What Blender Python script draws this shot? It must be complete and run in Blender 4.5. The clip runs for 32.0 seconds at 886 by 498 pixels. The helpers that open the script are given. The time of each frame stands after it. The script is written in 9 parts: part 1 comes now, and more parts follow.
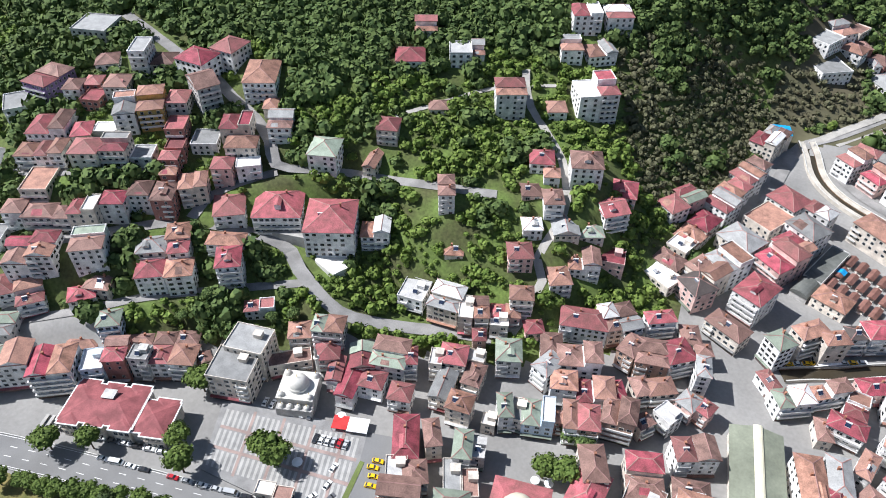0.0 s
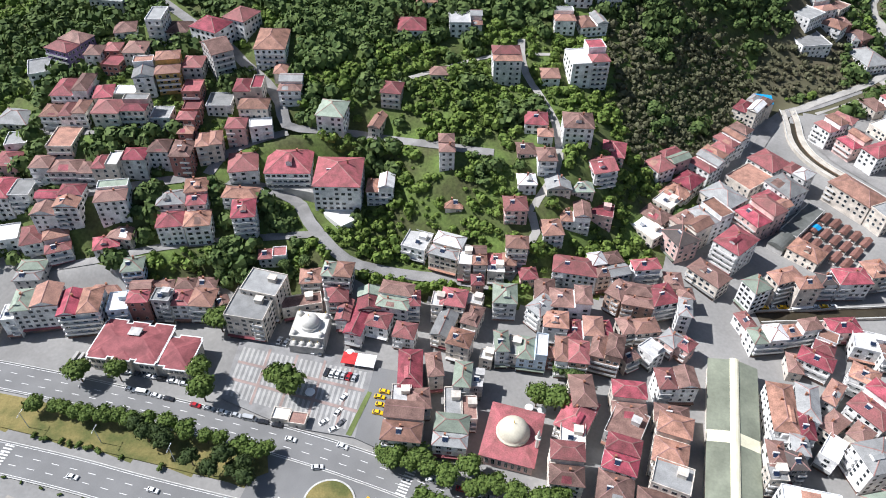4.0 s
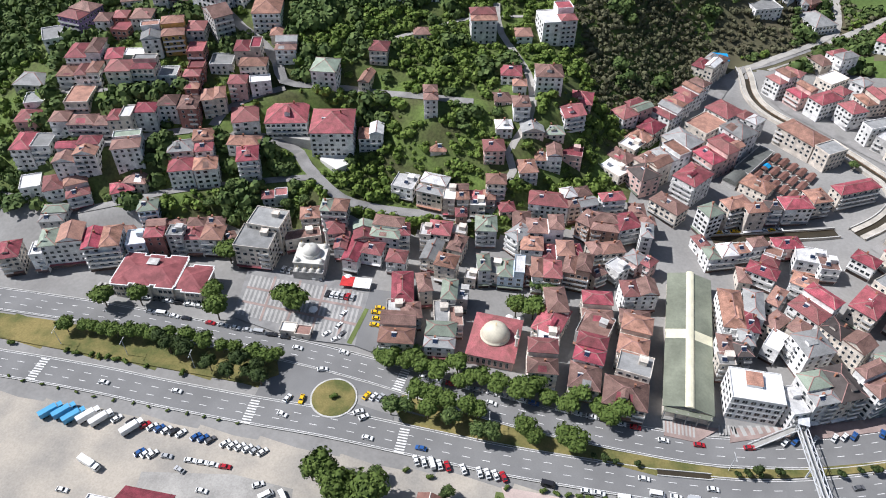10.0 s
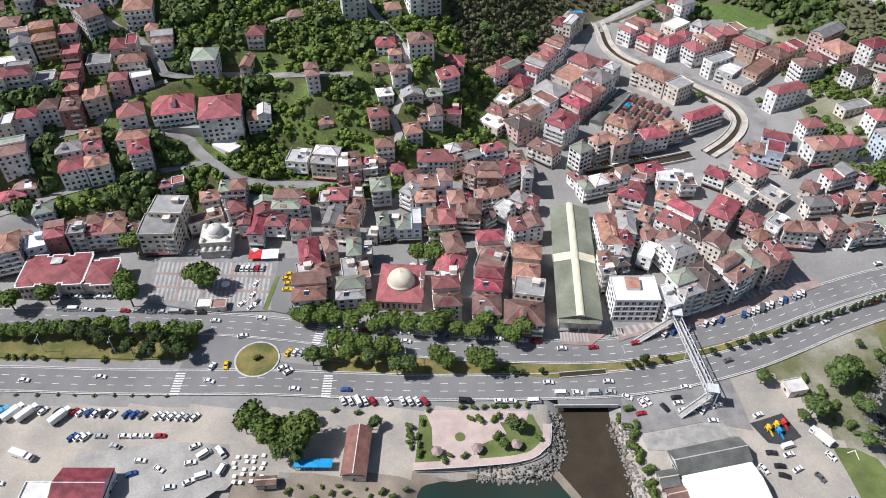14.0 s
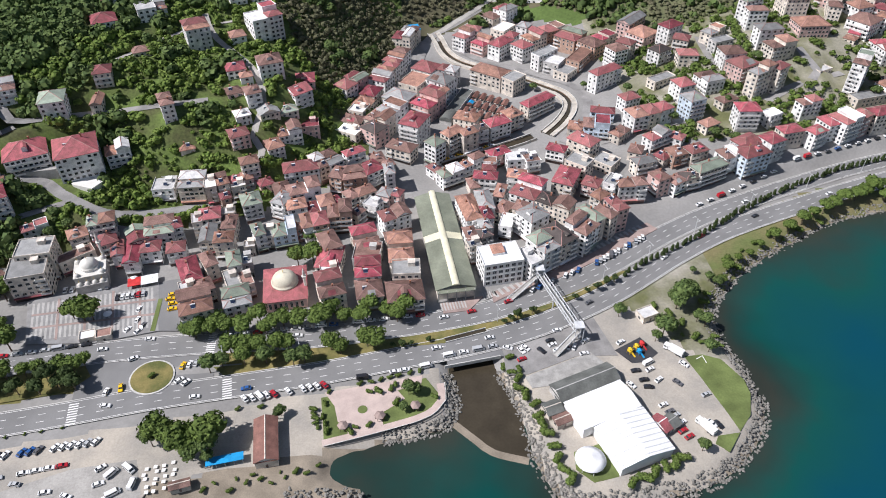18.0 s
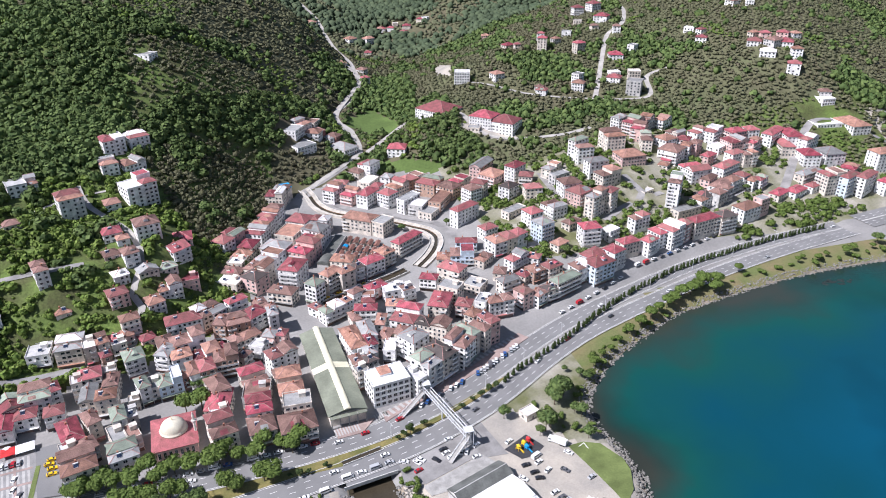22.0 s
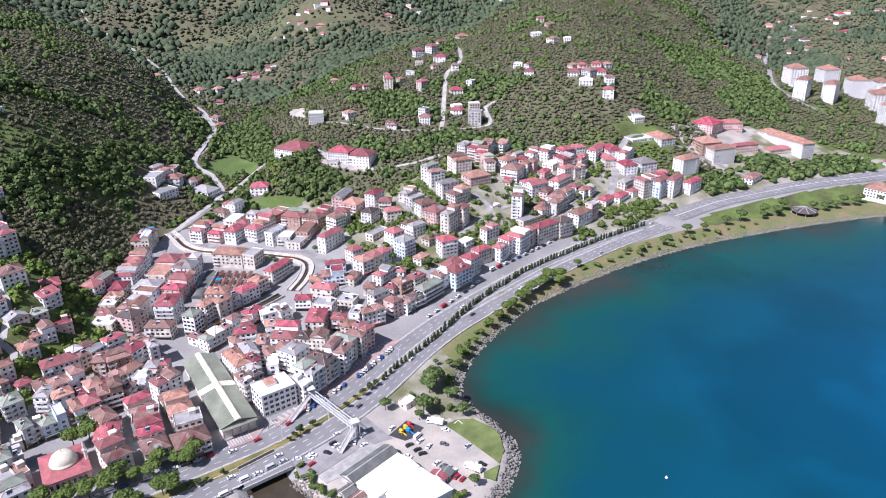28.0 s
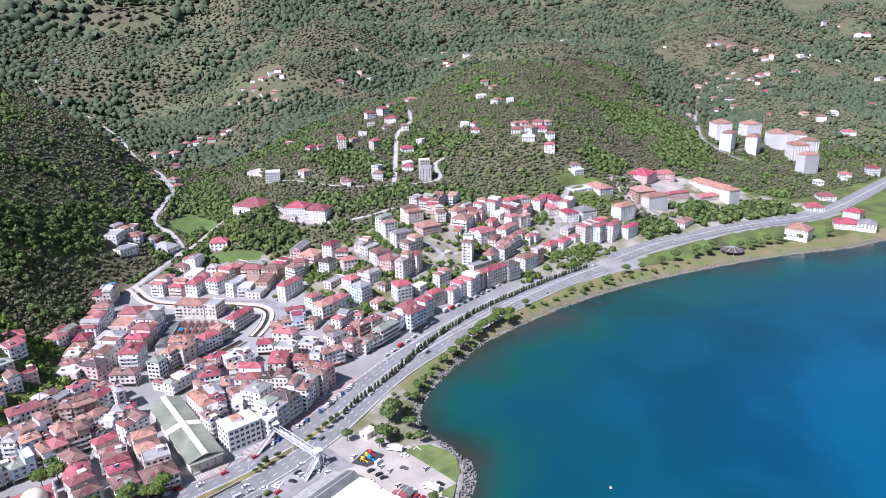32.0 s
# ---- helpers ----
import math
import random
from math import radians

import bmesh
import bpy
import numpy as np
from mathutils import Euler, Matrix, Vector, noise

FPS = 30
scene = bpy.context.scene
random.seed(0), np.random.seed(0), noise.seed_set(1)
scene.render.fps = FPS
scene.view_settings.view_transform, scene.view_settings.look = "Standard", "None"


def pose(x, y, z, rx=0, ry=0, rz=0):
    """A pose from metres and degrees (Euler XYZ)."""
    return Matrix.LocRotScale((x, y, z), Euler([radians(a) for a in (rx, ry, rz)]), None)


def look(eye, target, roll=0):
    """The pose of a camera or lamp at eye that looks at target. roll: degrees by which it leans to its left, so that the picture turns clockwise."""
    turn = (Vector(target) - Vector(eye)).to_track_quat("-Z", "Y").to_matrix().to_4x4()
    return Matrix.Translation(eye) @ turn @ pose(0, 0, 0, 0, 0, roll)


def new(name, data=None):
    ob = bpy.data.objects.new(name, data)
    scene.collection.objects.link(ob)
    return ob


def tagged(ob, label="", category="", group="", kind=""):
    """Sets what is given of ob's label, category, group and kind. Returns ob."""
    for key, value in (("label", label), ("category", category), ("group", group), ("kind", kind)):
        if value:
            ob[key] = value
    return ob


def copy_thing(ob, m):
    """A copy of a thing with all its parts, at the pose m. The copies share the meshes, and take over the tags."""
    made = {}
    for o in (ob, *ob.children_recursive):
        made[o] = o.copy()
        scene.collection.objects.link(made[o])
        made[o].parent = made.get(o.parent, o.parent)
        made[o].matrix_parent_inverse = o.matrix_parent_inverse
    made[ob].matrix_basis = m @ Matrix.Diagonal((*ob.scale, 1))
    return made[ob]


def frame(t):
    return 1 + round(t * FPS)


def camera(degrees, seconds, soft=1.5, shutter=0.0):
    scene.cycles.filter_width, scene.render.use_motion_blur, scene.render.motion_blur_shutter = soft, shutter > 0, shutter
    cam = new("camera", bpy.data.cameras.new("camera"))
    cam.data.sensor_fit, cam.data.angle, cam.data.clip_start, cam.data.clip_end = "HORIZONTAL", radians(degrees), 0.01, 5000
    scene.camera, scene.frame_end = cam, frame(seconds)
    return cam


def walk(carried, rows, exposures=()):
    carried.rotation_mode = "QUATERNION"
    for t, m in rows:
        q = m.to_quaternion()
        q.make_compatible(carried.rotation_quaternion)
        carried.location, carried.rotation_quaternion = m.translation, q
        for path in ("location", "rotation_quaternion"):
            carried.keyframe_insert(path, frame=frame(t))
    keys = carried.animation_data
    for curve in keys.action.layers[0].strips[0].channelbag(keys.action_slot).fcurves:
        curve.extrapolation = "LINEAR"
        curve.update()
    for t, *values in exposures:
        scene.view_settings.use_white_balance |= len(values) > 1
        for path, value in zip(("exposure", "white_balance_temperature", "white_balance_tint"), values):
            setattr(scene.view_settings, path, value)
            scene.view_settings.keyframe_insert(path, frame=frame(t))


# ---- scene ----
cam = camera(64.12, 32.0, soft=1.0)
PATH = [
    (0, (68.18, -72.45, 238.30), (42.67, -3.23, 170.78), 0.97),
    (0.5, (69.02, -75.81, 238.56), (43.68, -6.66, 170.91), 1.09),
    (1, (69.86, -79.17, 238.78), (44.69, -10.06, 171.02), 1.20),
    (1.5, (70.69, -82.52, 238.93), (45.67, -13.49, 171.05), 1.27),
    (2, (71.60, -85.89, 239.02), (46.69, -16.92, 171.03), 1.31),
    (2.5, (72.64, -89.35, 239.06), (47.82, -20.43, 170.99), 1.34),
    (3, (73.79, -92.91, 239.08), (49.02, -24.04, 170.93), 1.33),
    (3.5, (75.06, -96.54, 239.08), (50.32, -27.69, 170.90), 1.31),
    (5.5, (80.53, -111.36, 239.10), (55.57, -42.07, 171.45), 1.20),
    (6, (81.88, -115.08, 239.03), (56.92, -45.82, 171.35), 1.18),
    (6.5, (83.17, -118.81, 238.90), (58.24, -49.54, 171.23), 1.17),
    (7, (84.40, -122.51, 238.71), (60.06, -53.03, 171.03), 1.14),
    (7.5, (85.61, -126.16, 238.50), (61.34, -56.67, 170.81), 1.13),
    (8, (86.84, -129.78, 238.33), (62.59, -60.28, 170.63), 1.11),
    (8.5, (88.09, -133.36, 238.24), (64.28, -63.74, 170.52), 1.10),
    (9, (89.36, -136.92, 238.26), (65.91, -67.22, 170.49), 1.07),
    (9.5, (90.67, -140.46, 238.38), (67.44, -70.74, 170.56), 1.02),
    (10, (92.03, -143.94, 238.57), (69.04, -74.20, 170.70), 0.97),
    (10.5, (93.46, -147.35, 238.81), (71.12, -77.47, 170.86), 0.88),
    (11, (94.98, -150.66, 239.04), (74.20, -80.35, 171.03), 0.77),
    (11.5, (96.52, -154.01, 239.26), (77.01, -83.42, 171.17), 0.64),
    (12, (98.09, -157.46, 239.44), (79.41, -86.68, 171.31), 0.52),
    (12.5, (99.60, -161.00, 239.55), (82.21, -89.91, 171.41), 0.37),
    (13, (100.98, -164.66, 239.56), (86.40, -92.95, 171.40), 0.19),
    (13.5, (102.24, -168.39, 239.48), (90.15, -96.21, 171.33), 0.05),
    (14, (103.34, -172.17, 239.29), (92.90, -99.70, 171.18), -0.04),
    (14.5, (104.25, -175.99, 239.04), (95.86, -103.24, 170.95), -0.10),
    (15, (104.91, -179.89, 238.78), (98.76, -106.90, 170.70), -0.16),
    (15.5, (105.38, -183.88, 238.56), (101.29, -110.70, 170.54), -0.20),
    (17.5, (106.38, -199.85, 237.78), (110.96, -125.38, 171.20), -0.29),
    (18, (106.52, -203.75, 237.63), (112.94, -127.54, 173.20), -0.33),
    (18.5, (106.64, -207.45, 237.49), (114.71, -130.46, 174.18), -0.39),
    (19, (106.70, -211.03, 237.36), (116.56, -132.45, 176.30), -0.44),
    (19.5, (106.60, -214.66, 237.21), (117.98, -134.06, 179.12), -0.51),
    (20, (106.30, -218.40, 236.94), (119.34, -135.65, 182.31), -0.55),
    (20.5, (105.72, -222.27, 236.60), (121.50, -137.73, 185.56), -0.55),
    (21, (104.88, -226.19, 236.24), (123.98, -140.25, 188.82), -0.50),
    (21.5, (103.93, -230.08, 235.96), (125.99, -143.87, 190.35), -0.50),
    (22, (103.03, -233.79, 235.82), (127.78, -148.33, 190.17), -0.54),
    (22.5, (102.18, -237.29, 235.78), (129.72, -152.72, 190.07), -0.61),
    (23, (101.29, -240.61, 235.79), (131.65, -157.07, 189.98), -0.70),
    (23.5, (100.28, -243.86, 235.83), (134.04, -161.72, 189.87), -0.77),
    (24, (99.02, -247.13, 235.85), (136.19, -166.54, 189.76), -0.82),
    (24.5, (97.59, -250.43, 235.83), (138.08, -171.52, 189.64), -0.85),
    (26.5, (91.54, -264.01, 235.54), (133.75, -185.13, 190.84), -0.90),
    (27, (89.95, -267.53, 235.40), (132.48, -187.97, 192.26), -0.92),
    (27.5, (88.27, -271.16, 235.21), (131.14, -190.96, 193.62), -0.95),
    (28, (86.50, -274.89, 234.96), (129.68, -194.06, 194.94), -0.99),
    (28.5, (84.63, -278.71, 234.65), (128.15, -197.32, 196.16), -1.01),
    (29, (82.69, -282.54, 234.32), (127.14, -200.91, 197.43), -1.03),
    (29.5, (80.71, -286.35, 234.02), (125.43, -204.18, 198.69), -1.06),
    (30, (78.70, -290.13, 233.75), (123.70, -207.43, 200.05), -1.11),
    (30.5, (76.69, -293.88, 233.50), (121.94, -210.68, 201.40), -1.17),
    (31, (74.68, -297.60, 233.27), (120.41, -214.52, 201.55), -1.22),
    (31.5, (72.67, -301.31, 233.05), (120.76, -219.59, 201.29), -1.28),
    (32, (70.64, -305.03, 232.83), (120.98, -224.70, 200.99), -1.33),
]
walk(cam, [(t, look(eye, target, roll)) for t, eye, target, roll in PATH],
     [(0, 0.42, 5980, 11), (7, 0.22, 6000, 12), (13, 0.04, 6080, 13), (16, 0.02, 6150, 14), (19, 0.12, 6100, 15), (22, 0.34, 5900, 18), (28, 0.46, 5730, 25), (32, 0.53, 5610, 25)])

# ---- daylight: a high afternoon sun from the west and a clear sky ----
SUN_ELEV, SUN_FROM = 50.0, Vector((-0.985, -0.17, 0.0)).normalized()
world = bpy.data.worlds.new("sky")
scene.world = world
world.use_nodes = True
wn = world.node_tree.nodes
sky = wn.new("ShaderNodeTexSky")
sky.sky_type, sky.sun_disc = "NISHITA", False
sky.sun_elevation = radians(SUN_ELEV)
sky.sun_rotation = math.atan2(SUN_FROM.x, SUN_FROM.y)
sky.air_density, sky.dust_density = 1.2, 1.5
world.node_tree.links.new(sky.outputs[0], wn["Background"].inputs[0])
wn["Background"].inputs[1].default_value = 0.062
sun = new("sun", bpy.data.lights.new("sun", "SUN"))
sun.data.energy, sun.data.angle, sun.data.color = 5.4, radians(0.55), (1.0, 0.965, 0.91)
sun_dir = Vector((SUN_FROM.x * math.cos(radians(SUN_ELEV)), SUN_FROM.y * math.cos(radians(SUN_ELEV)), math.sin(radians(SUN_ELEV))))
sun.matrix_world = look((0, 0, 500), Vector((0, 0, 500)) - sun_dir)

# ---- materials ----
def mat(name, color, rough=0.8, scale=0.6, vary=0.25, fine=6.0, fine_vary=0.12, bump=0.0, metal=0.0, per_object=0.0, tint=None, spec=0.3, fade=None):
    """A surface with a base colour that varies at two scales, fine relief, and a shift of brightness from object to object."""
    m = bpy.data.materials.new(name)
    m.use_nodes = True
    nt = m.node_tree
    b = nt.nodes["Principled BSDF"]
    b.inputs["Roughness"].default_value, b.inputs["Metallic"].default_value = rough, metal
    b.inputs["Specular IOR Level"].default_value = spec
    geo = nt.nodes.new("ShaderNodeNewGeometry")
    big, small = nt.nodes.new("ShaderNodeTexNoise"), nt.nodes.new("ShaderNodeTexNoise")
    for node, s in ((big, scale), (small, fine)):
        node.inputs["Scale"].default_value, node.inputs["Detail"].default_value = s, 4.0
        nt.links.new(geo.outputs["Position"], node.inputs["Vector"])
    mix = nt.nodes.new("ShaderNodeMix")
    mix.data_type = "RGBA"
    c2 = tint or tuple(c * (1 - vary) for c in color)
    c1 = tuple(min(1.0, c * (1 + vary * 0.6)) for c in color)
    ramp = nt.nodes.new("ShaderNodeMapRange")
    ramp.inputs["From Min"].default_value, ramp.inputs["From Max"].default_value = 0.35, 0.65
    nt.links.new(big.outputs["Fac"], ramp.inputs["Value"])
    nt.links.new(ramp.outputs[0], mix.inputs["Factor"])
    mix.inputs["A"].default_value, mix.inputs["B"].default_value = (*c1, 1), (*c2, 1)
    hsv = nt.nodes.new("ShaderNodeHueSaturation")
    out = mix.outputs["Result"]
    if fade:
        # some roofs are more weathered than others
        who, frac, worn = nt.nodes.new("ShaderNodeObjectInfo"), nt.nodes.new("ShaderNodeMath"), nt.nodes.new("ShaderNodeMix")
        frac.operation, worn.data_type = "MULTIPLY_ADD", "RGBA"
        nt.links.new(who.outputs["Random"], frac.inputs[0])
        frac.inputs[1].default_value, frac.inputs[2].default_value = 17.31, 0.0
        part_of = nt.nodes.new("ShaderNodeMath")
        part_of.operation = "FRACT"
        nt.links.new(frac.outputs[0], part_of.inputs[0])
        less = nt.nodes.new("ShaderNodeMath")
        less.operation = "MULTIPLY"
        less.inputs[1].default_value = 0.6
        nt.links.new(part_of.outputs[0], less.inputs[0])
        nt.links.new(less.outputs[0], worn.inputs["Factor"])
        nt.links.new(out, worn.inputs["A"])
        worn.inputs["B"].default_value = (*fade, 1)
        out = worn.outputs["Result"]
    nt.links.new(out, hsv.inputs["Color"])
    val = nt.nodes.new("ShaderNodeMapRange")
    val.inputs["To Min"].default_value, val.inputs["To Max"].default_value = 1 - fine_vary * 2, 1 + fine_vary * 2
    nt.links.new(small.outputs["Fac"], val.inputs["Value"])
    last = val.outputs[0]
    if per_object:
        info = nt.nodes.new("ShaderNodeObjectInfo")
        r = nt.nodes.new("ShaderNodeMapRange")
        r.inputs["To Min"].default_value, r.inputs["To Max"].default_value = 1 - per_object, 1 + per_object
        mul = nt.nodes.new("ShaderNodeMath")
        mul.operation = "MULTIPLY"
        nt.links.new(info.outputs["Random"], r.inputs["Value"])
        nt.links.new(r.outputs[0], mul.inputs[0])
        nt.links.new(last, mul.inputs[1])
        last = mul.outputs[0]
    nt.links.new(last, hsv.inputs["Value"])
    nt.links.new(hsv.outputs["Color"], b.inputs["Base Color"])
    if bump:
        bp = nt.nodes.new("ShaderNodeBump")
        bp.inputs["Strength"].default_value, bp.inputs["Distance"].default_value = 0.6, bump
        nt.links.new(small.outputs["Fac"], bp.inputs["Height"])
        nt.links.new(bp.outputs[0], b.inputs["Normal"])
    return m


def leafy(name, color, light, dry=None):
    """Foliage: hue and brightness shift from clump to clump and over the slope."""
    m = mat(name, color, rough=0.75, scale=0.02, vary=0.3, fine=0.7, fine_vary=0.25, spec=0.15, tint=dry)
    nt = m.node_tree
    b = nt.nodes["Principled BSDF"]
    old = b.inputs["Base Color"].links[0].from_socket
    geo = nt.nodes.new("ShaderNodeNewGeometry")
    mix = nt.nodes.new("ShaderNodeMix")
    mix.data_type = "RGBA"
    nt.links.new(geo.outputs["Random Per Island"], mix.inputs["Factor"])
    nt.links.new(old, mix.inputs["A"])
    mix.inputs["B"].default_value = (*light, 1)
    nt.links.new(mix.outputs["Result"], b.inputs["Base Color"])
    return m


M_ASPHALT = mat("asphalt", (0.19, 0.19, 0.19), 0.9, 0.05, 0.16, 2.5, 0.08)
M_LANE = mat("highway_asphalt", (0.205, 0.203, 0.2), 0.9, 0.08, 0.12, 3.0, 0.07)
M_STREET = mat("street_concrete", (0.27, 0.26, 0.25), 0.9, 0.12, 0.25, 2.0, 0.12)
M_TRACK = mat("pale_concrete_lane", (0.38, 0.36, 0.33), 0.9, 0.15, 0.2, 2.0, 0.12)
M_PAVE_RED = mat("red_paving", (0.33, 0.25, 0.225), 0.9, 0.2, 0.2, 3.0, 0.12)
M_GRAVEL = mat("gravel", (0.39, 0.35, 0.295), 0.95, 0.06, 0.2, 1.5, 0.12, tint=(0.3, 0.28, 0.25))
M_TOWN = mat("town_ground", (0.27, 0.262, 0.25), 0.95, 0.04, 0.14, 0.7, 0.1)
M_GRASS = mat("hill_grass", (0.1, 0.145, 0.035), 0.95, 0.05, 0.3, 0.7, 0.35, tint=(0.075, 0.08, 0.032))
M_GARDEN = mat("garden_ground", (0.29, 0.27, 0.225), 0.95, 0.05, 0.3, 0.8, 0.2, tint=(0.13, 0.135, 0.06))
M_LAWN = mat("lawn", (0.135, 0.17, 0.055), 0.95, 0.1, 0.3, 1.5, 0.15)
M_DRY = mat("dry_grass", (0.21, 0.17, 0.065), 0.95, 0.12, 0.3, 1.5, 0.2, tint=(0.1, 0.11, 0.035))
M_SAND = mat("dark_sand", (0.26, 0.22, 0.17), 0.95, 0.1, 0.3, 2.0, 0.15)
M_ORCHARD = mat("orchard_ground", (0.095, 0.105, 0.052), 0.95, 0.008, 0.3, 0.08, 0.25, tint=(0.112, 0.096, 0.06))
M_SHORE = mat("shore_grass", (0.11, 0.13, 0.045), 0.95, 0.06, 0.3, 1.2, 0.2, tint=(0.2, 0.165, 0.085))
M_FIELD = mat("green_field", (0.1, 0.15, 0.04), 0.95, 0.04, 0.2, 0.5, 0.2)
M_ROCK = mat("boulder", (0.215, 0.205, 0.185), 0.9, 0.5, 0.3, 3.0, 0.25)
M_WHITE = mat("white_paint", (0.75, 0.74, 0.72), 0.7, 0.4, 0.1, 4.0, 0.05)
M_WEED = mat("weedy_rock", (0.02, 0.03, 0.028), 0.7, 0.5, 0.3, 3.0, 0.2)
M_KERB = mat("kerb_concrete", (0.55, 0.54, 0.51), 0.9, 0.5, 0.2, 4.0, 0.1)
M_CONC = mat("grey_concrete", (0.34, 0.33, 0.31), 0.9, 0.25, 0.25, 2.0, 0.15)
M_BERM = mat("stream_concrete", (0.5, 0.46, 0.4), 0.9, 0.2, 0.2, 1.5, 0.12)
M_RUST = mat("rusty_concrete", (0.2, 0.13, 0.085), 0.9, 0.4, 0.3, 2.0, 0.15)
M_RIVER = mat("river_water", (0.055, 0.045, 0.03), 0.12, 0.1, 0.2, 1.0, 0.1, bump=0.02, spec=0.4)


def sea_material():
    """Deep blue water that turns green and brown over the shallows near the shore."""
    m = bpy.data.materials.new("sea_water")
    m.use_nodes = True
    nt = m.node_tree
    b = nt.nodes["Principled BSDF"]
    b.inputs["Roughness"].default_value, b.inputs["IOR"].default_value = 0.18, 1.33
    b.inputs["Specular IOR Level"].default_value = 0.5
    depth = nt.nodes.new("ShaderNodeAttribute")
    depth.attribute_name = "offshore"
    geo = nt.nodes.new("ShaderNodeNewGeometry")
    n = nt.nodes.new("ShaderNodeTexNoise")
    n.inputs["Scale"].default_value, n.inputs["Detail"].default_value = 0.018, 5.0
    nt.links.new(geo.outputs["Position"], n.inputs["Vector"])
    add = nt.nodes.new("ShaderNodeMath")
    add.operation = "MULTIPLY_ADD"
    nt.links.new(n.outputs["Fac"], add.inputs[0])
    add.inputs[1].default_value = 0.34
    nt.links.new(depth.outputs["Fac"], add.inputs[2])
    ramp = nt.nodes.new("ShaderNodeValToRGB")
    e = ramp.color_ramp.elements
    e[0].position, e[0].color = 0.16, (0.036, 0.042, 0.033, 1)
    e[1].position, e[1].color = 1.0, (0.003, 0.075, 0.15, 1)
    for p, c in ((0.22, (0.02, 0.046, 0.038, 1)), (0.31, (0.006, 0.064, 0.056, 1)), (0.48, (0.003, 0.054, 0.08, 1))):
        x = e.new(p)
        x.color = c
    nt.links.new(add.outputs[0], ramp.inputs["Fac"])
    weed = nt.nodes.new("ShaderNodeTexNoise")
    weed.inputs["Scale"].default_value, weed.inputs["Detail"].default_value = 0.007, 4.0
    nt.links.new(geo.outputs["Position"], weed.inputs["Vector"])
    dark = nt.nodes.new("ShaderNodeMapRange")
    dark.inputs["From Min"].default_value, dark.inputs["From Max"].default_value = 0.5, 0.6
    dark.inputs["To Min"].default_value, dark.inputs["To Max"].default_value = 1.0, 0.76
    nt.links.new(weed.outputs["Fac"], dark.inputs["Value"])
    bed = nt.nodes.new("ShaderNodeHueSaturation")
    nt.links.new(ramp.outputs["Color"], bed.inputs["Color"])
    nt.links.new(dark.outputs[0], bed.inputs["Value"])
    nt.links.new(bed.outputs["Color"], b.inputs["Base Color"])
    w = nt.nodes.new("ShaderNodeTexNoise")
    w.inputs["Scale"].default_value, w.inputs["Detail"].default_value = 0.5, 6.0
    nt.links.new(geo.outputs["Position"], w.inputs["Vector"])
    bp = nt.nodes.new("ShaderNodeBump")
    bp.inputs["Strength"].default_value, bp.inputs["Distance"].default_value = 0.25, 0.15
    nt.links.new(w.outputs["Fac"], bp.inputs["Height"])
    nt.links.new(bp.outputs[0], b.inputs["Normal"])
    return m


M_SEA = sea_material()

# ---- the land: spot heights of the hills, the coast, the roads cut into the slopes ----
COAST_WEST = [(-5000, -150), (-600, -130), (-200, -100), (-60, -76), (0, -62), (15, -62), (25, -59), (36, -60), (60, -63), (88, -66), (88, -58),
              (80, -55), (76, -51), (77, -45), (84, -42), (97, -39), (111, -37), (123, -34), (128, -22), (126, -7), (126, 13)]
COAST_POINT = [(147, 16), (145, 0), (146, -8), (151, -23), (153, -37), (154, -51), (157, -62), (161, -70), (170, -74), (197, -73), (221, -68),
               (234, -60), (246, -49), (253, -37), (253, -15), (250, -1), (251, 14), (257, 25), (270, 39), (287, 51), (309, 63), (344, 80)]
COAST_BAY = [(391, 90), (438, 97), (490, 99), (541, 97), (600, 89), (658, 78), (706, 66), (765, 45), (822, 37), (900, 20), (1100, -60), (1600, -200),
             (2500, -300), (5000, -900)]
COAST = COAST_WEST + COAST_POINT + COAST_BAY
LAND = COAST + [(5000, 5000), (-5000, 5000)]

FLAT = [(-5000, -100, 4), (-250, -60, 4), (-250, 20, 5), (-150, 45, 5), (-120, 10, 4), (-100, 58, 5), (-60, -50, 3.5), (-62, 80, 6), (-10, 95, 6),
        (0, 0, 4), (30, 105, 6), (60, 118, 6.5), (60, 40, 4.5), (92, 150, 8), (110, 200, 9), (118, 250, 10), (126, 305, 12), (150, 60, 5), (180, 110, 6),
        (150, 150, 7), (200, 200, 8), (180, 262, 9), (215, 285, 10), (240, 150, 10), (200, -30, 3.5), (280, 80, 4)]
WEST_HILL = [(-190, 62, 20), (-160, 58, 17), (-140, 78, 30), (-121, 76, 22), (-180, 95, 44), (-115, 127, 40), (-131, 97, 33), (-75, 157, 46), (-123, 187, 62),
             (-77, 201, 64), (-58, 148, 28), (-41, 98, 19), (-90, 108, 28), (-80, 84, 17), (-260, 160, 55), (-200, 250, 78), (-330, 230, 66), (-300, 60, 20)]
MID_HILL = [(-15, 124, 12), (26, 148, 30), (15, 162, 37), (-14, 150, 40), (23, 194, 47), (40, 185, 50), (56, 196, 36), (71, 210, 24), (80, 241, 27), (-7, 224, 53),
            (29, 253, 52), (-25, 232, 58), (63, 286, 52), (92, 296, 30), (112, 335, 28), (62, 170, 22), (50, 140, 12), (5, 115, 8), (90, 260, 22)]
UPPER_HILL = [(-130, 300, 88), (-60, 330, 88), (-10, 330, 90), (60, 380, 98), (0, 430, 135), (120, 400, 60), (-300, 420, 125), (-150, 470, 155), (90, 520, 115),
              (150, 640, 120), (-20, 700, 200), (60, 900, 190)]
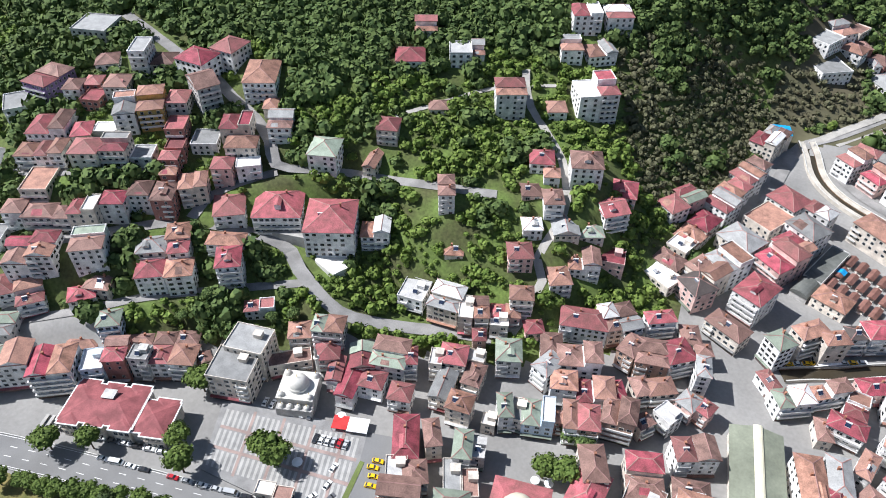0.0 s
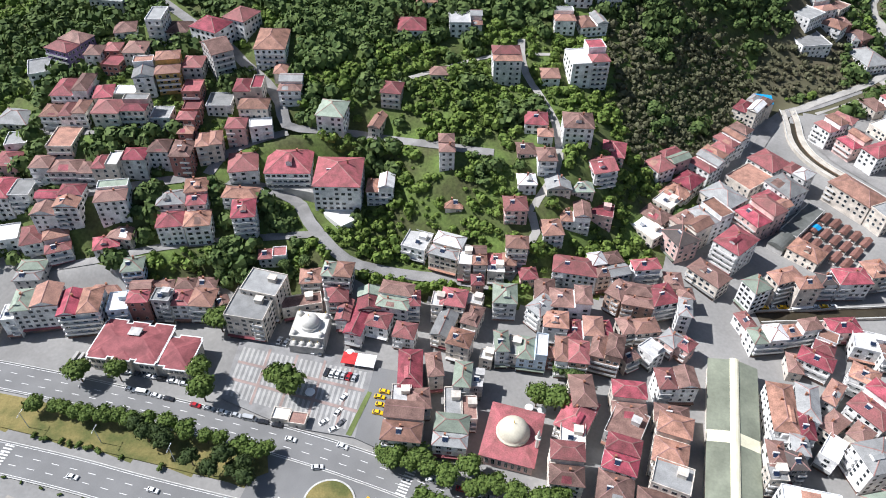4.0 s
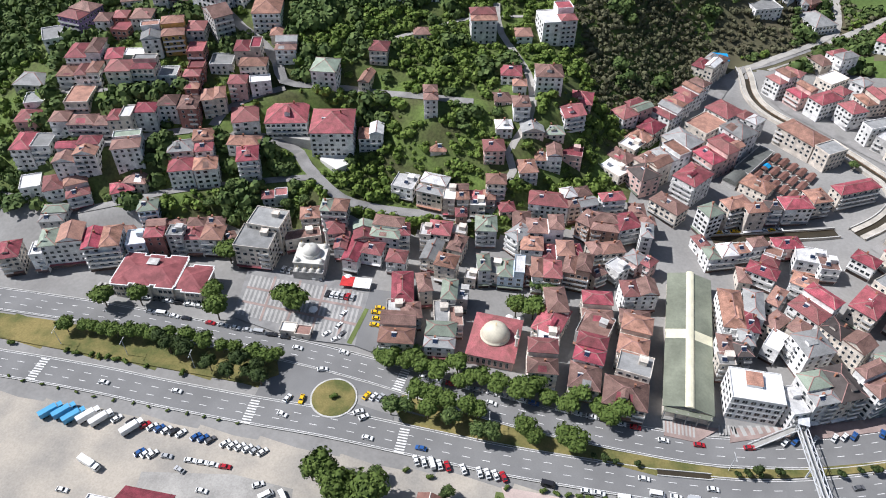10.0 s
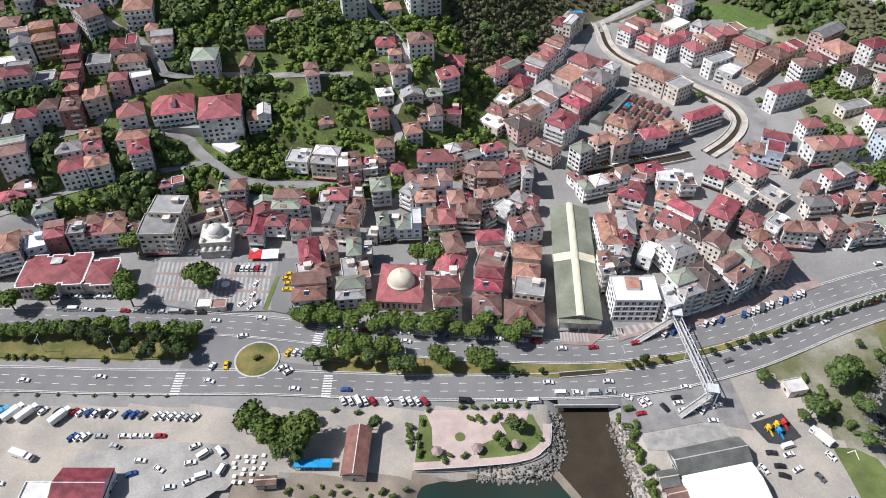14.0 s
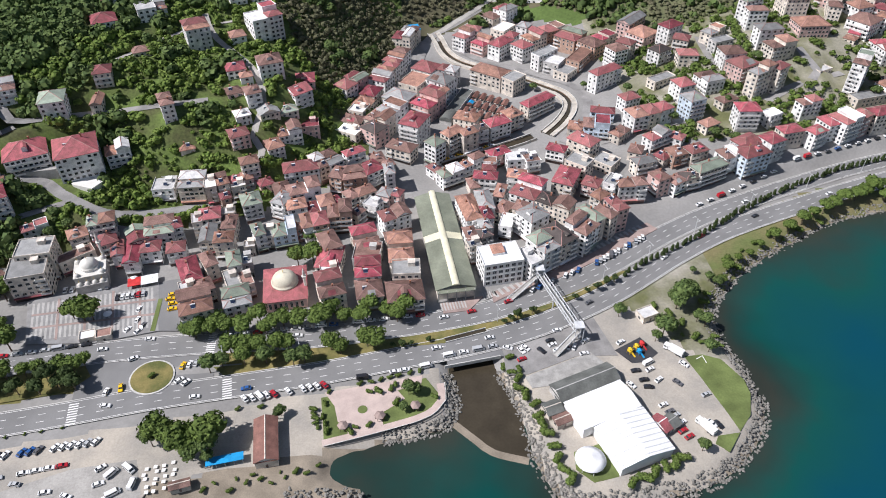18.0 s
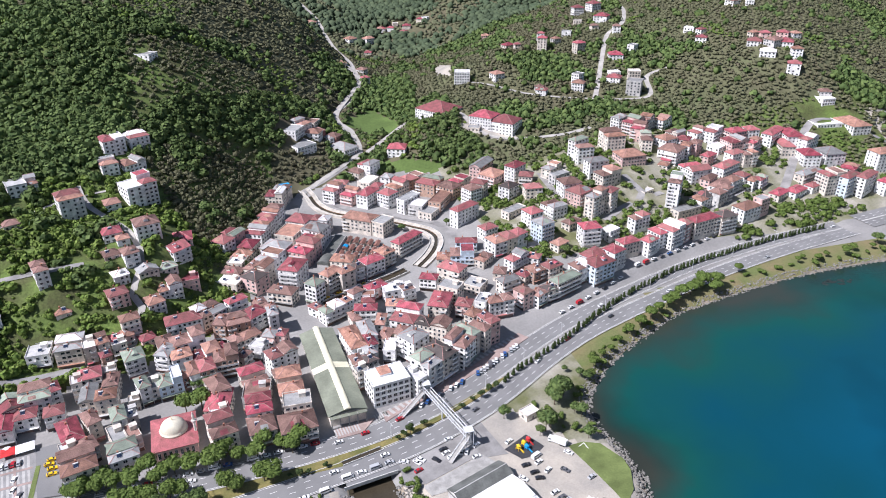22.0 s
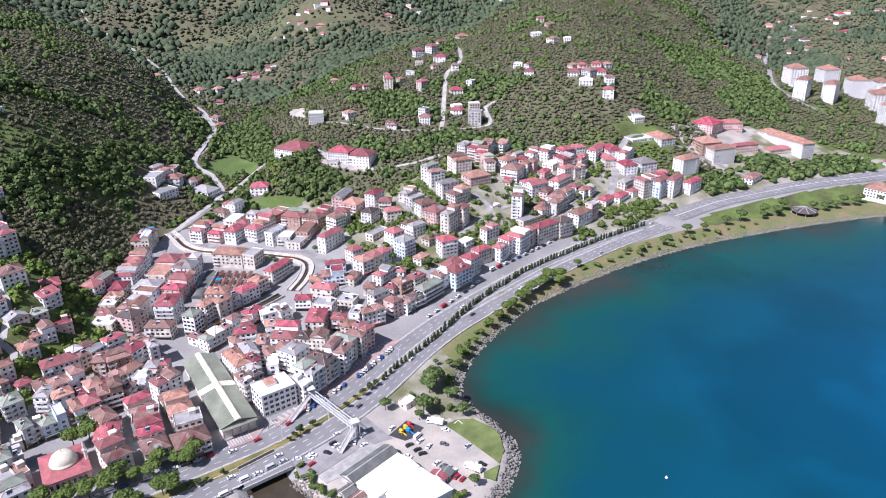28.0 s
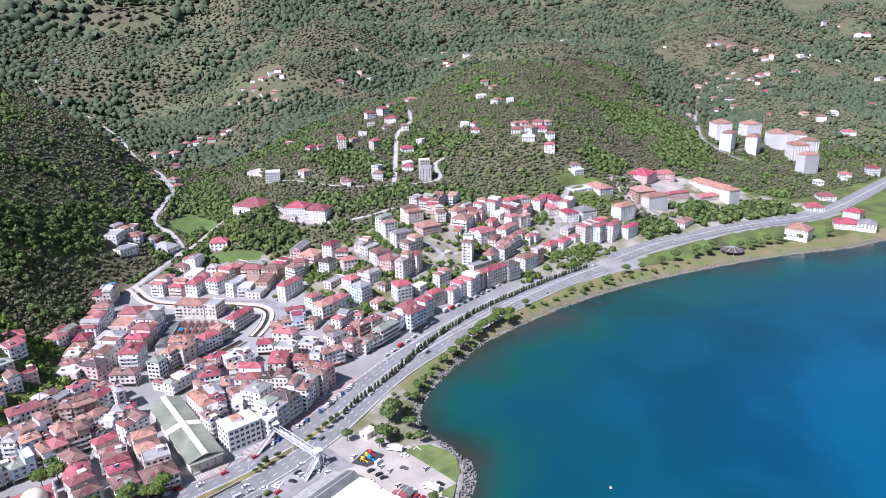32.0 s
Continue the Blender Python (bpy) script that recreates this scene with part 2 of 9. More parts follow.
VALLEY = [(171, 318, 13), (203, 360, 16), (235, 420, 19), (250, 500, 23), (255, 600, 30), (230, 720, 42), (200, 860, 62), (150, 1050, 100), (60, 1300, 160)]
EAST_HILL = [(250, 317, 12), (253, 224, 13), (240, 178, 14), (322, 160, 14), (300, 230, 22), (276, 379, 45), (345, 395, 45), (300, 320, 26), (388, 235, 35), (404, 190, 17),
             (480, 250, 32), (490, 395, 56), (360, 300, 36), (630, 340, 77), (560, 300, 48), (560, 520, 90), (420, 520, 70), (340, 520, 60), (330, 90, 4.5)]
EAST_COAST = [(420, 150, 8), (470, 180, 12), (540, 140, 6), (560, 190, 14), (650, 165, 9), (669, 215, 18), (735, 268, 32), (833, 205, 10), (780, 130, 6), (700, 120, 4.5), (830, 300, 34),
              (900, 110, 6), (1000, 150, 10), (1100, 80, 8), (1085, 436, 38), (960, 380, 44), (1200, 330, 28), (1300, 200, 30)]
FAR_HILLS = [(650, 700, 95), (830, 720, 98), (760, 520, 92), (560, 1160, 120), (1044, 557, 62), (1404, 750, 95), (1700, 760, 130), (2070, 850, 165), (1000, 1000, 130), (573, 1424, 190),
             (223, 1600, 220), (1038, 1300, 185), (1500, 1200, 180), (300, 2300, 340), (800, 2250, 340), (1468, 1950, 300), (1939, 1560, 255), (2500, 1000, 200), (2600, 300, 60)]
WEST_FAR = [(-500, 300, 120), (-600, 0, 70), (-420, -40, 12), (-500, 600, 200), (-900, 400, 230), (-800, 1500, 330), (-2500, 500, 300), (5000, 0, 160), (5000, 3000, 260),
            (2500, 5000, 420), (-2500, 5000, 420), (-5000, 2500, 350)]
SPOTS = np.array(FLAT + WEST_HILL + MID_HILL + UPPER_HILL + VALLEY + EAST_HILL + EAST_COAST + FAR_HILLS + WEST_FAR, float)


# the made ground between the highway and the sea
SEAWARD = [(-420, -70), (-250, -47), (-113, -26), (-66, -20.5), (-30, -16), (4, -11), (39, -7.5), (72, -4), (105, 1), (138, 6.5), (160, 12), (182, 20), (205, 31), (224, 42.5), (262, 66), (300, 84), (300, -150), (-420, -250)]


def tps(a, b):
    r2 = ((a[:, None, :] - b[None, :, :]) ** 2).sum(-1) / 1e4
    return r2 * np.log(r2 + 1e-9)


def spline_weights():
    n = len(SPOTS)
    k = tps(SPOTS[:, :2], SPOTS[:, :2]) + np.eye(n) * 0.02
    p = np.c_[np.ones(n), SPOTS[:, :2] / 100]
    a = np.block([[k, p], [p.T, np.zeros((3, 3))]])
    return np.linalg.solve(a, np.r_[SPOTS[:, 2], 0, 0, 0])


SPLINE = spline_weights()


def hills(xy):
    out = np.empty(len(xy))
    for i in range(0, len(xy), 20000):
        q = xy[i : i + 20000]
        out[i : i + 20000] = tps(q, SPOTS[:, :2]) @ SPLINE[:-3] + np.c_[np.ones(len(q)), q / 100] @ SPLINE[-3:]
    return out


def near_line(xy, line):
    """Distance of points to a polyline, and the share of the way along its nearest piece."""
    best, where = np.full(len(xy), 1e9), np.zeros(len(xy))
    for i in range(len(line) - 1):
        a, b = np.array(line[i][:2], float), np.array(line[i + 1][:2], float)
        d = b - a
        t = np.clip(((xy - a) @ d) / (d @ d), 0, 1)
        r = np.hypot(*(xy - a - t[:, None] * d).T)
        hit = r < best
        best[hit], where[hit] = r[hit], i + t[hit]
    return best, where


def inside(xy, poly):
    r = np.zeros(len(xy), bool)
    for (x1, y1), (x2, y2) in zip(poly, poly[1:] + poly[:1]):
        if y1 != y2:
            r ^= ((y1 > xy[:, 1]) != (y2 > xy[:, 1])) & (xy[:, 0] < (x2 - x1) * (xy[:, 1] - y1) / (y2 - y1) + x1)
    return r


def smooth_line(line, step=6.0):
    """A Catmull-Rom curve through the points, sampled every few metres."""
    p = np.array([2 * np.array(line[0], float) - line[1], *line, 2 * np.array(line[-1], float) - line[-2]], float)
    out = []
    for i in range(1, len(p) - 2):
        n = max(1, int(np.hypot(*(p[i + 1] - p[i])[:2]) / step))
        for t in np.arange(n) / n:
            out.append(0.5 * (2 * p[i] + (p[i + 1] - p[i - 1]) * t + (2 * p[i - 1] - 5 * p[i] + 4 * p[i + 1] - p[i + 2]) * t**2 + (3 * p[i] - p[i - 1] - 3 * p[i + 1] + p[i + 2]) * t**3))
    return np.array(out + [p[-2]])


def ripple(xy):
    """Spurs and gullies of the hillsides, at three sizes."""
    x, y = xy.T
    r = np.sin(x / 61 + 1.3 * np.sin(y / 83)) * np.cos(y / 57 + 0.9 * np.sin(x / 71)) * 3.0
    r += np.sin(x / 210 + 1.7 * np.sin(y / 260)) * np.cos(y / 190 + np.sin(x / 230)) * 26
    r += np.sin(x / 103 + 1.1 * np.sin(y / 131) + 0.6) * np.cos(y / 88 - 0.8 * np.sin(x / 117)) * 17
    r += np.sin(x / 23 + y / 31) * np.sin(y / 19 - x / 37) * 0.9
    # gullies and spurs
    r -= np.abs(np.sin(x / 95 + 1.4 * np.sin(y / 170 + 0.4) + y / 260)) ** 0.8 * 15 - 9
    r -= np.abs(np.sin(y / 120 + 1.1 * np.sin(x / 140) - x / 310)) ** 0.8 * 11 - 7
    return r


def base_height(xy):
    """The land before the roads: flat by the coast, hills behind it, the sea bed in front."""
    xy = np.asarray(xy, float).reshape(-1, 2)
    z = hills(xy)
    far = np.clip((np.hypot(xy[:, 0] - 250, xy[:, 1] - 100) - 420) / 500, 0, 1)
    rise = np.clip((z - 14) / 60, 0, 1)
    small = np.sin(xy[:, 0] / 23 + xy[:, 1] / 31) * np.sin(xy[:, 1] / 19 - xy[:, 0] / 37) * 0.8
    z = z + rise * (small + far * ripple(xy) * 1.6)
    z = np.maximum(z, 3.6)
    z = np.where(inside(xy, SEAWARD), 3.6, z)
    d, _ = near_line(xy, COAST)
    land = inside(xy, LAND)
    shore = np.clip((d - 1.0) / 6.0, 0, 1)
    z = np.where(land, z * shore + 0.2 * (1 - shore), -0.3 - np.minimum(d * 0.3, 8))
    return z


# the roads: name, half width, surface, way points
ROADS = {
    "highway_seaward": (6.2, "lane", [(-420, -70), (-250, -47), (-113, -26), (-66, -20.5), (-30, -16), (4, -11), (39, -7.5), (72, -4), (105, 1), (138, 6.5), (160, 12), (182, 20), (205, 31), (224, 42.5), (247, 57), (280, 74), (330, 92), (390, 111), (461, 127), (544, 140)]),
    "highway_landward": (6.0, "lane", [(-420, -40), (-250, -15), (-134, 4), (-83, 10.5), (-28, 16), (9, 17.5), (44, 17), (70, 17), (103, 19.5), (138, 24), (160, 30), (183, 38), (207, 50), (227, 62), (250, 75.5), (280, 90), (330, 109), (390, 128), (461, 142), (544, 151)]),
    "coast_road": (11.0, "lane", [(544, 145), (600, 151), (637, 150), (720, 144), (795, 128), (845, 122), (917, 128), (1037, 146), (1150, 150), (1300, 130)]),
    "hill_road": (3.2, "street", [(21, 117), (4, 115), (-9, 111), (-28, 104), (-42, 101), (-56, 106), (-66, 112), (-74, 119), (-86, 120), (-104, 116), (-118, 112), (-130, 105), (-148, 91), (-167, 80)]),
    "loop_road": (2.4, "street", [(-61, 108), (-74, 101), (-90, 92), (-111, 81), (-127, 72), (-141, 63), (-166, 52)]),
    "upper_road": (3.0, "street", [(4, 170), (-11, 167), (-43, 164), (-64, 161), (-82, 153), (-95, 148), (-104, 159), (-118, 169), (-134, 176), (-151, 185), (-171, 191), (-192, 199), (-220, 210)]),
    "link_road": (2.8, "street", [(-94, 147), (-107, 137), (-117, 126), (-119, 113)]),
    "terrace_street": (2.6, "street", [(-211, 103), (-183, 107), (-154, 121), (-139, 128)]),
    "climbing_lane": (2.0, "track", [(28, 121), (32, 133), (34, 144), (29, 152), (33, 165), (34, 178), (26, 200), (12, 219), (2, 230), (-5, 244), (-8, 254)]),
    "ridge_lane": (1.6, "track", [(13, 253), (-5, 244), (-22, 232), (-40, 210), (-55, 193)]),
    "valley_road": (3.2, "street", [(123, 250), (134, 294), (141, 315), (161, 331), (185, 356)]),
    "valley_road_far": (3.0, "track", [(159, 323), (183, 349), (202, 381), (204, 432), (194, 466), (226, 543), (241, 589), (230, 632)]),
    "river_street": (3.0, "street", [(163, 294), (173, 281), (192, 266), (214, 248), (231, 232), (237, 207), (229, 183), (211, 160)]),
    "school_road": (3.0, "track", [(203, 374), (260, 428), (298, 397), (312, 342), (368, 318), (403, 320)]),
    "ridge_road": (2.5, "track", [(332.0, 474.0), (353.0, 450.0), (373.0, 420.0), (398.0, 400.0), (436.0, 381.0), (460.0, 370.0), (488.0, 365.0), (505.0, 402.0), (520.0, 408.0), (532.0, 406.0)]),
    "village_road": (2.5, "track", [(437.0, 380.0), (464.0, 425.0), (494.0, 476.0), (521.0, 518.0), (554.0, 546.0), (587.0, 603.0), (605.0, 657.0)]),
    "apartment_road": (3.5, "street", [(1462.0, 781.0), (1332.0, 684.0), (1233.0, 608.0), (968.0, 392.0), (930.0, 340.0), (927.0, 306.0), (936.0, 278.0)]),
    "campus_road": (3.5, "street", [(512, 195), (604, 274), (654, 243), (675, 195), (667, 166)]),
    "quarter_street": (3.0, "street", [(232.8, 156.6), (245.2, 159.0), (264.7, 164.9), (282.7, 168.7), (297.3, 169.8)]),
    "slope_street": (3.0, "street", [(346.5, 182.1), (370.6, 195.4), (391.1, 202.1), (408.1, 206.5)]),
    "school_street": (3.0, "street", [(385.3, 228.1), (387.4, 216.5), (389.8, 205.6), (384.4, 200.3)]),
    "terrace_lane": (2.4, "street", [(437.4, 183.9), (456.7, 191.6), (476.1, 201.2), (503.7, 206.0)]),
    "garden_lane": (2.4, "street", [(327.8, 260.4), (326.2, 241.4), (326.2, 221.7)]),
    "west_hill_lane": (2.5, "track", [(159, 1363), (160, 1233), (185, 1189), (208, 998), (234, 912), (239, 809), (240, 595), (214, 507), (194, 467), (203, 387), (140, 312)]),
}


def road_lines():
    made = {}
    for name, (half, kind, pts) in ROADS.items():
        line = smooth_line(pts)
        z = base_height(line)
        for _ in range(8 if kind == "lane" else 14):
            z = np.r_[z[0], (z[:-2] + 2 * z[1:-1] + z[2:]) / 4, z[-1]]
        if name.startswith("highway"):
            z[:] = 4.1
        made[name] = (half, kind, np.c_[line, z])
    return made


ROAD_LINES = road_lines()


def ground_height(xy):
    """The land with the roads cut in."""
    xy = np.asarray(xy, float).reshape(-1, 2)
    z = base_height(xy)
    for name, (half, kind, line) in ROAD_LINES.items():
        lo, hi = line[:, :2].min(0) - half - 12, line[:, :2].max(0) + half + 12
        pick = np.where(((xy > lo) & (xy < hi)).all(1))[0]
        if len(pick):
            d, at = near_line(xy[pick], line)
            rz = np.interp(at, np.arange(len(line)), line[:, 2])
            k = np.clip((d - half - 1.5) / 7.0, 0, 1)
            z[pick] = np.where(z[pick] > 1.0, (rz - 0.35) * (1 - k) + z[pick] * k, z[pick])
    return z


def gz(x, y):
    return float(ground_height([(x, y)])[0])


def part(name, bm, material, parent=None, label=""):
    """Links a bmesh as one mesh object under a thing or a part."""
    me = bpy.data.meshes.new(name)
    bm.to_mesh(me)
    bm.free()
    me.materials.append(material)
    ob = new(name, me)
    ob.parent = parent
    return tagged(ob, label=label)


def np_mesh(name, verts, faces, material, parent=None):
    me = bpy.data.meshes.new(name)
    me.from_pydata([tuple(v) for v in verts], [], [tuple(f) for f in faces])
    for m in material if isinstance(material, (list, tuple)) else [material]:
        me.materials.append(m)
    ob = new(name, me)
    ob.parent = parent
    return ob


def graded(fine_lo, fine_hi, step, end_lo, end_hi):
    a = np.arange(fine_lo, fine_hi + 0.1, step)
    right, left, s = [a[-1]], [a[0]], step
    while right[-1] < end_hi:
        s *= 1.06
        right.append(right[-1] + s)
    s = step
    while left[-1] > end_lo:
        s *= 1.06
        left.append(left[-1] - s)
    return np.r_[left[:0:-1], a, right[1:]]


TOWN = [(-420, -120), (-420, 20), (-205, 52), (-120, 62), (-62, 80), (-15, 100), (30, 108), (60, 120), (88, 150), (104, 200), (112, 250), (120, 306), (160, 322), (215, 335),
        (262, 330), (300, 270), (345, 285), (420, 300), (520, 262), (600, 215), (640, 190), (690, 230), (760, 300), (830, 250), (860, 160), (860, 40), (260, -90), (-60, -100)]
LOT = [(-420, -112), (-420, -86), (-250, -62), (-120, -41), (-60, -31.5), (-20, -26.5), (38, -20), (38, -47), (12, -50), (8, -58), (-60, -72), (-200, -95)]
HEADLAND = [(149, 9), (160, 12), (182, 20), (205, 31), (215, 20), (226, 2), (234, -10), (262, -12), (262, -80), (150, -80)]
PARK = [(36, -18), (80, -13), (122, -6), (122, -40), (36, -48)]
BEACH = [(8, -50), (40, -48), (75, -42), (100, -40), (100, -80), (8, -80)]
MEDIAN_W = [(-400, -52), (-250, -32), (-113, -15), (-66, -9), (-34, -5), (-26, 3), (-30, 9), (-83, 3), (-134, -4), (-250, -23), (-400, -48)]
MEDIAN_E = [(24, 4), (45, 2), (72, 6), (100, 10), (122, 14), (122, 15.5), (100, 13), (70, 10), (40, 11), (26, 11)]

FIELDS = [[(205, 469), (239, 501), (257, 444), (244, 409), (218, 431), (202, 443)], [(215, 356), (238, 350), (266, 329), (260, 319), (217, 340)]]
YARDS = [[(326, 586), (352, 630), (332, 511), (323, 498), (316, 526)], [(287, 361), (310, 369), (344, 326), (323, 327)]]


def land():
    gx, gy = graded(-215, 700, 4.0, -5000, 5000), graded(-95, 330, 3.2, -5000, 5000)
    xx, yy = np.meshgrid(gx, gy)
    xy = np.c_[xx.ravel(), yy.ravel()]
    z = ground_height(xy)
    nx, ny = len(gx), len(gy)
    i = (np.arange(ny - 1)[:, None] * nx + np.arange(nx - 1)[None, :]).ravel()
    faces = np.c_[i, i + 1, i + 1 + nx, i + nx]
    ob = np_mesh("ground", np.c_[xy, z], faces, [M_GRASS, M_TOWN, M_GRAVEL, M_SAND, M_DRY, M_GARDEN, M_ORCHARD, M_SHORE, M_FIELD])
    mid = xy[faces].mean(1)
    idx = np.zeros(len(faces), int)
    idx[inside(mid, TOWN)] = 1
    idx[(idx == 1) & (mid[:, 0] > 262) & (mid[:, 1] > 150)] = 5
    idx[(idx == 1) & (mid[:, 0] > 560) & (near_line(mid, ROAD_LINES["coast_road"][2])[0] > 15)] = 0
    idx[(idx == 0) & (mid[:, 1] > 300) & (mid[:, 0] > 120)] = 6
    idx[(idx == 0) & (mid[:, 1] > 440)] = 6
    idx[inside(mid, [(664, 280), (714, 289), (798, 272), (750, 242), (705, 224), (661, 194), (653, 212), (659, 245)])] = 2
    for poly in FIELDS:
        idx[inside(mid, poly)] = 8
    for poly in YARDS:
        idx[inside(mid, poly)] = 2
    idx[inside(mid, LOT)] = 2
    idx[inside(mid, HEADLAND) | inside(mid, PARK)] = 2
    idx[inside(mid, BEACH)] = 3
    idx[inside(mid, MEDIAN_W) | inside(mid, MEDIAN_E)] = 4
    d, _ = near_line(mid, COAST_POINT[-7:] + COAST_BAY)
    idx[(d < 24) & (z[faces].mean(1) < 5.5) & (idx != 2)] = 7
    idx[inside(mid, [(215, 20), (205, 31), (224, 42), (262, 62), (262, -12), (234, -10), (226, 2)])] = 5
    idx[z[faces].mean(1) < 0.3] = 3
    ob.data.polygons.foreach_set("material_index", idx)
    ob.data.polygons.foreach_set("use_smooth", np.ones(len(faces), bool))
    return tagged(ob, "green hillsides and grey town ground by the sea", "ground", kind="structure")


land()


def sea():
    gx, gy = graded(60, 860, 8.0, -5000, 5000), graded(-160, 100, 8.0, -5000, 200)
    xx, yy = np.meshgrid(gx, gy)
    xy = np.c_[xx.ravel(), yy.ravel()]
    nx, ny = len(gx), len(gy)
    i = (np.arange(ny - 1)[:, None] * nx + np.arange(nx - 1)[None, :]).ravel()
    ob = np_mesh("water", np.c_[xy, np.zeros(len(xy))], np.c_[i, i + 1, i + 1 + nx, i + nx], M_SEA)
    d, _ = near_line(xy, COAST)
    a = ob.data.attributes.new("offshore", "FLOAT", "POINT")
    a.data.foreach_set("value", np.where(inside(xy, LAND), 0.0, np.clip(d / np.interp(xy[:, 0], (130, 160, 262, 330), (250, 110, 110, 250)), 0, 1)).astype(np.float32))
    return tagged(ob, "calm blue sea turning green over the shallows", "sea", kind="structure")


sea()


def ribbon(name, line, half, material, up=0.0, label="", category="road", lo=None, hi=None):
    """A strip along a line of x, y, z; lo and hi are its edges' offsets to the left."""
    lo, hi = (-half if lo is None else lo), (half if hi is None else hi)
    d = np.gradient(line[:, :2], axis=0)
    n = np.c_[-d[:, 1], d[:, 0]] / np.hypot(*d.T)[:, None]
    a, b = line[:, :2] + n * lo, line[:, :2] + n * hi
    m = len(line)
    v = np.r_[np.c_[a, line[:, 2] + up], np.c_[b, line[:, 2] + up]]
    i = np.arange(m - 1)
    ob = np_mesh(name, v, np.c_[i, i + 1, i + 1 + m, i + m], material)
    return tagged(ob, label, category, kind="structure")


for name, (half, kind, line) in ROAD_LINES.items():
    surface = {"lane": M_LANE, "street": M_STREET, "track": M_TRACK}[kind]
    text = {"lane": "grey asphalt dual carriageway along the coast", "street": "worn grey concrete hill street", "track": "pale narrow concrete lane on the hillside"}[kind]
    ribbon("road", line, half, surface, 0.05, text)


# ---- mesh building ----
class Shape:
    """Collects boxes, prisms and faces into one mesh."""

    def __init__(self):
        self.v, self.f, self.m = [], [], []

    def add(self, verts, faces, m=0):
        n = len(self.v)
        self.v += [tuple(p) for p in verts]
        self.f += [tuple(i + n for i in q) for q in faces]
        self.m += [m] * len(faces)
        return self

    def box(self, x0, y0, z0, x1, y1, z1, m=0):
        v = [(x0, y0, z0), (x1, y0, z0), (x1, y1, z0), (x0, y1, z0), (x0, y0, z1), (x1, y0, z1), (x1, y1, z1), (x0, y1, z1)]
        return self.add(v, [(0, 3, 2, 1), (4, 5, 6, 7), (0, 1, 5, 4), (1, 2, 6, 5), (2, 3, 7, 6), (3, 0, 4, 7)], m)

    def ring(self, rows, m=0, cap=True):
        """A lathe-like skin through rows of points of equal count."""
        n, k = len(self.v), len(rows[0])
        for r in rows:
            self.v += [tuple(p) for p in r]
        for i in range(len(rows) - 1):
            for j in range(k):
                self.f.append((n + i * k + j, n + i * k + (j + 1) % k, n + (i + 1) * k + (j + 1) % k, n + (i + 1) * k + j))
                self.m.append(m)
        if cap:
            self.f += [tuple(n + j for j in range(k))[::-1], tuple(n + (len(rows) - 1) * k + j for j in range(k))]
            self.m += [m, m]
        return self

    def turned(self, profile, sides=12, at=(0, 0, 0), m=0, cap=True):
        x, y, z = at
        rows = [[(x + r * math.cos(2 * math.pi * j / sides), y + r * math.sin(2 * math.pi * j / sides), z + h) for j in range(sides)] for r, h in profile]
        return self.ring(rows, m, cap)

    def mesh(self, name, materials, smooth=False):
        me = bpy.data.meshes.new(name)
        at, index = {}, []
        for p in self.v:
            index.append(at.setdefault((round(p[0], 3), round(p[1], 3), round(p[2], 3)), len(at)))
        me.from_pydata(list(at), [], [tuple(index[i] for i in q) for q in self.f])
        for mt in materials:
            me.materials.append(mt)
        me.polygons.foreach_set("material_index", self.m)
        if smooth:
            me.polygons.foreach_set("use_smooth", [True] * len(self.f))
        return me

    def part(self, name, materials, parent=None, label="", smooth=False):
        ob = new(name, self.mesh(name, materials if isinstance(materials, (list, tuple)) else [materials], smooth))
        ob.parent = parent
        return tagged(ob, label=label)


def thing(name, m, label, category, group="", kind=""):
    ob = new(name)
    ob.empty_display_size = 0.5
    ob.matrix_basis = m
    return tagged(ob, label, category, group, kind)


def put(name, mesh, parent, m, label=""):
    ob = new(name, mesh)
    ob.parent = parent
    ob.matrix_basis = m
    return tagged(ob, label=label)


# ---- houses ----
WALLS = {
    "W": ("white", (0.8, 0.785, 0.765)), "C": ("cream", (0.68, 0.61, 0.53)), "G": ("grey", (0.5, 0.485, 0.465)), "P": ("pink", (0.66, 0.46, 0.42)),
    "Y": ("yellow", (0.56, 0.38, 0.13)), "B": ("pale blue", (0.56, 0.64, 0.72)), "R": ("brick-red", (0.4, 0.19, 0.16)), "O": ("brick-brown", (0.46, 0.31, 0.24)),
    "V": ("violet", (0.24, 0.17, 0.34)),
}
ROOFS = {
    "r": ("red", (0.31, 0.06, 0.085)), "o": ("orange", (0.36, 0.19, 0.135)), "b": ("brown", (0.2, 0.12, 0.1)), "g": ("grey", (0.27, 0.27, 0.265)),
    "n": ("grey-green", (0.25, 0.29, 0.23)), "w": ("white", (0.68, 0.67, 0.66)), "k": ("dark brown", (0.085, 0.07, 0.065)),
}
M_WALL = {k: mat("plaster_" + n.replace(" ", "_"), c, 0.9, 0.3, 0.26, 1.8, 0.14, per_object=0.16) for k, (n, c) in WALLS.items()}
M_ROOF = {k: mat("roof_" + n.replace(" ", "_"), c, 0.72, 0.3, 0.42 if k in "rob" else 0.18, 2.2, 0.3 if k in "rob" else 0.18, per_object=0.34, fade=(0.28, 0.165, 0.135) if k in "rob" else None) for k, (n, c) in ROOFS.items()}
M_RIDGE = mat("ridge_tiles", (0.33, 0.19, 0.17), 0.8, 0.3, 0.3, 2.0, 0.15, per_object=0.25)
M_GLASS = mat("window_glass", (0.035, 0.042, 0.05), 0.12, 0.3, 0.4, 3.0, 0.1, spec=0.6, per_object=0.5)
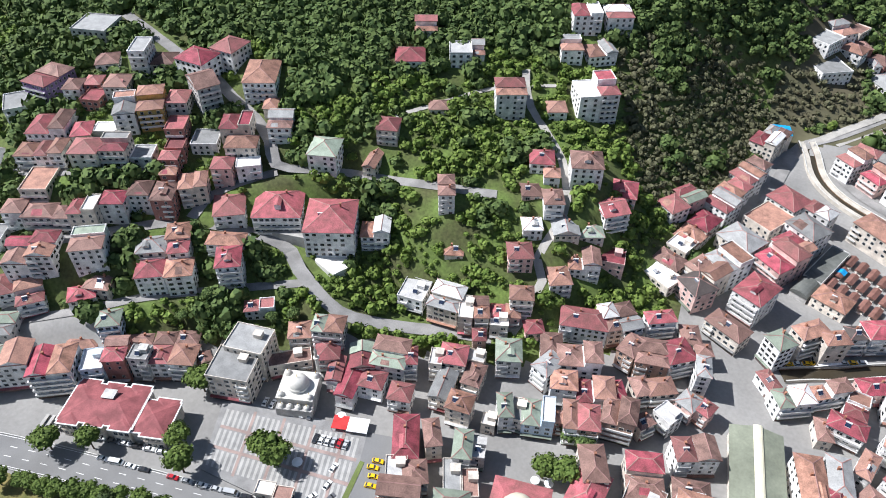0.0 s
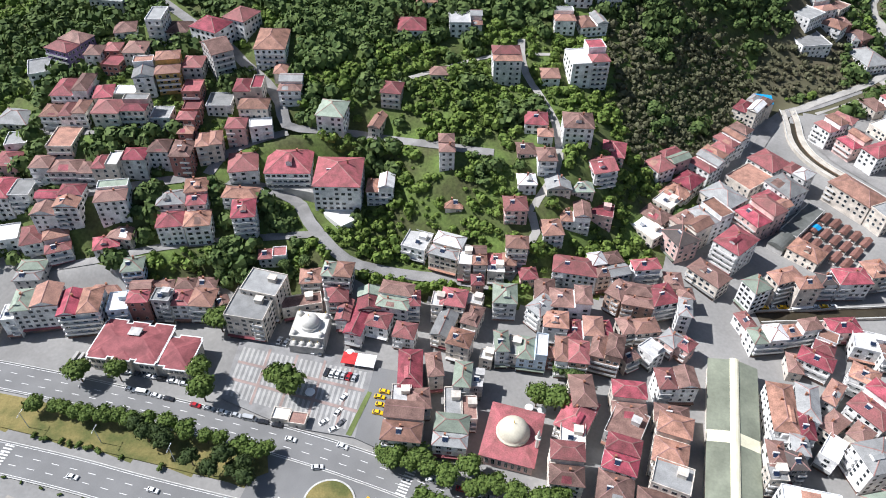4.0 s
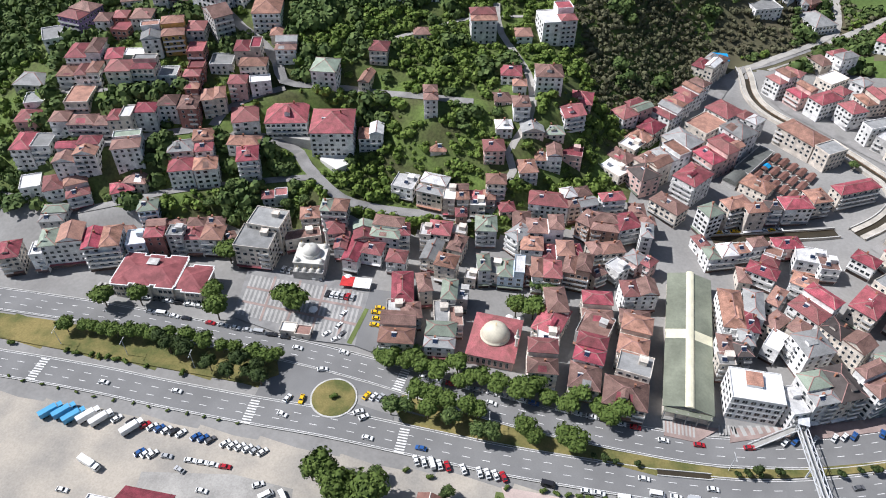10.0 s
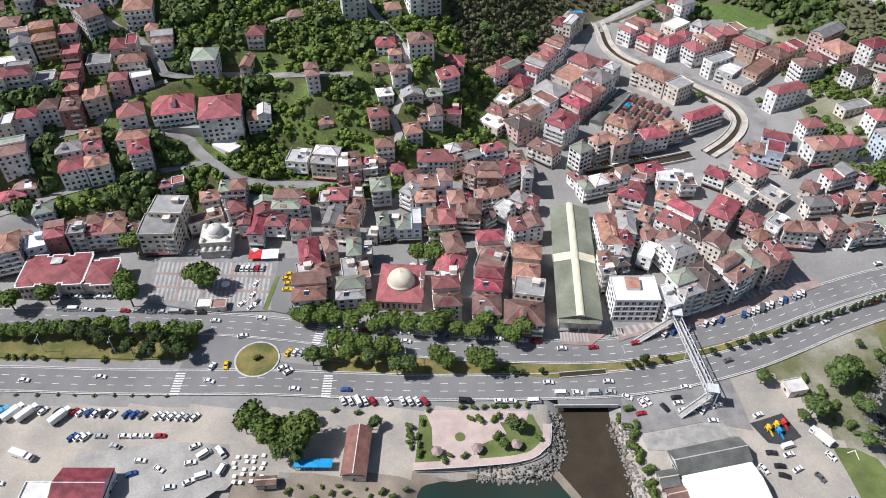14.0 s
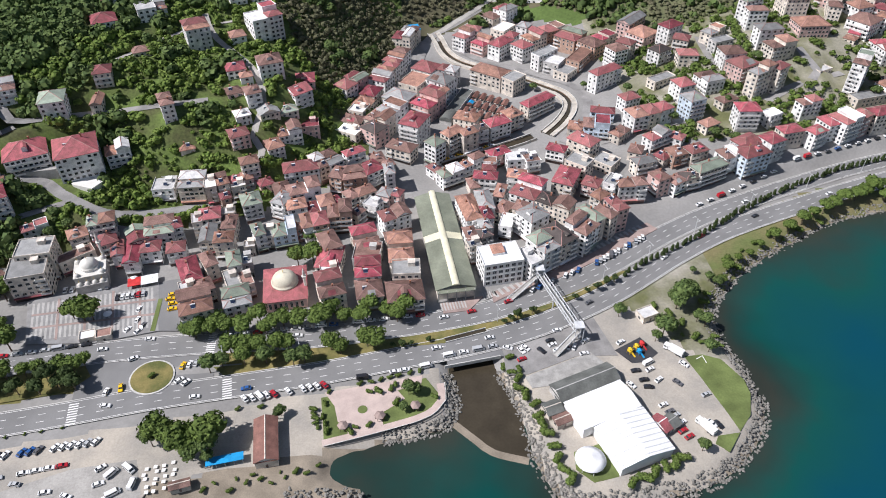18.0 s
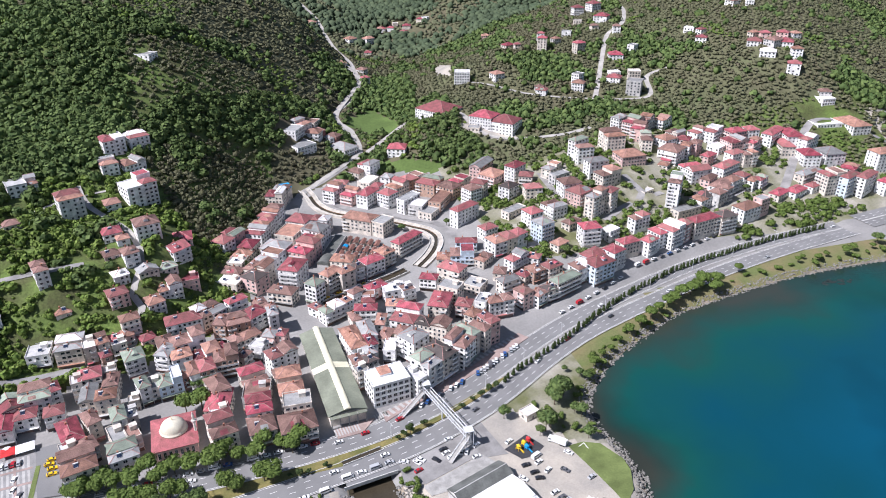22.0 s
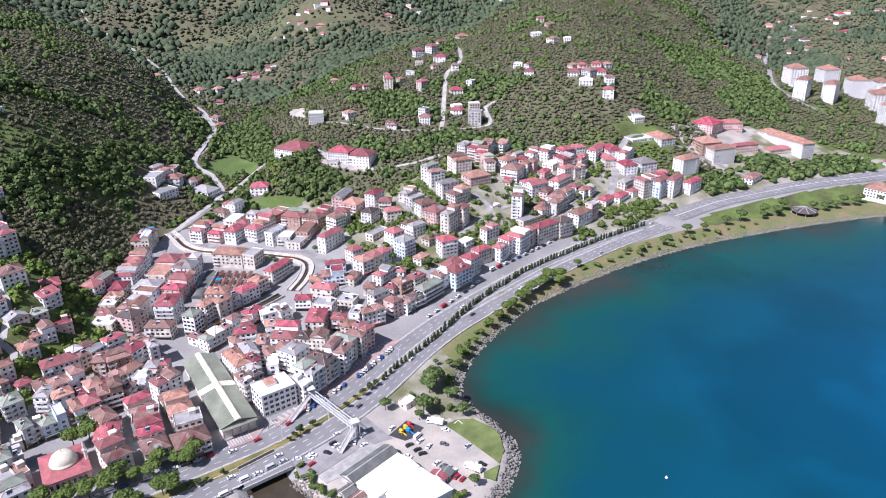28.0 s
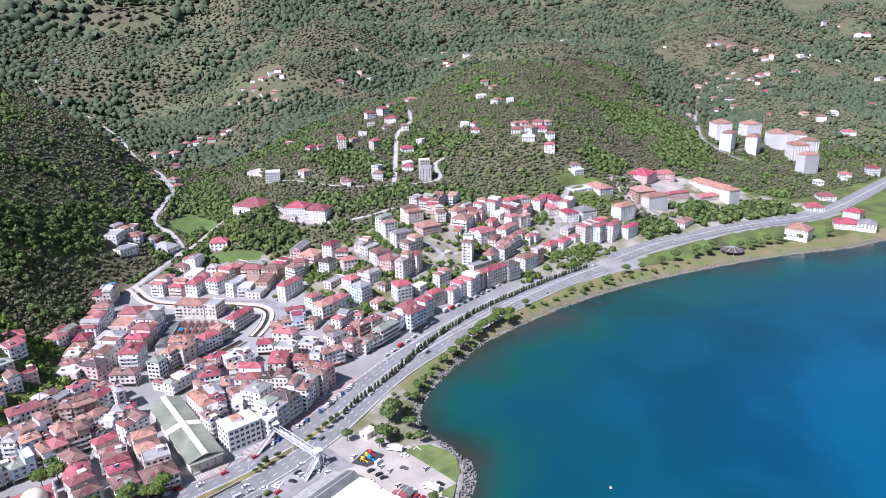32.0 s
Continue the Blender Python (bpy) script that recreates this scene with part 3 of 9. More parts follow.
M_FRAME = mat("window_frame", (0.66, 0.65, 0.63), 0.6, 0.5, 0.15, 4.0, 0.05)
M_SHOP = mat("shopfront", (0.06, 0.06, 0.065), 0.3, 0.35, 0.6, 2.0, 0.3, tint=(0.22, 0.13, 0.1), per_object=0.5)
M_TANK = mat("tank_white", (0.68, 0.68, 0.68), 0.4, 0.5, 0.1, 4.0, 0.05)
M_PANEL = mat("solar_panel", (0.02, 0.03, 0.06), 0.15, 0.5, 0.2, 4.0, 0.05, spec=0.6)
M_BRICK = mat("raw_brick", (0.36, 0.17, 0.11), 0.95, 0.4, 0.2, 3.0, 0.15)

WINDOW = Shape().box(-0.7, -0.05, 0, 0.7, 0.02, 1.5, 0).box(-0.6, -0.08, 0.1, -0.04, 0.0, 1.4, 1).box(0.04, -0.08, 0.1, 0.6, 0.0, 1.4, 1).mesh("window", [M_FRAME, M_GLASS])
DOOR = Shape().box(-0.55, -0.06, 0, 0.55, 0.02, 2.1, 0).box(-0.45, -0.09, 0.1, 0.45, 0.0, 2.0, 1).mesh("door", [M_FRAME, M_SHOP])
BALCONY = Shape().box(-0.5, -1.2, -0.16, 0.5, 0.02, 0, 0).box(-0.5, -1.2, 0, 0.5, -1.1, 0.95, 0).box(-0.5, -1.1, 0, -0.46, 0.0, 0.95, 0).box(0.46, -1.1, 0, 0.5, 0.0, 0.95, 0).mesh("balcony", [M_FRAME])
CHIMNEY = Shape().box(-0.35, -0.35, -1.5, 0.35, 0.35, 1.3, 0).box(-0.42, -0.42, 1.3, 0.42, 0.42, 1.45, 0).mesh("chimney", [M_BRICK])
HEATER = Shape().box(-1, -0.9, 0.15, 1, -0.8, 0.25, 0).add([(-1, -0.9, 0.2), (1, -0.9, 0.2), (1, 0.4, 1.1), (-1, 0.4, 1.1)], [(0, 1, 2, 3)], 1).box(-1.1, 0.4, 0.95, 1.1, 0.95, 1.5, 0).box(-0.9, 0.5, -0.3, -0.8, 0.9, 1, 0).box(0.8, 0.5, -0.3, 0.9, 0.9, 1, 0).mesh("solar_heater", [M_TANK, M_PANEL])
rnd = random.Random(7)
STOREY = 2.8
HOUSES = []


def roof_shape(kind, w, d, wall_m=1):
    """A hipped, gabled or flat roof over a plan of w by d, its eaves at height 0."""
    s, o = Shape(), 0.45
    x, y = w / 2 + o, d / 2 + o
    t = 0.22
    if kind == "f":
        s.box(-w / 2, -d / 2, -0.05, w / 2, d / 2, 0.18, 0)
        for a in ((-w / 2 - 0.1, -d / 2 - 0.1, w / 2 + 0.1, -d / 2 + 0.12), (-w / 2 - 0.1, d / 2 - 0.12, w / 2 + 0.1, d / 2 + 0.1), (-w / 2 - 0.1, -d / 2 + 0.12, -w / 2 + 0.12, d / 2 - 0.12), (w / 2 - 0.12, -d / 2 + 0.12, w / 2 + 0.1, d / 2 - 0.12)):
            s.box(a[0], a[1], -0.1, a[2], a[3], 0.75, wall_m)
        return s, 0.2
    s.box(-x, -y, -t, x, y, 0, 0)
    if kind == "h":
        h = 0.23 * min(w, d) + 0.3
        rx, ry = max(0.05, x - min(x, y)), max(0.05, y - min(x, y))
        s.add([(-x, -y, 0), (x, -y, 0), (x, y, 0), (-x, y, 0), (-rx, -ry, h), (rx, -ry, h), (rx, ry, h), (-rx, ry, h)], [(0, 1, 5, 4), (1, 2, 6, 5), (2, 3, 7, 6), (3, 0, 4, 7), (4, 5, 6, 7)], 0)
        caps(s, [((-x, -y, 0), (-rx, -ry, h)), ((x, -y, 0), (rx, -ry, h)), ((x, y, 0), (rx, ry, h)), ((-x, y, 0), (-rx, ry, h)), ((-rx - 0.01, -ry, h), (rx + 0.01, ry, h))], 2)
    else:
        h = 0.2 * (d if kind == "a" else w) + 0.3
        g = 0.35
        if kind == "a":
            s.add([(-x, -y, 0), (x, -y, 0), (x, y, 0), (-x, y, 0), (-x, 0, h), (x, 0, h)], [(0, 1, 5, 4), (2, 3, 4, 5)], 0)
            caps(s, [((-x, 0, h), (x, 0, h))], 2)
            s.add([(-x + g, -y, 0), (-x + g, y, 0), (-x + g, 0, h), (x - g, -y, 0), (x - g, y, 0), (x - g, 0, h)], [(1, 0, 2), (3, 4, 5)], wall_m)
        else:
            s.add([(-x, -y, 0), (x, -y, 0), (x, y, 0), (-x, y, 0), (0, -y, h), (0, y, h)], [(1, 2, 5, 4), (3, 0, 4, 5)], 0)
            caps(s, [((0, -y, h), (0, y, h))], 2)
            s.add([(-x, -y + g, 0), (x, -y + g, 0), (0, -y + g, h), (-x, y - g, 0), (x, y - g, 0), (0, y - g, h)], [(0, 1, 2), (4, 3, 5)], wall_m)
    return s, h


def caps(s, pts, m=0):
    """Ridge tiles laid along the ridges."""
    for a, b in pts:
        a, b = Vector(a), Vector(b)
        u = (b - a).normalized()
        n = u.cross(Vector((0, 0, 1))).normalized() * 0.2
        up = Vector((0, 0, 0.14))
        s.add([a - n, a + up, a + n, b - n, b + up, b + n, a, b], [(0, 1, 4, 3), (1, 2, 5, 4), (0, 6, 1), (6, 2, 1), (3, 4, 7), (7, 4, 5)], m)


def dormer(s, w, d, h, along):
    """A small gabled dormer with its own front wall, on the long front slope."""
    y0, y1, z0, z1 = -d * 0.34, -d * 0.02, h * 0.12, h * 0.95
    x0, x1, xm = along - 1.3, along + 1.3, along
    s.add([(x0, y0, z0), (x1, y0, z0), (x1, y0, z1 - 0.5), (x0, y0, z1 - 0.5), (xm, y0, z1), (x0, y1, z1 - 0.5), (x1, y1, z1 - 0.5), (xm, y1, z1), (x0, y1, z0), (x1, y1, z0)], [(0, 1, 2, 4, 3), (1, 9, 6, 2), (8, 0, 3, 5)], 1)
    s.add([(x0 - 0.25, y0 - 0.3, z1 - 0.55), (xm, y0 - 0.3, z1 + 0.08), (x1 + 0.25, y0 - 0.3, z1 - 0.55), (x0 - 0.25, y1, z1 - 0.55), (xm, y1, z1 + 0.08), (x1 + 0.25, y1, z1 - 0.55)], [(0, 1, 4, 3), (1, 2, 5, 4)], 0)


def window_spots(w, d, floors, town):
    """Where windows sit: side, place along it, height."""
    spots, pitch = [], rnd.choice((2.5, 2.9, 3.3))
    for side, length in ((0, w), (1, d), (2, w), (3, d)):
        n = max(1, int((length - 0.8) / pitch))
        for fl in range(1 if town and side == 0 else 0, floors):
            for i in range(n):
                if rnd.random() > 0.1:
                    spots.append((side, (i - (n - 1) / 2) * (length - 0.6) / n, fl * STOREY + 0.85))
    return spots


def side_pose(side, along, z, w, d):
    if side == 0:
        return pose(along, -d / 2, z)
    if side == 1:
        return pose(w / 2, along, z, 0, 0, 90)
    if side == 2:
        return pose(-along, d / 2, z, 0, 0, 180)
    return pose(-w / 2, -along, z, 0, 0, -90)


def h(x, y, rot, w, d, floors, roof, wall):
    """One house: walls, roof, windows, balconies, a door, what stands on its roof."""
    c, s = math.cos(radians(rot)), math.sin(radians(rot))
    corner = [(x + c * u * w / 2 - s * v * d / 2, y + s * u * w / 2 + c * v * d / 2) for u, v in ((-1, -1), (1, -1), (1, 1), (-1, 1), (0, 0))]
    zs = ground_height(corner)
    z = float(zs.min())
    low = float(zs.min()) - z - 0.6
    top = floors * STOREY + 0.3
    HOUSES.append((x, y, max(w, d)))
    far = math.hypot(x - 100, y + 120)
    near, mid = far < 330, far < 620
    rname, wname = ROOFS[roof[1]][0], WALLS[wall][0]
    shape_word = {"h": "hipped", "a": "gabled", "e": "gabled", "f": "flat"}[roof[0]]
    size = "small" if floors < 3 else ("tall" if floors > 5 else "")
    label = " ".join(("%s %s-storey %s house with a %s %s roof" % (size, ("one", "two", "three", "four", "five", "six", "seven", "eight", "nine", "ten")[floors - 1], wname, rname, shape_word)).split())
    town = z < 14 and floors > 2
    kind = "apartment_building" if floors > 4 else ("cottage" if floors < 3 else "house")
    t = thing(kind, pose(x, y, z, 0, 0, rot), label.replace("house", kind.replace("_", " ")), kind.replace("_", " "), group="houses of the town" if far < 900 else "houses on the far hills")
    levels = [(low, 0)]
    if near:
        for fl in range(1, floors):
            levels += [(fl * STOREY - 0.12, 0), (fl * STOREY - 0.12, 0.07), (fl * STOREY + 0.12, 0.07), (fl * STOREY + 0.12, 0)]
    levels.append((top, 0))
    Shape().ring([[(-w / 2 - e, -d / 2 - e, q), (w / 2 + e, -d / 2 - e, q), (w / 2 + e, d / 2 + e, q), (-w / 2 - e, d / 2 + e, q)] for q, e in levels]).part("wall", M_WALL[wall], t)
    zr = top + (0.22 if roof[0] != "f" else 0.0)
    split = 11.5 < max(w, d) < 20 and roof[0] != "f" and mid and rnd.random() < 0.5
    other = rnd.choice("robrgobwn")
    if split:
        # built in two goes: one part under its own roof, a step lower or higher
        k = rnd.uniform(0.4, 0.6)
        wide = w > d
        w1, d1 = (w * k - 0.45, d) if wide else (w, d * k - 0.45)
        w2, d2 = (w - w1 - 0.9, d) if wide else (w, d - d1 - 0.9)
        at1 = (-w / 2 + w1 / 2, 0) if wide else (0, -d / 2 + d1 / 2)
        at2 = (w / 2 - w2 / 2, 0) if wide else (0, d / 2 - d2 / 2)
        kind2 = rnd.choice((roof[0], "f", "h", "e" if wide else "a"))
        step = rnd.choice((0.5, 1.4, 2.8))
        rs2, h2 = roof_shape(kind2, w2, d2)
        r2 = rs2.part("roof", [M_ROOF[other], M_WALL[wall], M_RIDGE], t, "%s second roof" % ROOFS[other][0])
        r2.location = (*at2, zr + step)
        Shape().box(-w2 / 2, -d2 / 2, top - 0.1, w2 / 2, d2 / 2, zr + step - 0.2 + (0.16 if kind2 == "f" else 0), 0).part("attic_wall", M_WALL[wall], t).location = (*at2, 0)
    else:
        w1, d1, at1 = w, d, (0, 0)
    rs, rh = roof_shape(roof[0], w1, d1)
    has_dormer = near and roof[0] in "ha" and d1 > 8 and w1 > 7 and rnd.random() < 0.45
    if roof[0] != "f" and mid and rnd.random() < 0.3:
        # a patch of newer sheets
        px_, k = rnd.uniform(-0.2, 0.2) * w1, rnd.uniform(0.12, 0.2) * w1
        if roof[0] == "h" and w1 >= d1 * 0.9:
            f0, f1 = 0.15, 0.7
            yy = d1 / 2 + 0.45
            rs.add([(px_ - k, -yy * (1 - f0), rh * f0 + 0.05), (px_ + k, -yy * (1 - f0), rh * f0 + 0.05), (px_ + k * 0.9, -yy * (1 - f1), rh * f1 + 0.05), (px_ - k * 0.9, -yy * (1 - f1), rh * f1 + 0.05)], [(0, 1, 2, 3)], 3)
    ro = rs.part("roof", [M_ROOF[roof[1]], M_WALL[wall], M_RIDGE, M_ROOF[other]], t, "%s %s roof" % (rname, shape_word))
    ro.location = (*at1, zr)
    if has_dormer:
        ds = Shape()
        dormer(ds, w1, d1, rh, rnd.uniform(-0.15, 0.15) * w1)
        ds.part("dormer", [M_ROOF[roof[1]], M_WALL[wall]], ro, "small gabled dormer")
    spots = window_spots(w, d, floors, town)
    facing = {0, 3 if x > 95 else 1}
    loose = []
    count = 0
    sx = rnd.choice((0.85, 1.0, 1.2, 1.35, 1.5)) if near else rnd.choice((0.95, 1.1, 1.25))
    for side, along, zz in spots:
        if near and side in facing and count < (5 if far < 260 else 2):
            put("window", WINDOW, t, side_pose(side, along, zz, w, d) @ Matrix.Diagonal((sx, 1, 1, 1)))
            count += 1
        else:
            loose.append((side, along, zz))
    if mid and loose:
        g = Shape()
        for side, along, zz in loose:
            m = side_pose(side, along, zz, w, d)
            for mi, (x0, y0, z0, x1, y1, z1) in enumerate(((-0.7, -0.05, 0, 0.7, 0.02, 1.5), (-0.6, -0.08, 0.1, 0.6, 0, 1.4))):
                k = Shape().box(x0, y0, z0, x1, y1, z1)
                g.add([m @ Vector((p[0] * sx, p[1], p[2])) for p in k.v], k.f, mi)
        tagged(g.part("glazing", [M_FRAME, M_GLASS], t, "white-framed windows"), kind="stuff")
    elif loose and (far < 1000 or floors > 5):
        g = Shape()
        for side, along, zz in loose:
            if side != 2:
                m = side_pose(side, along, zz, w, d)
                g.add([m @ Vector(p) for p in ((-0.7, -0.06, 0), (0.7, -0.06, 0), (0.7, -0.06, 1.5), (-0.7, -0.06, 1.5), (-0.7, 0.02, 0), (0.7, 0.02, 0), (0.7, 0.02, 1.5), (-0.7, 0.02, 1.5))], [(0, 1, 2, 3), (3, 2, 6, 7), (0, 4, 5, 1), (0, 3, 7, 4), (1, 5, 6, 2)], 0)
        if g.v:
            tagged(g.part("glazing", [M_GLASS], t, "dark windows"), kind="stuff")
    if mid and floors > 2 and rnd.random() < 0.75:
        bw = w - 0.7 if rnd.random() < 0.45 else min(w * 0.45, 4.5)
        bx = rnd.choice((-1, 1)) * (w / 2 - bw / 2 - 0.3)
        if near and far < 300:
            for fl in range(1, floors):
                put("balcony", BALCONY, t, pose(bx, -d / 2, fl * STOREY) @ Matrix.Diagonal((bw, 1, 1, 1)))
        else:
            g = Shape()
            for fl in range(1, floors):
                g.box(bx - bw / 2, -d / 2 - 1.2, fl * STOREY - 0.16, bx + bw / 2, -d / 2 + 0.02, fl * STOREY, 0).box(bx - bw / 2, -d / 2 - 1.2, fl * STOREY, bx + bw / 2, -d / 2 - 1.1, fl * STOREY + 0.95, 0)
            tagged(g.part("loggia", M_FRAME, t, "white balconies"), kind="stuff")
    if near:
        if town:
            Shape().box(-w / 2 + 0.3, -d / 2 - 0.1, 0.1, w / 2 - 0.3, -d / 2 + 0.02, 2.5, 0).box(-w / 2 + 0.1, -d / 2 - 1.3, 2.6, w / 2 - 0.1, -d / 2 + 0.02, 2.75, 1).part("shopfront", [M_SHOP, M_ROOF[rnd.choice("rgwno")]], t, "dark shopfront under an awning")
        else:
            put("door", DOOR, t, side_pose(0, min(w * 0.3, w / 2 - 0.8), 0.02, w, d))
        if roof[0] != "f":
            put("chimney", CHIMNEY, ro, pose(rnd.uniform(-0.2, 0.2) * w1, rnd.uniform(0.05, 0.2) * d1, rh * 0.75))
        else:
            Shape().box(-1.6, -1.4, 0, 1.6, 1.4, 2.3, 0).box(-1.8, -1.6, 2.3, 1.8, 1.6, 2.45, 0).part("stair_hut", M_WALL[wall], ro, "stair hut on the roof").location = (w * 0.2, d * 0.15, 0.16)
        if rnd.random() < 0.5:
            put("solar_heater", HEATER, ro, pose(rnd.uniform(-0.22, 0.1) * w1, -0.16 * d1, 0.45 * rh if roof[0] != "f" else 0.45))
    return t

# ---- the houses, quarter by quarter: place, turn, width, depth, storeys, roof, wall ----

# west terraces
h(-219.9, 150.1, -2, 14.1, 19.5, 4, "hr", "V")
h(-229.1, 134.9, 44, 10.6, 15.7, 3, "fg", "W")
h(-202.2, 147.9, 22, 7.8, 10.1, 3, "hb", "W")
h(-196.9, 155.3, 22, 7.7, 8.9, 2, "hr", "R")
h(-182.6, 156.2, 22, 10.8, 12.0, 3, "hb", "G")
h(-190.3, 146.7, 13, 9.3, 10.4, 2, "fr", "R")
h(-167.7, 141.8, 32, 9.4, 15.0, 4, "eg", "W")
h(-159.3, 149.8, 32, 11.3, 17.3, 4, "ho", "Y")
h(-151.2, 158.8, 22, 9.7, 11.4, 3, "hr", "G")
h(-142.8, 168.2, 54, 10.7, 16.2, 5, "ab", "G")
h(-123.1, 188.3, 22, 15.4, 22.6, 4, "ho", "W")
h(-111.9, 175.7, 22, 6.4, 9.2, 2, "ho", "C")
h(-101.0, 166.0, 22, 10.9, 13.8, 3, "hb", "W")
h(-199.0, 126.0, 22, 18.2, 16.1, 3, "hr", "W")
h(-182.6, 127.6, 32, 8.5, 11.8, 2, "hr", "C")
h(-174.7, 133.6, 22, 10.1, 7.7, 1, "fw", "W")
h(-200.0, 111.0, 22, 10.0, 10.7, 3, "ho", "W")
h(-189.0, 114.0, 22, 12.5, 11.6, 3, "hr", "W")
h(-170.1, 116.0, 22, 12.2, 12.0, 4, "hr", "C")
h(-160.0, 122.6, 22, 11.6, 11.8, 4, "hr", "C")
h(-150.9, 128.4, 22, 9.5, 10.1, 2, "fg", "W")
h(-143.6, 145.4, 22, 8.8, 11.3, 3, "fr", "R")
h(-138.8, 136.6, 22, 8.0, 8.7, 3, "fr", "R")
h(-136.9, 128.9, 22, 8.0, 7.0, 3, "hr", "R")
h(-130.0, 147.0, 22, 11.9, 12.2, 2, "fg", "W")
h(-119.1, 157.3, 22, 14.0, 12.0, 3, "hr", "C")
h(-111.9, 148.6, 22, 14.0, 9.5, 4, "ho", "C")
h(-114.9, 136.3, 22, 9.1, 8.9, 4, "hr", "P")
h(-105.1, 141.8, 31, 10.7, 7.2, 3, "fw", "W")
h(-185.2, 99.4, 22, 11.8, 16.6, 3, "fo", "C")
h(-122.8, 124.1, 31, 11.8, 11.0, 4, "ho", "C")
h(-141.2, 111.3, 22, 9.3, 10.1, 4, "hb", "W")
h(-148.0, 102.0, 22, 10.3, 9.1, 4, "hr", "W")
h(-130.8, 114.0, 22, 9.2, 13.2, 4, "hb", "R")
h(-134.0, 123.0, 22, 6.8, 6.0, 3, "ho", "R")
h(-186.8, 84.6, 22, 9.0, 9.2, 4, "hb", "W")
h(-175.8, 87.1, 22, 13.2, 9.2, 3, "hb", "G")
h(-156.6, 93.7, 22, 12.0, 10.4, 4, "hr", "C")
h(-165.8, 90.1, 22, 7.7, 8.4, 3, "hb", "G")
h(-105.0, 123.0, 30, 13.3, 14.7, 3, "hr", "W")
h(-173.8, 69.2, 22, 10.9, 14.1, 5, "eb", "W")
h(-164.4, 74.2, 22, 10.4, 14.6, 5, "eo", "W")
h(-146.1, 81.2, 30, 13.1, 14.1, 5, "hb", "W")
h(-124.1, 92.2, 29, 11.9, 10.0, 3, "hg", "C")
h(-117.0, 102.0, 30, 9.8, 9.9, 3, "ho", "C")
h(-112.4, 94.7, 29, 8.4, 7.2, 4, "hr", "W")
h(-119.0, 83.0, 29, 11.3, 10.6, 4, "hr", "W")
h(-107.6, 87.3, 29, 11.0, 10.4, 4, "ho", "W")
h(-97.1, 107.2, 17, 15.7, 8.0, 3, "ho", "W")
h(-89.9, 97.8, 29, 10.1, 12.5, 5, "hr", "W")
h(-86.0, 133.0, 22, 21.1, 19.7, 4, "hr", "W")
h(-60.5, 134.0, 20, 21.5, 22.5, 6, "hr", "W")

# front row under the hill

# orchard houses on the hill
h(-76.0, 161.0, 13, 13.1, 14.6, 4, "hn", "W")
h(-55.9, 169.6, 5, 5.7, 15.0, 2, "eo", "C")
h(-54.1, 183.4, 13, 9.8, 11.1, 3, "hr", "C")
h(-38.0, 207.0, 22, 9.5, 8.3, 1, "hb", "C")
h(-8.0, 225.0, 22, 14.2, 15.2, 5, "ho", "W")
h(14.0, 233.0, 22, 9.4, 10.2, 2, "ho", "W")
h(25.8, 243.9, 28, 10.5, 16.5, 5, "fw", "W")
h(34.2, 249.1, 28, 9.4, 17.8, 6, "hr", "W")
h(-63.0, 231.0, 22, 14.4, 15.0, 2, "hr", "W")
h(-41.0, 245.0, 22, 11.4, 12.8, 3, "fw", "W")
h(-33.6, 251.1, 22, 6.0, 11.6, 2, "ho", "W")
h(-16.0, 159.0, 22, 6.9, 13.8, 4, "hb", "W")
h(38.0, 193.0, 17, 13.8, 13.2, 4, "hb", "W")
h(17.8, 192.7, 17, 10.8, 10.9, 2, "hr", "W")
h(24.5, 185.5, 17, 7.0, 6.8, 2, "ho", "W")
h(18.0, 176.6, 22, 9.0, 8.8, 1, "hb", "P")
h(28.7, 173.4, 22, 8.5, 10.4, 3, "hb", "W")
h(53.3, 184.2, 37, 11.9, 12.7, 4, "ar", "W")
h(56.0, 201.0, 5, 12.1, 13.0, 3, "hr", "P")
h(23.0, 162.0, 22, 8.4, 8.4, 2, "hw", "W")
h(37.1, 165.9, 22, 11.2, 9.8, 2, "eg", "C")
h(47.3, 171.7, 22, 10.6, 9.3, 2, "hn", "C")
h(-42.0, 140.0, 19, 12.6, 10.0, 3, "ho", "W")
h(-6.0, 143.0, 17, 7.9, 7.3, 1, "ho", "C")
h(22.0, 148.0, 22, 10.4, 10.0, 3, "hr", "P")
h(40.0, 148.0, 26, 9.3, 11.2, 3, "ho", "W")
h(48.3, 158.7, 17, 13.3, 10.2, 3, "ho", "W")
h(59.4, 168.0, 6, 10.7, 10.0, 3, "fr", "P")
h(28.2, 132.4, 17, 9.7, 8.0, 4, "ho", "C")
h(12.0, 294.0, 23, 15.1, 14.5, 4, "hr", "W")
h(28.0, 301.0, 23, 13.7, 14.6, 4, "hr", "W")
h(10.0, 273.0, 22, 11.0, 13.3, 3, "ho", "W")
h(24.0, 279.0, 33, 15.3, 13.3, 2, "ho", "W")
h(-64.0, 255.0, 22, 11.1, 12.4, 2, "ho", "W")
h(-156.0, 183.7, -5, 16.5, 14.2, 4, "hr", "W")
h(-146.0, 197.3, -6, 13.2, 14.7, 4, "hr", "W")
h(-174.9, 181.5, 22, 11.0, 12.3, 2, "hb", "C")
h(-183.1, 176.5, 22, 8.1, 15.0, 5, "fg", "W")
h(-226.0, 194.0, 12, 18.9, 18.6, 3, "fg", "G")
h(-201.0, 171.0, 34, 10.6, 11.5, 2, "hb", "W")
h(143.9, 394.6, 58, 18.2, 17.5, 3, "fg", "W")
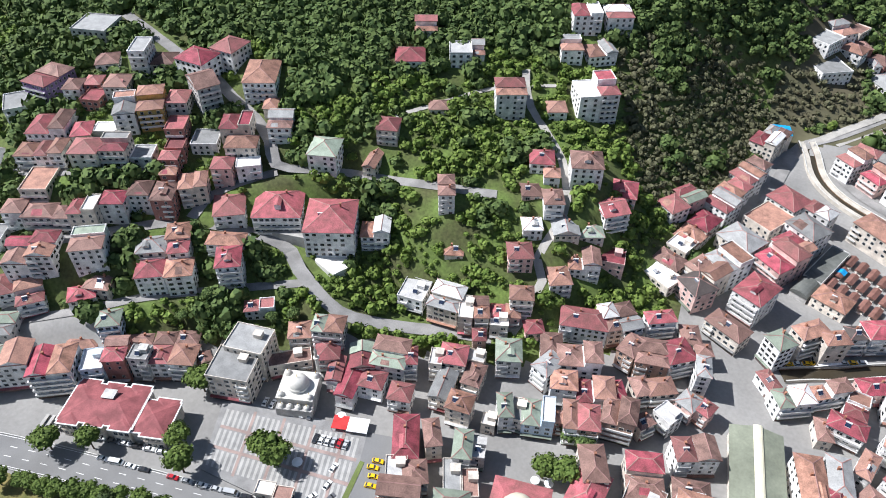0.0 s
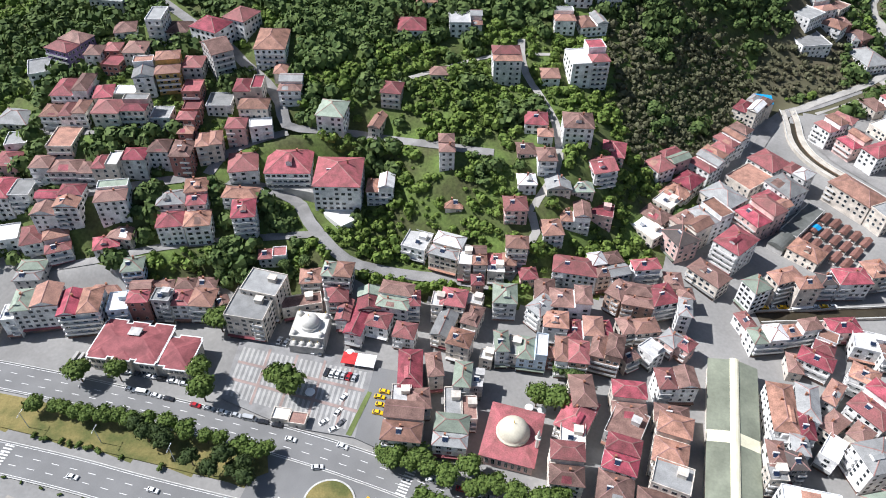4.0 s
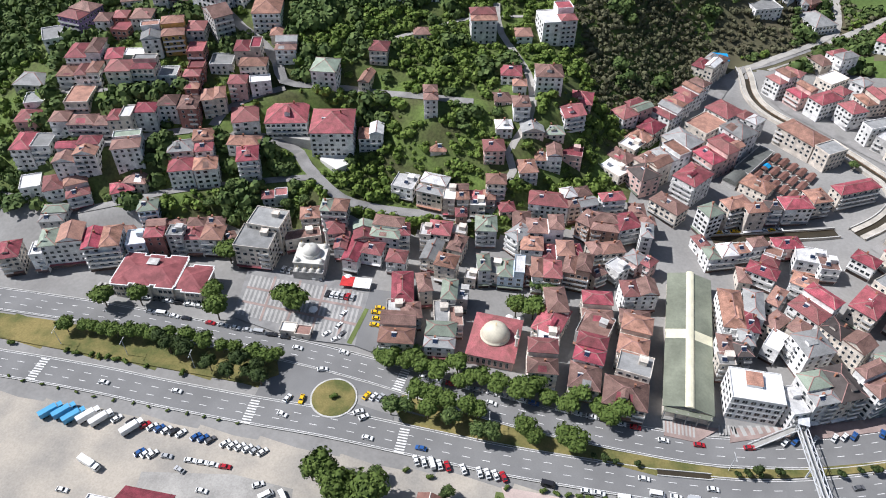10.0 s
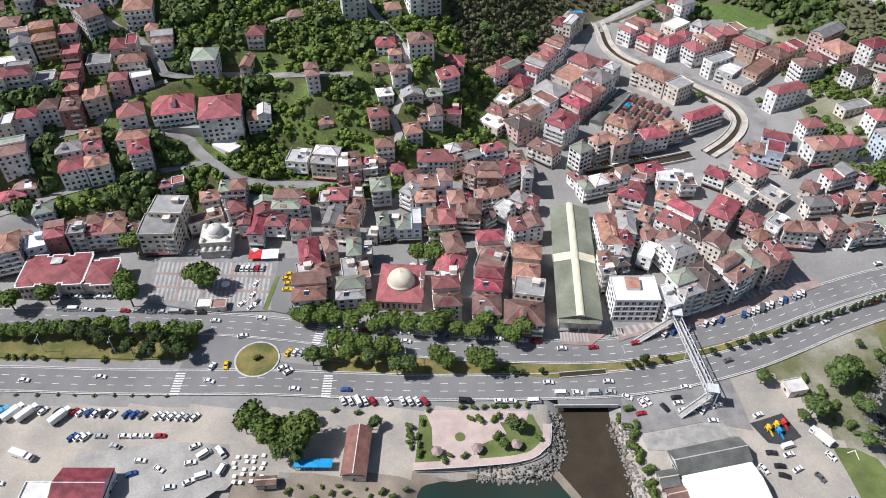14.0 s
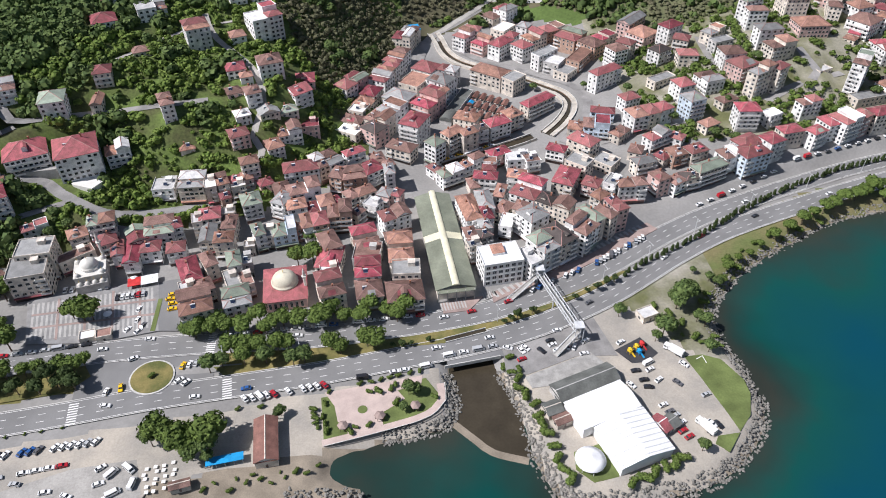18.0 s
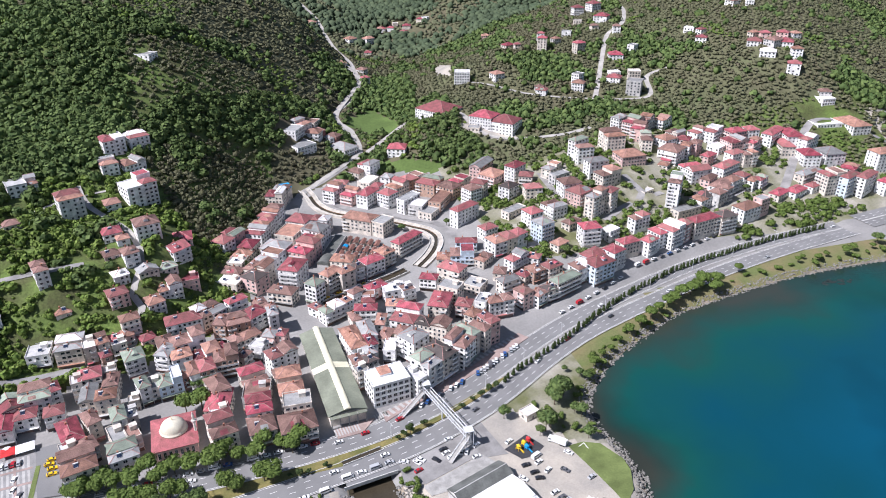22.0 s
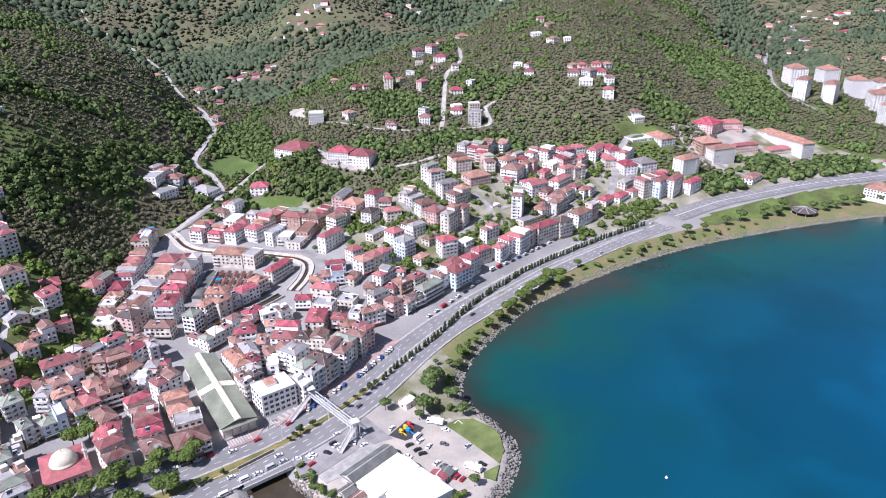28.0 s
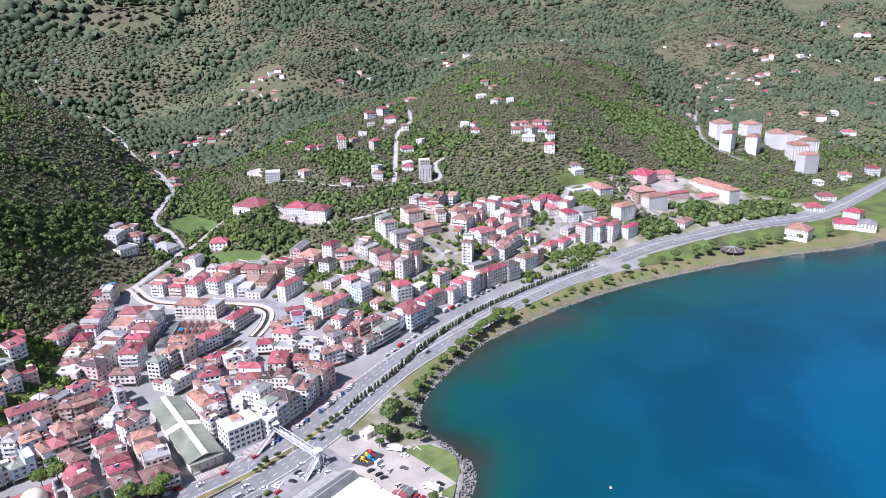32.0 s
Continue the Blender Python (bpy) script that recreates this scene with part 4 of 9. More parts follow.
h(154.4, 411.6, 41, 13.2, 14.9, 3, "ho", "W")
h(178.0, 400.7, 22, 4.6, 10.1, 2, "hg", "W")
h(170.6, 412.9, 22, 7.3, 11.1, 2, "hb", "R")
h(-210.5, 85.8, 22, 10.7, 11.5, 3, "hr", "P")
h(-214.5, 97.2, 32, 10.2, 10.9, 2, "fg", "W")
h(-201.3, 70.9, 22, 9.6, 15.4, 5, "hr", "W")
h(-192.3, 73.9, 22, 9.4, 11.6, 4, "fg", "W")
h(-225.0, 109.0, 16, 16.4, 13.5, 2, "hg", "C")

# bazaar strips

# market quarter
h(212.1, 126.6, -41, 13.3, 10.4, 4, "fg", "C")

# eastern quarter
h(316.7, 363.1, -45, 21.9, 19.3, 4, "hr", "W")
h(332.2, 349.8, -45, 23.5, 20.9, 4, "hr", "W")
h(285.0, 404.0, -55, 34.2, 29.4, 5, "hr", "W")
h(395.5, 415.8, -30, 10.6, 9.6, 1, "hr", "W")
h(148.8, 378.9, -60, 22.8, 20.1, 3, "fg", "W")
h(164.0, 400.1, -25, 13.6, 11.8, 3, "ho", "W")
h(164.0, 427.0, -30, 15.6, 14.1, 2, "fb", "C")
h(182.9, 408.6, -40, 12.6, 10.6, 2, "hb", "R")
h(188.3, 388.7, -55, 23.5, 17.7, 2, "hg", "W")
h(234.0, 363.0, -25, 16.3, 14.7, 3, "hr", "W")
h(35.0, 395.0, -30, 13.4, 12.1, 2, "fg", "W")
h(304.1, 355.1, -30, 10.9, 9.6, 1, "fg", "C")
h(478.0, 378.0, -40, 14.2, 12.9, 5, "fg", "G")
h(473.0, 410.0, -40, 13.4, 12.1, 2, "hr", "W")
h(431.0, 405.0, -40, 11.8, 10.5, 3, "ho", "W")
h(392.5, 406.2, -40, 9.4, 8.4, 2, "hr", "W")
h(583.0, 429.0, -40, 11.3, 10.3, 2, "hr", "W")
h(618.0, 389.0, -40, 13.8, 12.5, 2, "hr", "W")
h(616.0, 364.0, -40, 15.0, 13.5, 2, "hw", "W")
h(642.0, 373.0, -40, 15.8, 14.1, 2, "hr", "W")
h(622.0, 332.0, -40, 12.1, 10.8, 4, "hr", "W")
h(1050.0, 173.0, -40, 14.6, 13.0, 4, "hr", "W")
h(1224.0, 305.0, -40, 19.1, 17.3, 2, "hr", "W")
h(747.0, 86.0, -75, 21.9, 19.9, 4, "ho", "W")
h(860.0, 92.0, -80, 17.1, 15.3, 3, "hr", "W")
h(822.4, 79.1, -55, 23.8, 20.0, 2, "hr", "W")
h(828.6, 60.9, -60, 17.4, 15.5, 3, "hg", "W")
h(903.0, 150.0, -40, 19.2, 17.4, 2, "hr", "W")
h(852.0, 134.0, -35, 18.5, 16.6, 2, "hr", "W")
h(998.0, 181.0, -40, 12.7, 11.4, 3, "hr", "W")
h(947.0, 186.0, -40, 11.0, 10.2, 2, "hw", "W")
h(1299.0, 375.0, -40, 14.4, 12.9, 2, "hw", "W")
h(1515.0, 420.0, -45, 15.9, 14.2, 2, "hr", "W")
h(1774.0, 650.0, -50, 16.1, 14.6, 2, "hw", "W")
h(2130.0, 830.0, -75, 25.7, 23.1, 2, "hr", "W")
h(1929.9, 690.2, -70, 19.3, 17.5, 2, "hw", "W")
h(1940.1, 675.8, -70, 19.2, 17.4, 2, "hr", "W")

# street row

# street row

# street row

# street row

# street row

# street row

# bazaar quarter
h(-17.0, 124.3, 1, 11.5, 12.4, 3, "fw", "W")
h(-1.7, 123.4, 1, 13.4, 14.1, 4, "hg", "C")

# market quarter

# between them
h(120.4, 298.7, -21, 13.8, 12.8, 4, "hr", "C")
h(126.1, 309.0, -21, 12.2, 10.1, 4, "hg", "C")


# eastern quarter
h(202.4, 337.7, -50, 13.7, 13.6, 4, "hr", "W")
h(191.4, 336.6, -51, 13.3, 10.4, 2, "hb", "C")
h(165.5, 299.3, -43, 11.0, 13.6, 4, "hr", "W")
h(173.4, 311.1, -24, 11.9, 8.8, 3, "hr", "W")
h(178.3, 291.4, -45, 11.6, 13.3, 3, "hr", "P")
h(190.9, 283.4, -45, 10.6, 17.6, 4, "hr", "W")
h(205.3, 276.2, -53, 12.3, 11.2, 4, "hr", "W")
h(201.3, 298.5, -37, 8.1, 9.4, 3, "hr", "W")
h(212.6, 309.1, -37, 8.7, 9.6, 4, "hg", "W")
h(197.9, 317.8, -41, 11.6, 17.1, 2, "fw", "C")
h(217.8, 295.7, -58, 13.0, 14.9, 3, "ho", "C")
h(229.5, 307.3, -64, 12.3, 14.6, 3, "hr", "O")
h(240.1, 319.4, -58, 11.1, 8.5, 2, "fb", "C")
h(243.7, 289.4, -44, 17.6, 17.6, 4, "hr", "O")
h(219.2, 263.3, 37, 19.7, 7.7, 4, "fg", "W")
h(224.8, 254.3, -36, 11.4, 13.3, 3, "fw", "G")
h(230.4, 243.9, -45, 11.3, 12.7, 2, "fg", "C")
h(243.8, 258.9, 52, 24.1, 10.1, 3, "fo", "O")
h(266.8, 280.7, -56, 10.4, 16.0, 4, "hr", "C")
h(255.8, 273.3, -54, 16.2, 13.3, 4, "hb", "O")
h(251.8, 222.3, 29, 22.6, 8.3, 5, "hr", "W")
h(177.5, 242.2, -39, 24.1, 13.7, 4, "ho", "C")
h(191.7, 230.7, -47, 10.2, 14.0, 4, "fg", "C")
h(201.7, 197.6, 35, 24.1, 7.7, 4, "hr", "C")
h(289.5, 292.8, 44, 24.1, 10.4, 5, "ag", "P")
h(292.1, 273.5, -54, 15.9, 17.6, 4, "ho", "P")
h(309.1, 266.5, 31, 15.0, 10.2, 5, "hr", "W")
h(313.1, 252.8, -30, 10.8, 10.1, 3, "hr", "C")
h(309.6, 230.8, -7, 13.1, 10.0, 3, "hr", "C")
h(293.5, 240.0, 33, 12.6, 10.1, 4, "hk", "W")
h(286.7, 211.7, 27, 18.6, 7.7, 2, "fg", "C")
h(267.0, 250.6, -67, 11.2, 11.3, 5, "hb", "W")
h(275.0, 256.6, -42, 11.5, 8.9, 5, "hr", "C")
h(335.2, 254.0, 34, 16.6, 8.9, 3, "hg", "C")
h(335.8, 240.3, 19, 15.0, 7.7, 3, "fg", "G")
h(334.9, 220.4, 3, 14.8, 12.6, 4, "hb", "W")
h(337.7, 207.8, 26, 16.4, 14.0, 4, "hr", "P")
h(313.6, 199.9, -76, 15.3, 13.0, 3, "hb", "W")
h(293.7, 193.3, -74, 11.4, 11.1, 4, "hr", "W")
h(293.3, 173.8, 19, 11.4, 11.4, 5, "hg", "B")
h(318.8, 180.7, 24, 12.8, 7.7, 2, "hb", "C")
h(238.9, 178.2, -16, 14.4, 7.7, 3, "hr", "B")
h(257.9, 187.9, 20, 11.1, 8.9, 3, "hr", "W")
h(256.6, 167.2, 17, 10.2, 12.2, 4, "ho", "W")
h(265.8, 169.0, -76, 11.5, 8.3, 4, "hr", "C")
h(273.9, 170.8, 23, 9.8, 9.2, 4, "hr", "W")
h(264.2, 148.7, 28, 16.1, 7.8, 3, "hr", "W")
h(277.1, 148.8, -40, 7.7, 7.7, 2, "hr", "W")
h(231.7, 164.6, -15, 15.3, 11.5, 3, "hb", "B")
h(244.3, 157.5, 38, 11.6, 7.7, 2, "ho", "C")
h(220.0, 169.0, -19, 8.3, 10.3, 2, "ho", "C")
h(219.2, 146.4, -47, 16.0, 11.1, 4, "hr", "C")
h(202.9, 143.5, -28, 10.8, 7.8, 3, "hr", "W")
h(249.9, 126.6, 15, 13.1, 7.7, 3, "hg", "C")
h(249.6, 140.3, -28, 7.7, 9.4, 2, "hb", "C")
h(270.4, 132.2, 18, 9.3, 9.8, 3, "ho", "O")
h(282.5, 133.3, 19, 11.8, 8.8, 3, "hr", "C")
h(263.0, 132.7, -56, 7.7, 7.8, 2, "hr", "C")
h(283.4, 115.2, 22, 20.9, 8.4, 4, "hn", "C")
h(298.4, 124.4, 18, 12.1, 10.0, 4, "hb", "W")
h(313.1, 134.4, 25, 16.2, 11.2, 4, "hr", "W")
h(271.5, 110.7, 14, 10.0, 8.3, 3, "hk", "C")
h(262.5, 107.7, 30, 9.3, 7.7, 3, "hb", "W")
h(252.8, 108.6, -68, 9.6, 8.0, 4, "hb", "P")
h(235.6, 103.6, 1, 15.6, 7.7, 4, "ho", "W")
h(299.9, 159.3, 26, 10.9, 7.7, 2, "ho", "C")
h(322.5, 160.7, -4, 13.3, 11.2, 5, "hr", "W")
h(339.8, 161.7, 23, 9.9, 7.7, 3, "fw", "W")
h(365.2, 168.0, 14, 13.8, 7.7, 4, "hb", "W")
h(310.4, 122.6, 18, 17.8, 12.1, 5, "hr", "B")
h(326.0, 131.9, 22, 10.9, 10.6, 5, "hr", "W")
h(342.5, 142.8, 11, 13.9, 8.7, 4, "hr", "C")
h(358.4, 141.6, 24, 11.2, 7.8, 4, "hr", "W")
h(370.1, 150.2, -75, 11.5, 7.7, 4, "hr", "W")
h(380.3, 150.2, 23, 14.6, 13.4, 5, "hr", "W")
h(392.5, 153.3, 27, 8.5, 8.8, 5, "hr", "P")
h(411.0, 157.0, 11, 24.1, 9.9, 5, "hr", "C")
h(430.1, 158.8, 7, 14.6, 10.9, 5, "hk", "C")
h(458.0, 170.2, 14, 18.4, 11.6, 4, "ho", "W")
h(473.2, 173.0, 16, 10.2, 7.7, 5, "fg", "P")
h(429.3, 189.2, -70, 10.8, 8.3, 3, "ho", "W")
h(438.0, 194.4, -77, 12.2, 12.4, 3, "hk", "W")
h(449.6, 191.4, 23, 18.4, 9.7, 4, "hb", "G")
h(414.2, 182.3, 12, 24.1, 8.7, 2, "fg", "C")
h(364.5, 268.1, 23, 15.9, 7.7, 6, "hn", "W")
h(364.9, 257.3, -2, 13.6, 7.7, 5, "hb", "W")
h(364.4, 235.0, 3, 16.8, 10.0, 5, "hg", "W")
h(367.5, 222.0, 13, 18.1, 11.2, 4, "hb", "C")
h(396.0, 269.6, -3, 16.2, 17.6, 5, "ho", "C")
h(399.4, 245.7, 0, 21.2, 16.2, 3, "ho", "P")
h(342.8, 191.6, 29, 17.8, 7.7, 6, "hg", "C")
h(355.8, 194.9, 34, 11.3, 7.7, 6, "hr", "C")
h(410.0, 194.2, -42, 8.7, 16.8, 8, "hb", "W")
h(446.1, 222.5, -88, 18.9, 17.6, 4, "hr", "W")
h(439.5, 247.2, -57, 16.6, 17.6, 4, "hb", "W")
h(454.7, 249.9, -47, 7.7, 9.7, 4, "ho", "W")
h(465.5, 252.8, -59, 7.9, 10.2, 4, "hb", "P")
h(445.9, 267.1, 16, 14.4, 13.5, 3, "ho", "W")
h(461.5, 264.6, -45, 11.2, 10.0, 3, "hr", "P")
h(460.5, 275.7, -71, 12.9, 11.4, 3, "hb", "C")
h(424.9, 264.1, -24, 8.6, 17.6, 4, "hb", "C")
h(429.0, 283.1, -50, 10.5, 13.9, 4, "hr", "P")
h(430.8, 296.6, -65, 11.6, 15.8, 4, "hr", "P")
h(445.6, 300.5, -58, 9.8, 15.0, 4, "hb", "G")
h(464.5, 302.4, -62, 9.2, 15.5, 3, "ho", "W")
h(423.9, 308.6, 26, 12.5, 9.2, 4, "hg", "W")
h(481.0, 274.3, -70, 10.3, 12.3, 3, "hr", "W")
h(494.3, 270.7, 30, 17.5, 10.8, 4, "hr", "W")
h(489.4, 254.9, 25, 14.6, 11.2, 2, "fw", "W")
h(513.1, 265.3, -85, 11.4, 16.1, 4, "hr", "P")
h(504.0, 252.8, 4, 17.4, 15.0, 4, "hr", "P")
h(529.4, 265.2, -97, 11.1, 10.6, 4, "hr", "W")
h(519.6, 247.9, 26, 14.2, 7.7, 4, "hr", "P")
h(492.0, 235.3, 14, 14.0, 9.2, 4, "hr", "W")
h(503.3, 231.8, -1, 12.5, 7.7, 4, "hb", "C")
h(469.4, 238.8, 26, 13.0, 7.7, 3, "hr", "P")
h(478.4, 226.0, 24, 24.1, 10.0, 3, "hr", "W")
h(452.7, 211.8, 32, 15.6, 7.7, 3, "hb", "P")
h(457.1, 201.3, 29, 21.3, 11.1, 4, "hb", "W")
h(469.2, 205.0, 22, 12.7, 9.3, 4, "ho", "W")
h(481.0, 208.8, 23, 9.3, 9.7, 4, "hr", "W")
h(486.8, 203.4, 30, 10.5, 7.7, 3, "ho", "W")
h(394.2, 209.6, 24, 11.6, 8.4, 1, "fw", "C")
h(430.0, 239.7, -48, 7.7, 15.8, 1, "ho", "C")
h(549.6, 260.7, 29, 28.6, 9.6, 4, "hr", "W")
h(563.8, 255.3, -106, 22.2, 14.9, 4, "hr", "W")
h(572.5, 243.0, 20, 19.1, 8.1, 4, "hr", "W")
h(551.9, 247.0, -108, 21.0, 11.3, 3, "hr", "C")
h(559.8, 226.6, -104, 16.5, 14.8, 4, "hr", "W")
h(579.8, 224.6, -96, 17.7, 18.5, 4, "hg", "W")
h(543.4, 205.9, 18, 25.1, 8.7, 3, "hg", "C")
h(549.1, 188.1, -89, 12.7, 17.1, 6, "hr", "C")
h(562.0, 182.4, 21, 19.3, 7.7, 6, "hr", "B")
h(577.3, 180.4, 24, 22.8, 7.7, 6, "hr", "W")
h(598.6, 177.9, 16, 21.5, 8.3, 4, "hr", "W")
h(589.1, 209.3, -59, 11.4, 14.7, 2, "hr", "C")
h(620.8, 208.6, 0, 21.9, 13.4, 6, "ho", "W")
h(723.6, 278.8, -73, 26.3, 27.5, 4, "hr", "P")
h(760.1, 276.5, -28, 23.2, 13.9, 4, "hr", "P")
h(678.0, 235.3, -18, 21.8, 21.0, 6, "ho", "O")
h(679.9, 218.0, -11, 26.2, 13.4, 6, "ho", "W")
h(732.4, 230.8, -14, 28.6, 7.7, 3, "hr", "P")
h(793.1, 226.8, -99, 68.1, 16.4, 6, "ho", "W")
h(771.1, 217.8, -12, 28.6, 11.9, 2, "hr", "C")
h(636.5, 263.2, -3, 18.9, 28.4, 3, "ho", "W")
h(612.6, 275.8, -96, 28.6, 25.0, 1, "fw", "W")
h(677.6, 173.7, 16, 22.9, 11.2, 2, "hb", "W")
h(628.6, 293.6, -93, 14.9, 13.7, 2, "fw", "W")
h(495.0, 203.9, 28, 13.1, 7.7, 3, "hr", "W")
h(503.0, 189.2, 24, 16.7, 8.7, 2, "hr", "C")
h(519.3, 189.5, 21, 17.8, 9.6, 2, "hr", "W")
h(537.0, 191.6, 16, 11.8, 7.9, 2, "hr", "W")
h(966.8, 353.2, -115, 23.3, 23.3, 9, "ho", "W")
h(1039.7, 354.9, -113, 23.3, 23.3, 9, "ho", "W")
h(943.9, 322.5, 21, 23.3, 15.5, 9, "ho", "W")
h(971.5, 300.9, 21, 23.3, 15.5, 9, "ho", "W")
h(1037.9, 309.2, -123, 23.3, 23.3, 9, "ho", "W")
h(1016.7, 261.9, -125, 23.3, 23.3, 9, "ho", "W")
h(983.4, 225.3, -105, 15.5, 23.3, 9, "ho", "W")
h(1050.8, 266.6, -121, 17.2, 21.9, 9, "ho", "W")
h(1078.4, 301.0, -125, 23.2, 16.9, 8, "ho", "W")

# stream quarter and the street rows
h(132.0, 150.3, -46, 8.8, 9.0, 5, "hn", "W")
h(143.4, 160.4, 39, 13.2, 7.6, 5, "ho", "C")
h(152.6, 159.0, 26, 10.2, 6.9, 5, "ho", "C")
h(161.5, 168.1, 22, 6.9, 6.9, 4, "hk", "W")
h(172.2, 174.1, 23, 14.5, 9.6, 4, "hr", "W")
h(182.8, 183.4, 31, 10.2, 10.3, 4, "ho", "C")
h(155.8, 193.1, -26, 14.8, 11.1, 2, "ho", "C")
h(121.5, 176.8, -29, 13.2, 17.1, 5, "hr", "W")
h(132.0, 206.4, -40, 14.4, 19.6, 4, "hr", "P")
h(137.0, 217.9, -40, 15.1, 12.6, 4, "hr", "W")
h(142.7, 230.1, -40, 16.1, 13.6, 5, "hg", "W")
h(149.2, 249.1, -32, 13.6, 9.6, 4, "hr", "W")
h(134.1, 252.9, -35, 16.0, 15.0, 4, "hr", "W")
h(125.0, 233.9, -34, 15.3, 19.6, 4, "fo", "C")
h(113.6, 211.9, -35, 17.5, 15.1, 4, "hg", "C")
h(108.4, 191.4, -40, 13.5, 16.2, 5, "hg", "W")
h(100.4, 182.7, -35, 15.9, 11.6, 4, "hb", "C")
h(97.1, 172.0, -46, 12.8, 12.0, 4, "hk", "P")
h(112.6, 263.7, -34, 12.7, 12.7, 4, "hr", "W")
h(109.3, 251.2, -29, 10.1, 8.4, 4, "hr", "W")
h(104.9, 241.8, -26, 12.0, 9.4, 4, "ho", "C")
h(102.5, 232.2, -31, 13.3, 13.4, 4, "hr", "W")
h(95.6, 215.6, -26, 10.7, 13.4, 3, "hr", "C")
h(91.1, 206.6, -24, 11.9, 12.6, 2, "ho", "C")
h(87.7, 197.7, -25, 10.3, 11.2, 2, "fw", "C")
h(83.8, 184.9, -27, 13.3, 9.6, 2, "hb", "C")
h(81.6, 175.1, -33, 16.2, 10.4, 2, "fw", "C")
h(85.8, 227.8, -40, 12.2, 11.6, 3, "hr", "P")
h(79.6, 215.9, -41, 11.2, 10.9, 3, "hr", "W")
h(118.0, 276.9, -30, 10.7, 7.5, 4, "hb", "W")
h(112.6, 156.1, -31, 16.6, 9.7, 3, "hb", "C")

# the front row, the bazaar and the market quarter
h(-191.1, 57.0, 36, 9.6, 11.4, 3, "fw", "W")
h(-179.3, 59.4, 38, 9.0, 12.9, 3, "hr", "W")
h(-166.1, 60.7, 42, 10.6, 14.1, 3, "hr", "W")
h(-144.5, 67.4, 38, 10.8, 8.5, 2, "hr", "W")
h(-139.7, 74.0, 13, 11.0, 9.3, 2, "hb", "C")
h(-168.5, 44.8, 25, 11.3, 12.2, 4, "hg", "G")
h(-125.0, 60.6, 30, 9.0, 8.8, 4, "hn", "B")
h(-152.2, 31.8, 29, 19.2, 12.2, 5, "hn", "W")
h(-134.1, 37.1, 29, 16.4, 14.2, 5, "er", "W")
h(-159.7, 22.9, 28, 5.7, 8.4, 4, "fw", "W")
h(-171.5, 18.3, 33, 8.7, 11.9, 4, "hr", "C")
h(-121.9, 44.8, 29, 8.8, 10.6, 4, "fw", "B")
h(-114.8, 50.6, 25, 8.4, 12.2, 5, "hr", "R")
h(-104.8, 52.6, 16, 7.8, 7.1, 5, "fg", "G")
h(-98.9, 56.3, 21, 7.7, 8.8, 4, "hr", "W")
h(-90.1, 59.9, 17, 10.0, 10.2, 4, "ho", "W")
h(-83.3, 62.8, 49, 5.4, 5.2, 3, "eb", "C")
h(-111.7, 60.6, 25, 9.3, 5.2, 2, "hb", "G")
h(-102.9, 65.1, 21, 8.0, 6.0, 2, "hb", "G")
h(-94.4, 68.6, 21, 8.5, 6.9, 2, "hb", "C")
h(-136.1, 52.5, 24, 12.5, 5.5, 1, "ho", "C")
h(-66.9, 72.7, 6, 16.2, 13.1, 6, "fg", "C")
h(-67.4, 61.4, 10, 17.1, 15.3, 5, "fg", "C")
h(-72.9, 90.1, 28, 12.2, 5.9, 2, "hr", "W")
h(-51.5, 75.7, 33, 17.1, 6.7, 3, "fb", "C")
h(-52.7, 87.1, 26, 9.0, 8.7, 3, "ho", "C")
h(-40.3, 90.1, 14, 12.8, 8.7, 4, "hn", "G")
h(-37.6, 82.7, 25, 9.3, 9.9, 3, "hr", "P")
h(-31.3, 76.9, 15, 5.7, 11.8, 3, "er", "W")
h(-24.2, 77.6, 6, 7.1, 22.0, 3, "er", "W")
h(-15.9, 78.1, 6, 9.7, 8.5, 3, "hr", "W")
h(-23.7, 85.5, 25, 9.3, 11.8, 3, "er", "C")
h(-13.4, 90.4, 9, 13.9, 13.9, 4, "hn", "W")
h(-5.6, 92.3, 21, 5.2, 8.8, 4, "hr", "W")
h(-3.2, 76.7, 9, 8.8, 8.3, 3, "hr", "W")
h(4.3, 95.7, 12, 5.2, 8.1, 4, "fw", "C")
h(10.3, 99.4, 10, 10.6, 10.1, 4, "hr", "C")
h(11.0, 85.9, 2, 7.6, 14.0, 3, "eg", "C")
h(20.4, 79.0, 2, 9.4, 8.6, 4, "ho", "C")
h(17.2, 110.3, 21, 5.2, 6.2, 4, "hr", "O")
h(7.9, 120.8, 14, 6.0, 12.5, 4, "fw", "C")
h(13.8, 122.7, 21, 6.0, 11.6, 4, "ho", "C")
h(22.5, 120.6, 16, 7.6, 6.5, 3, "fw", "C")
h(23.2, 126.3, 18, 12.5, 7.5, 3, "hr", "P")
h(36.3, 124.8, 26, 7.7, 7.2, 2, "hr", "P")
h(30.5, 108.4, 17, 10.0, 11.4, 4, "hn", "G")
h(18.6, 103.3, 5, 7.2, 5.8, 3, "fw", "C")
h(20.5, 95.0, 0, 7.2, 11.1, 3, "hb", "C")
h(45.7, 118.6, 16, 8.5, 12.4, 3, "hb", "C")
h(57.7, 115.7, 16, 17.1, 10.4, 4, "hb", "W")
h(55.3, 134.5, 10, 19.4, 10.9, 4, "hr", "W")
h(65.2, 138.6, 33, 6.5, 13.7, 4, "hb", "C")
h(71.4, 142.1, 35, 9.0, 14.4, 4, "ag", "W")
h(84.8, 146.7, 28, 12.0, 6.4, 4, "hr", "W")
h(47.2, 107.9, -27, 7.8, 11.4, 4, "hg", "W")
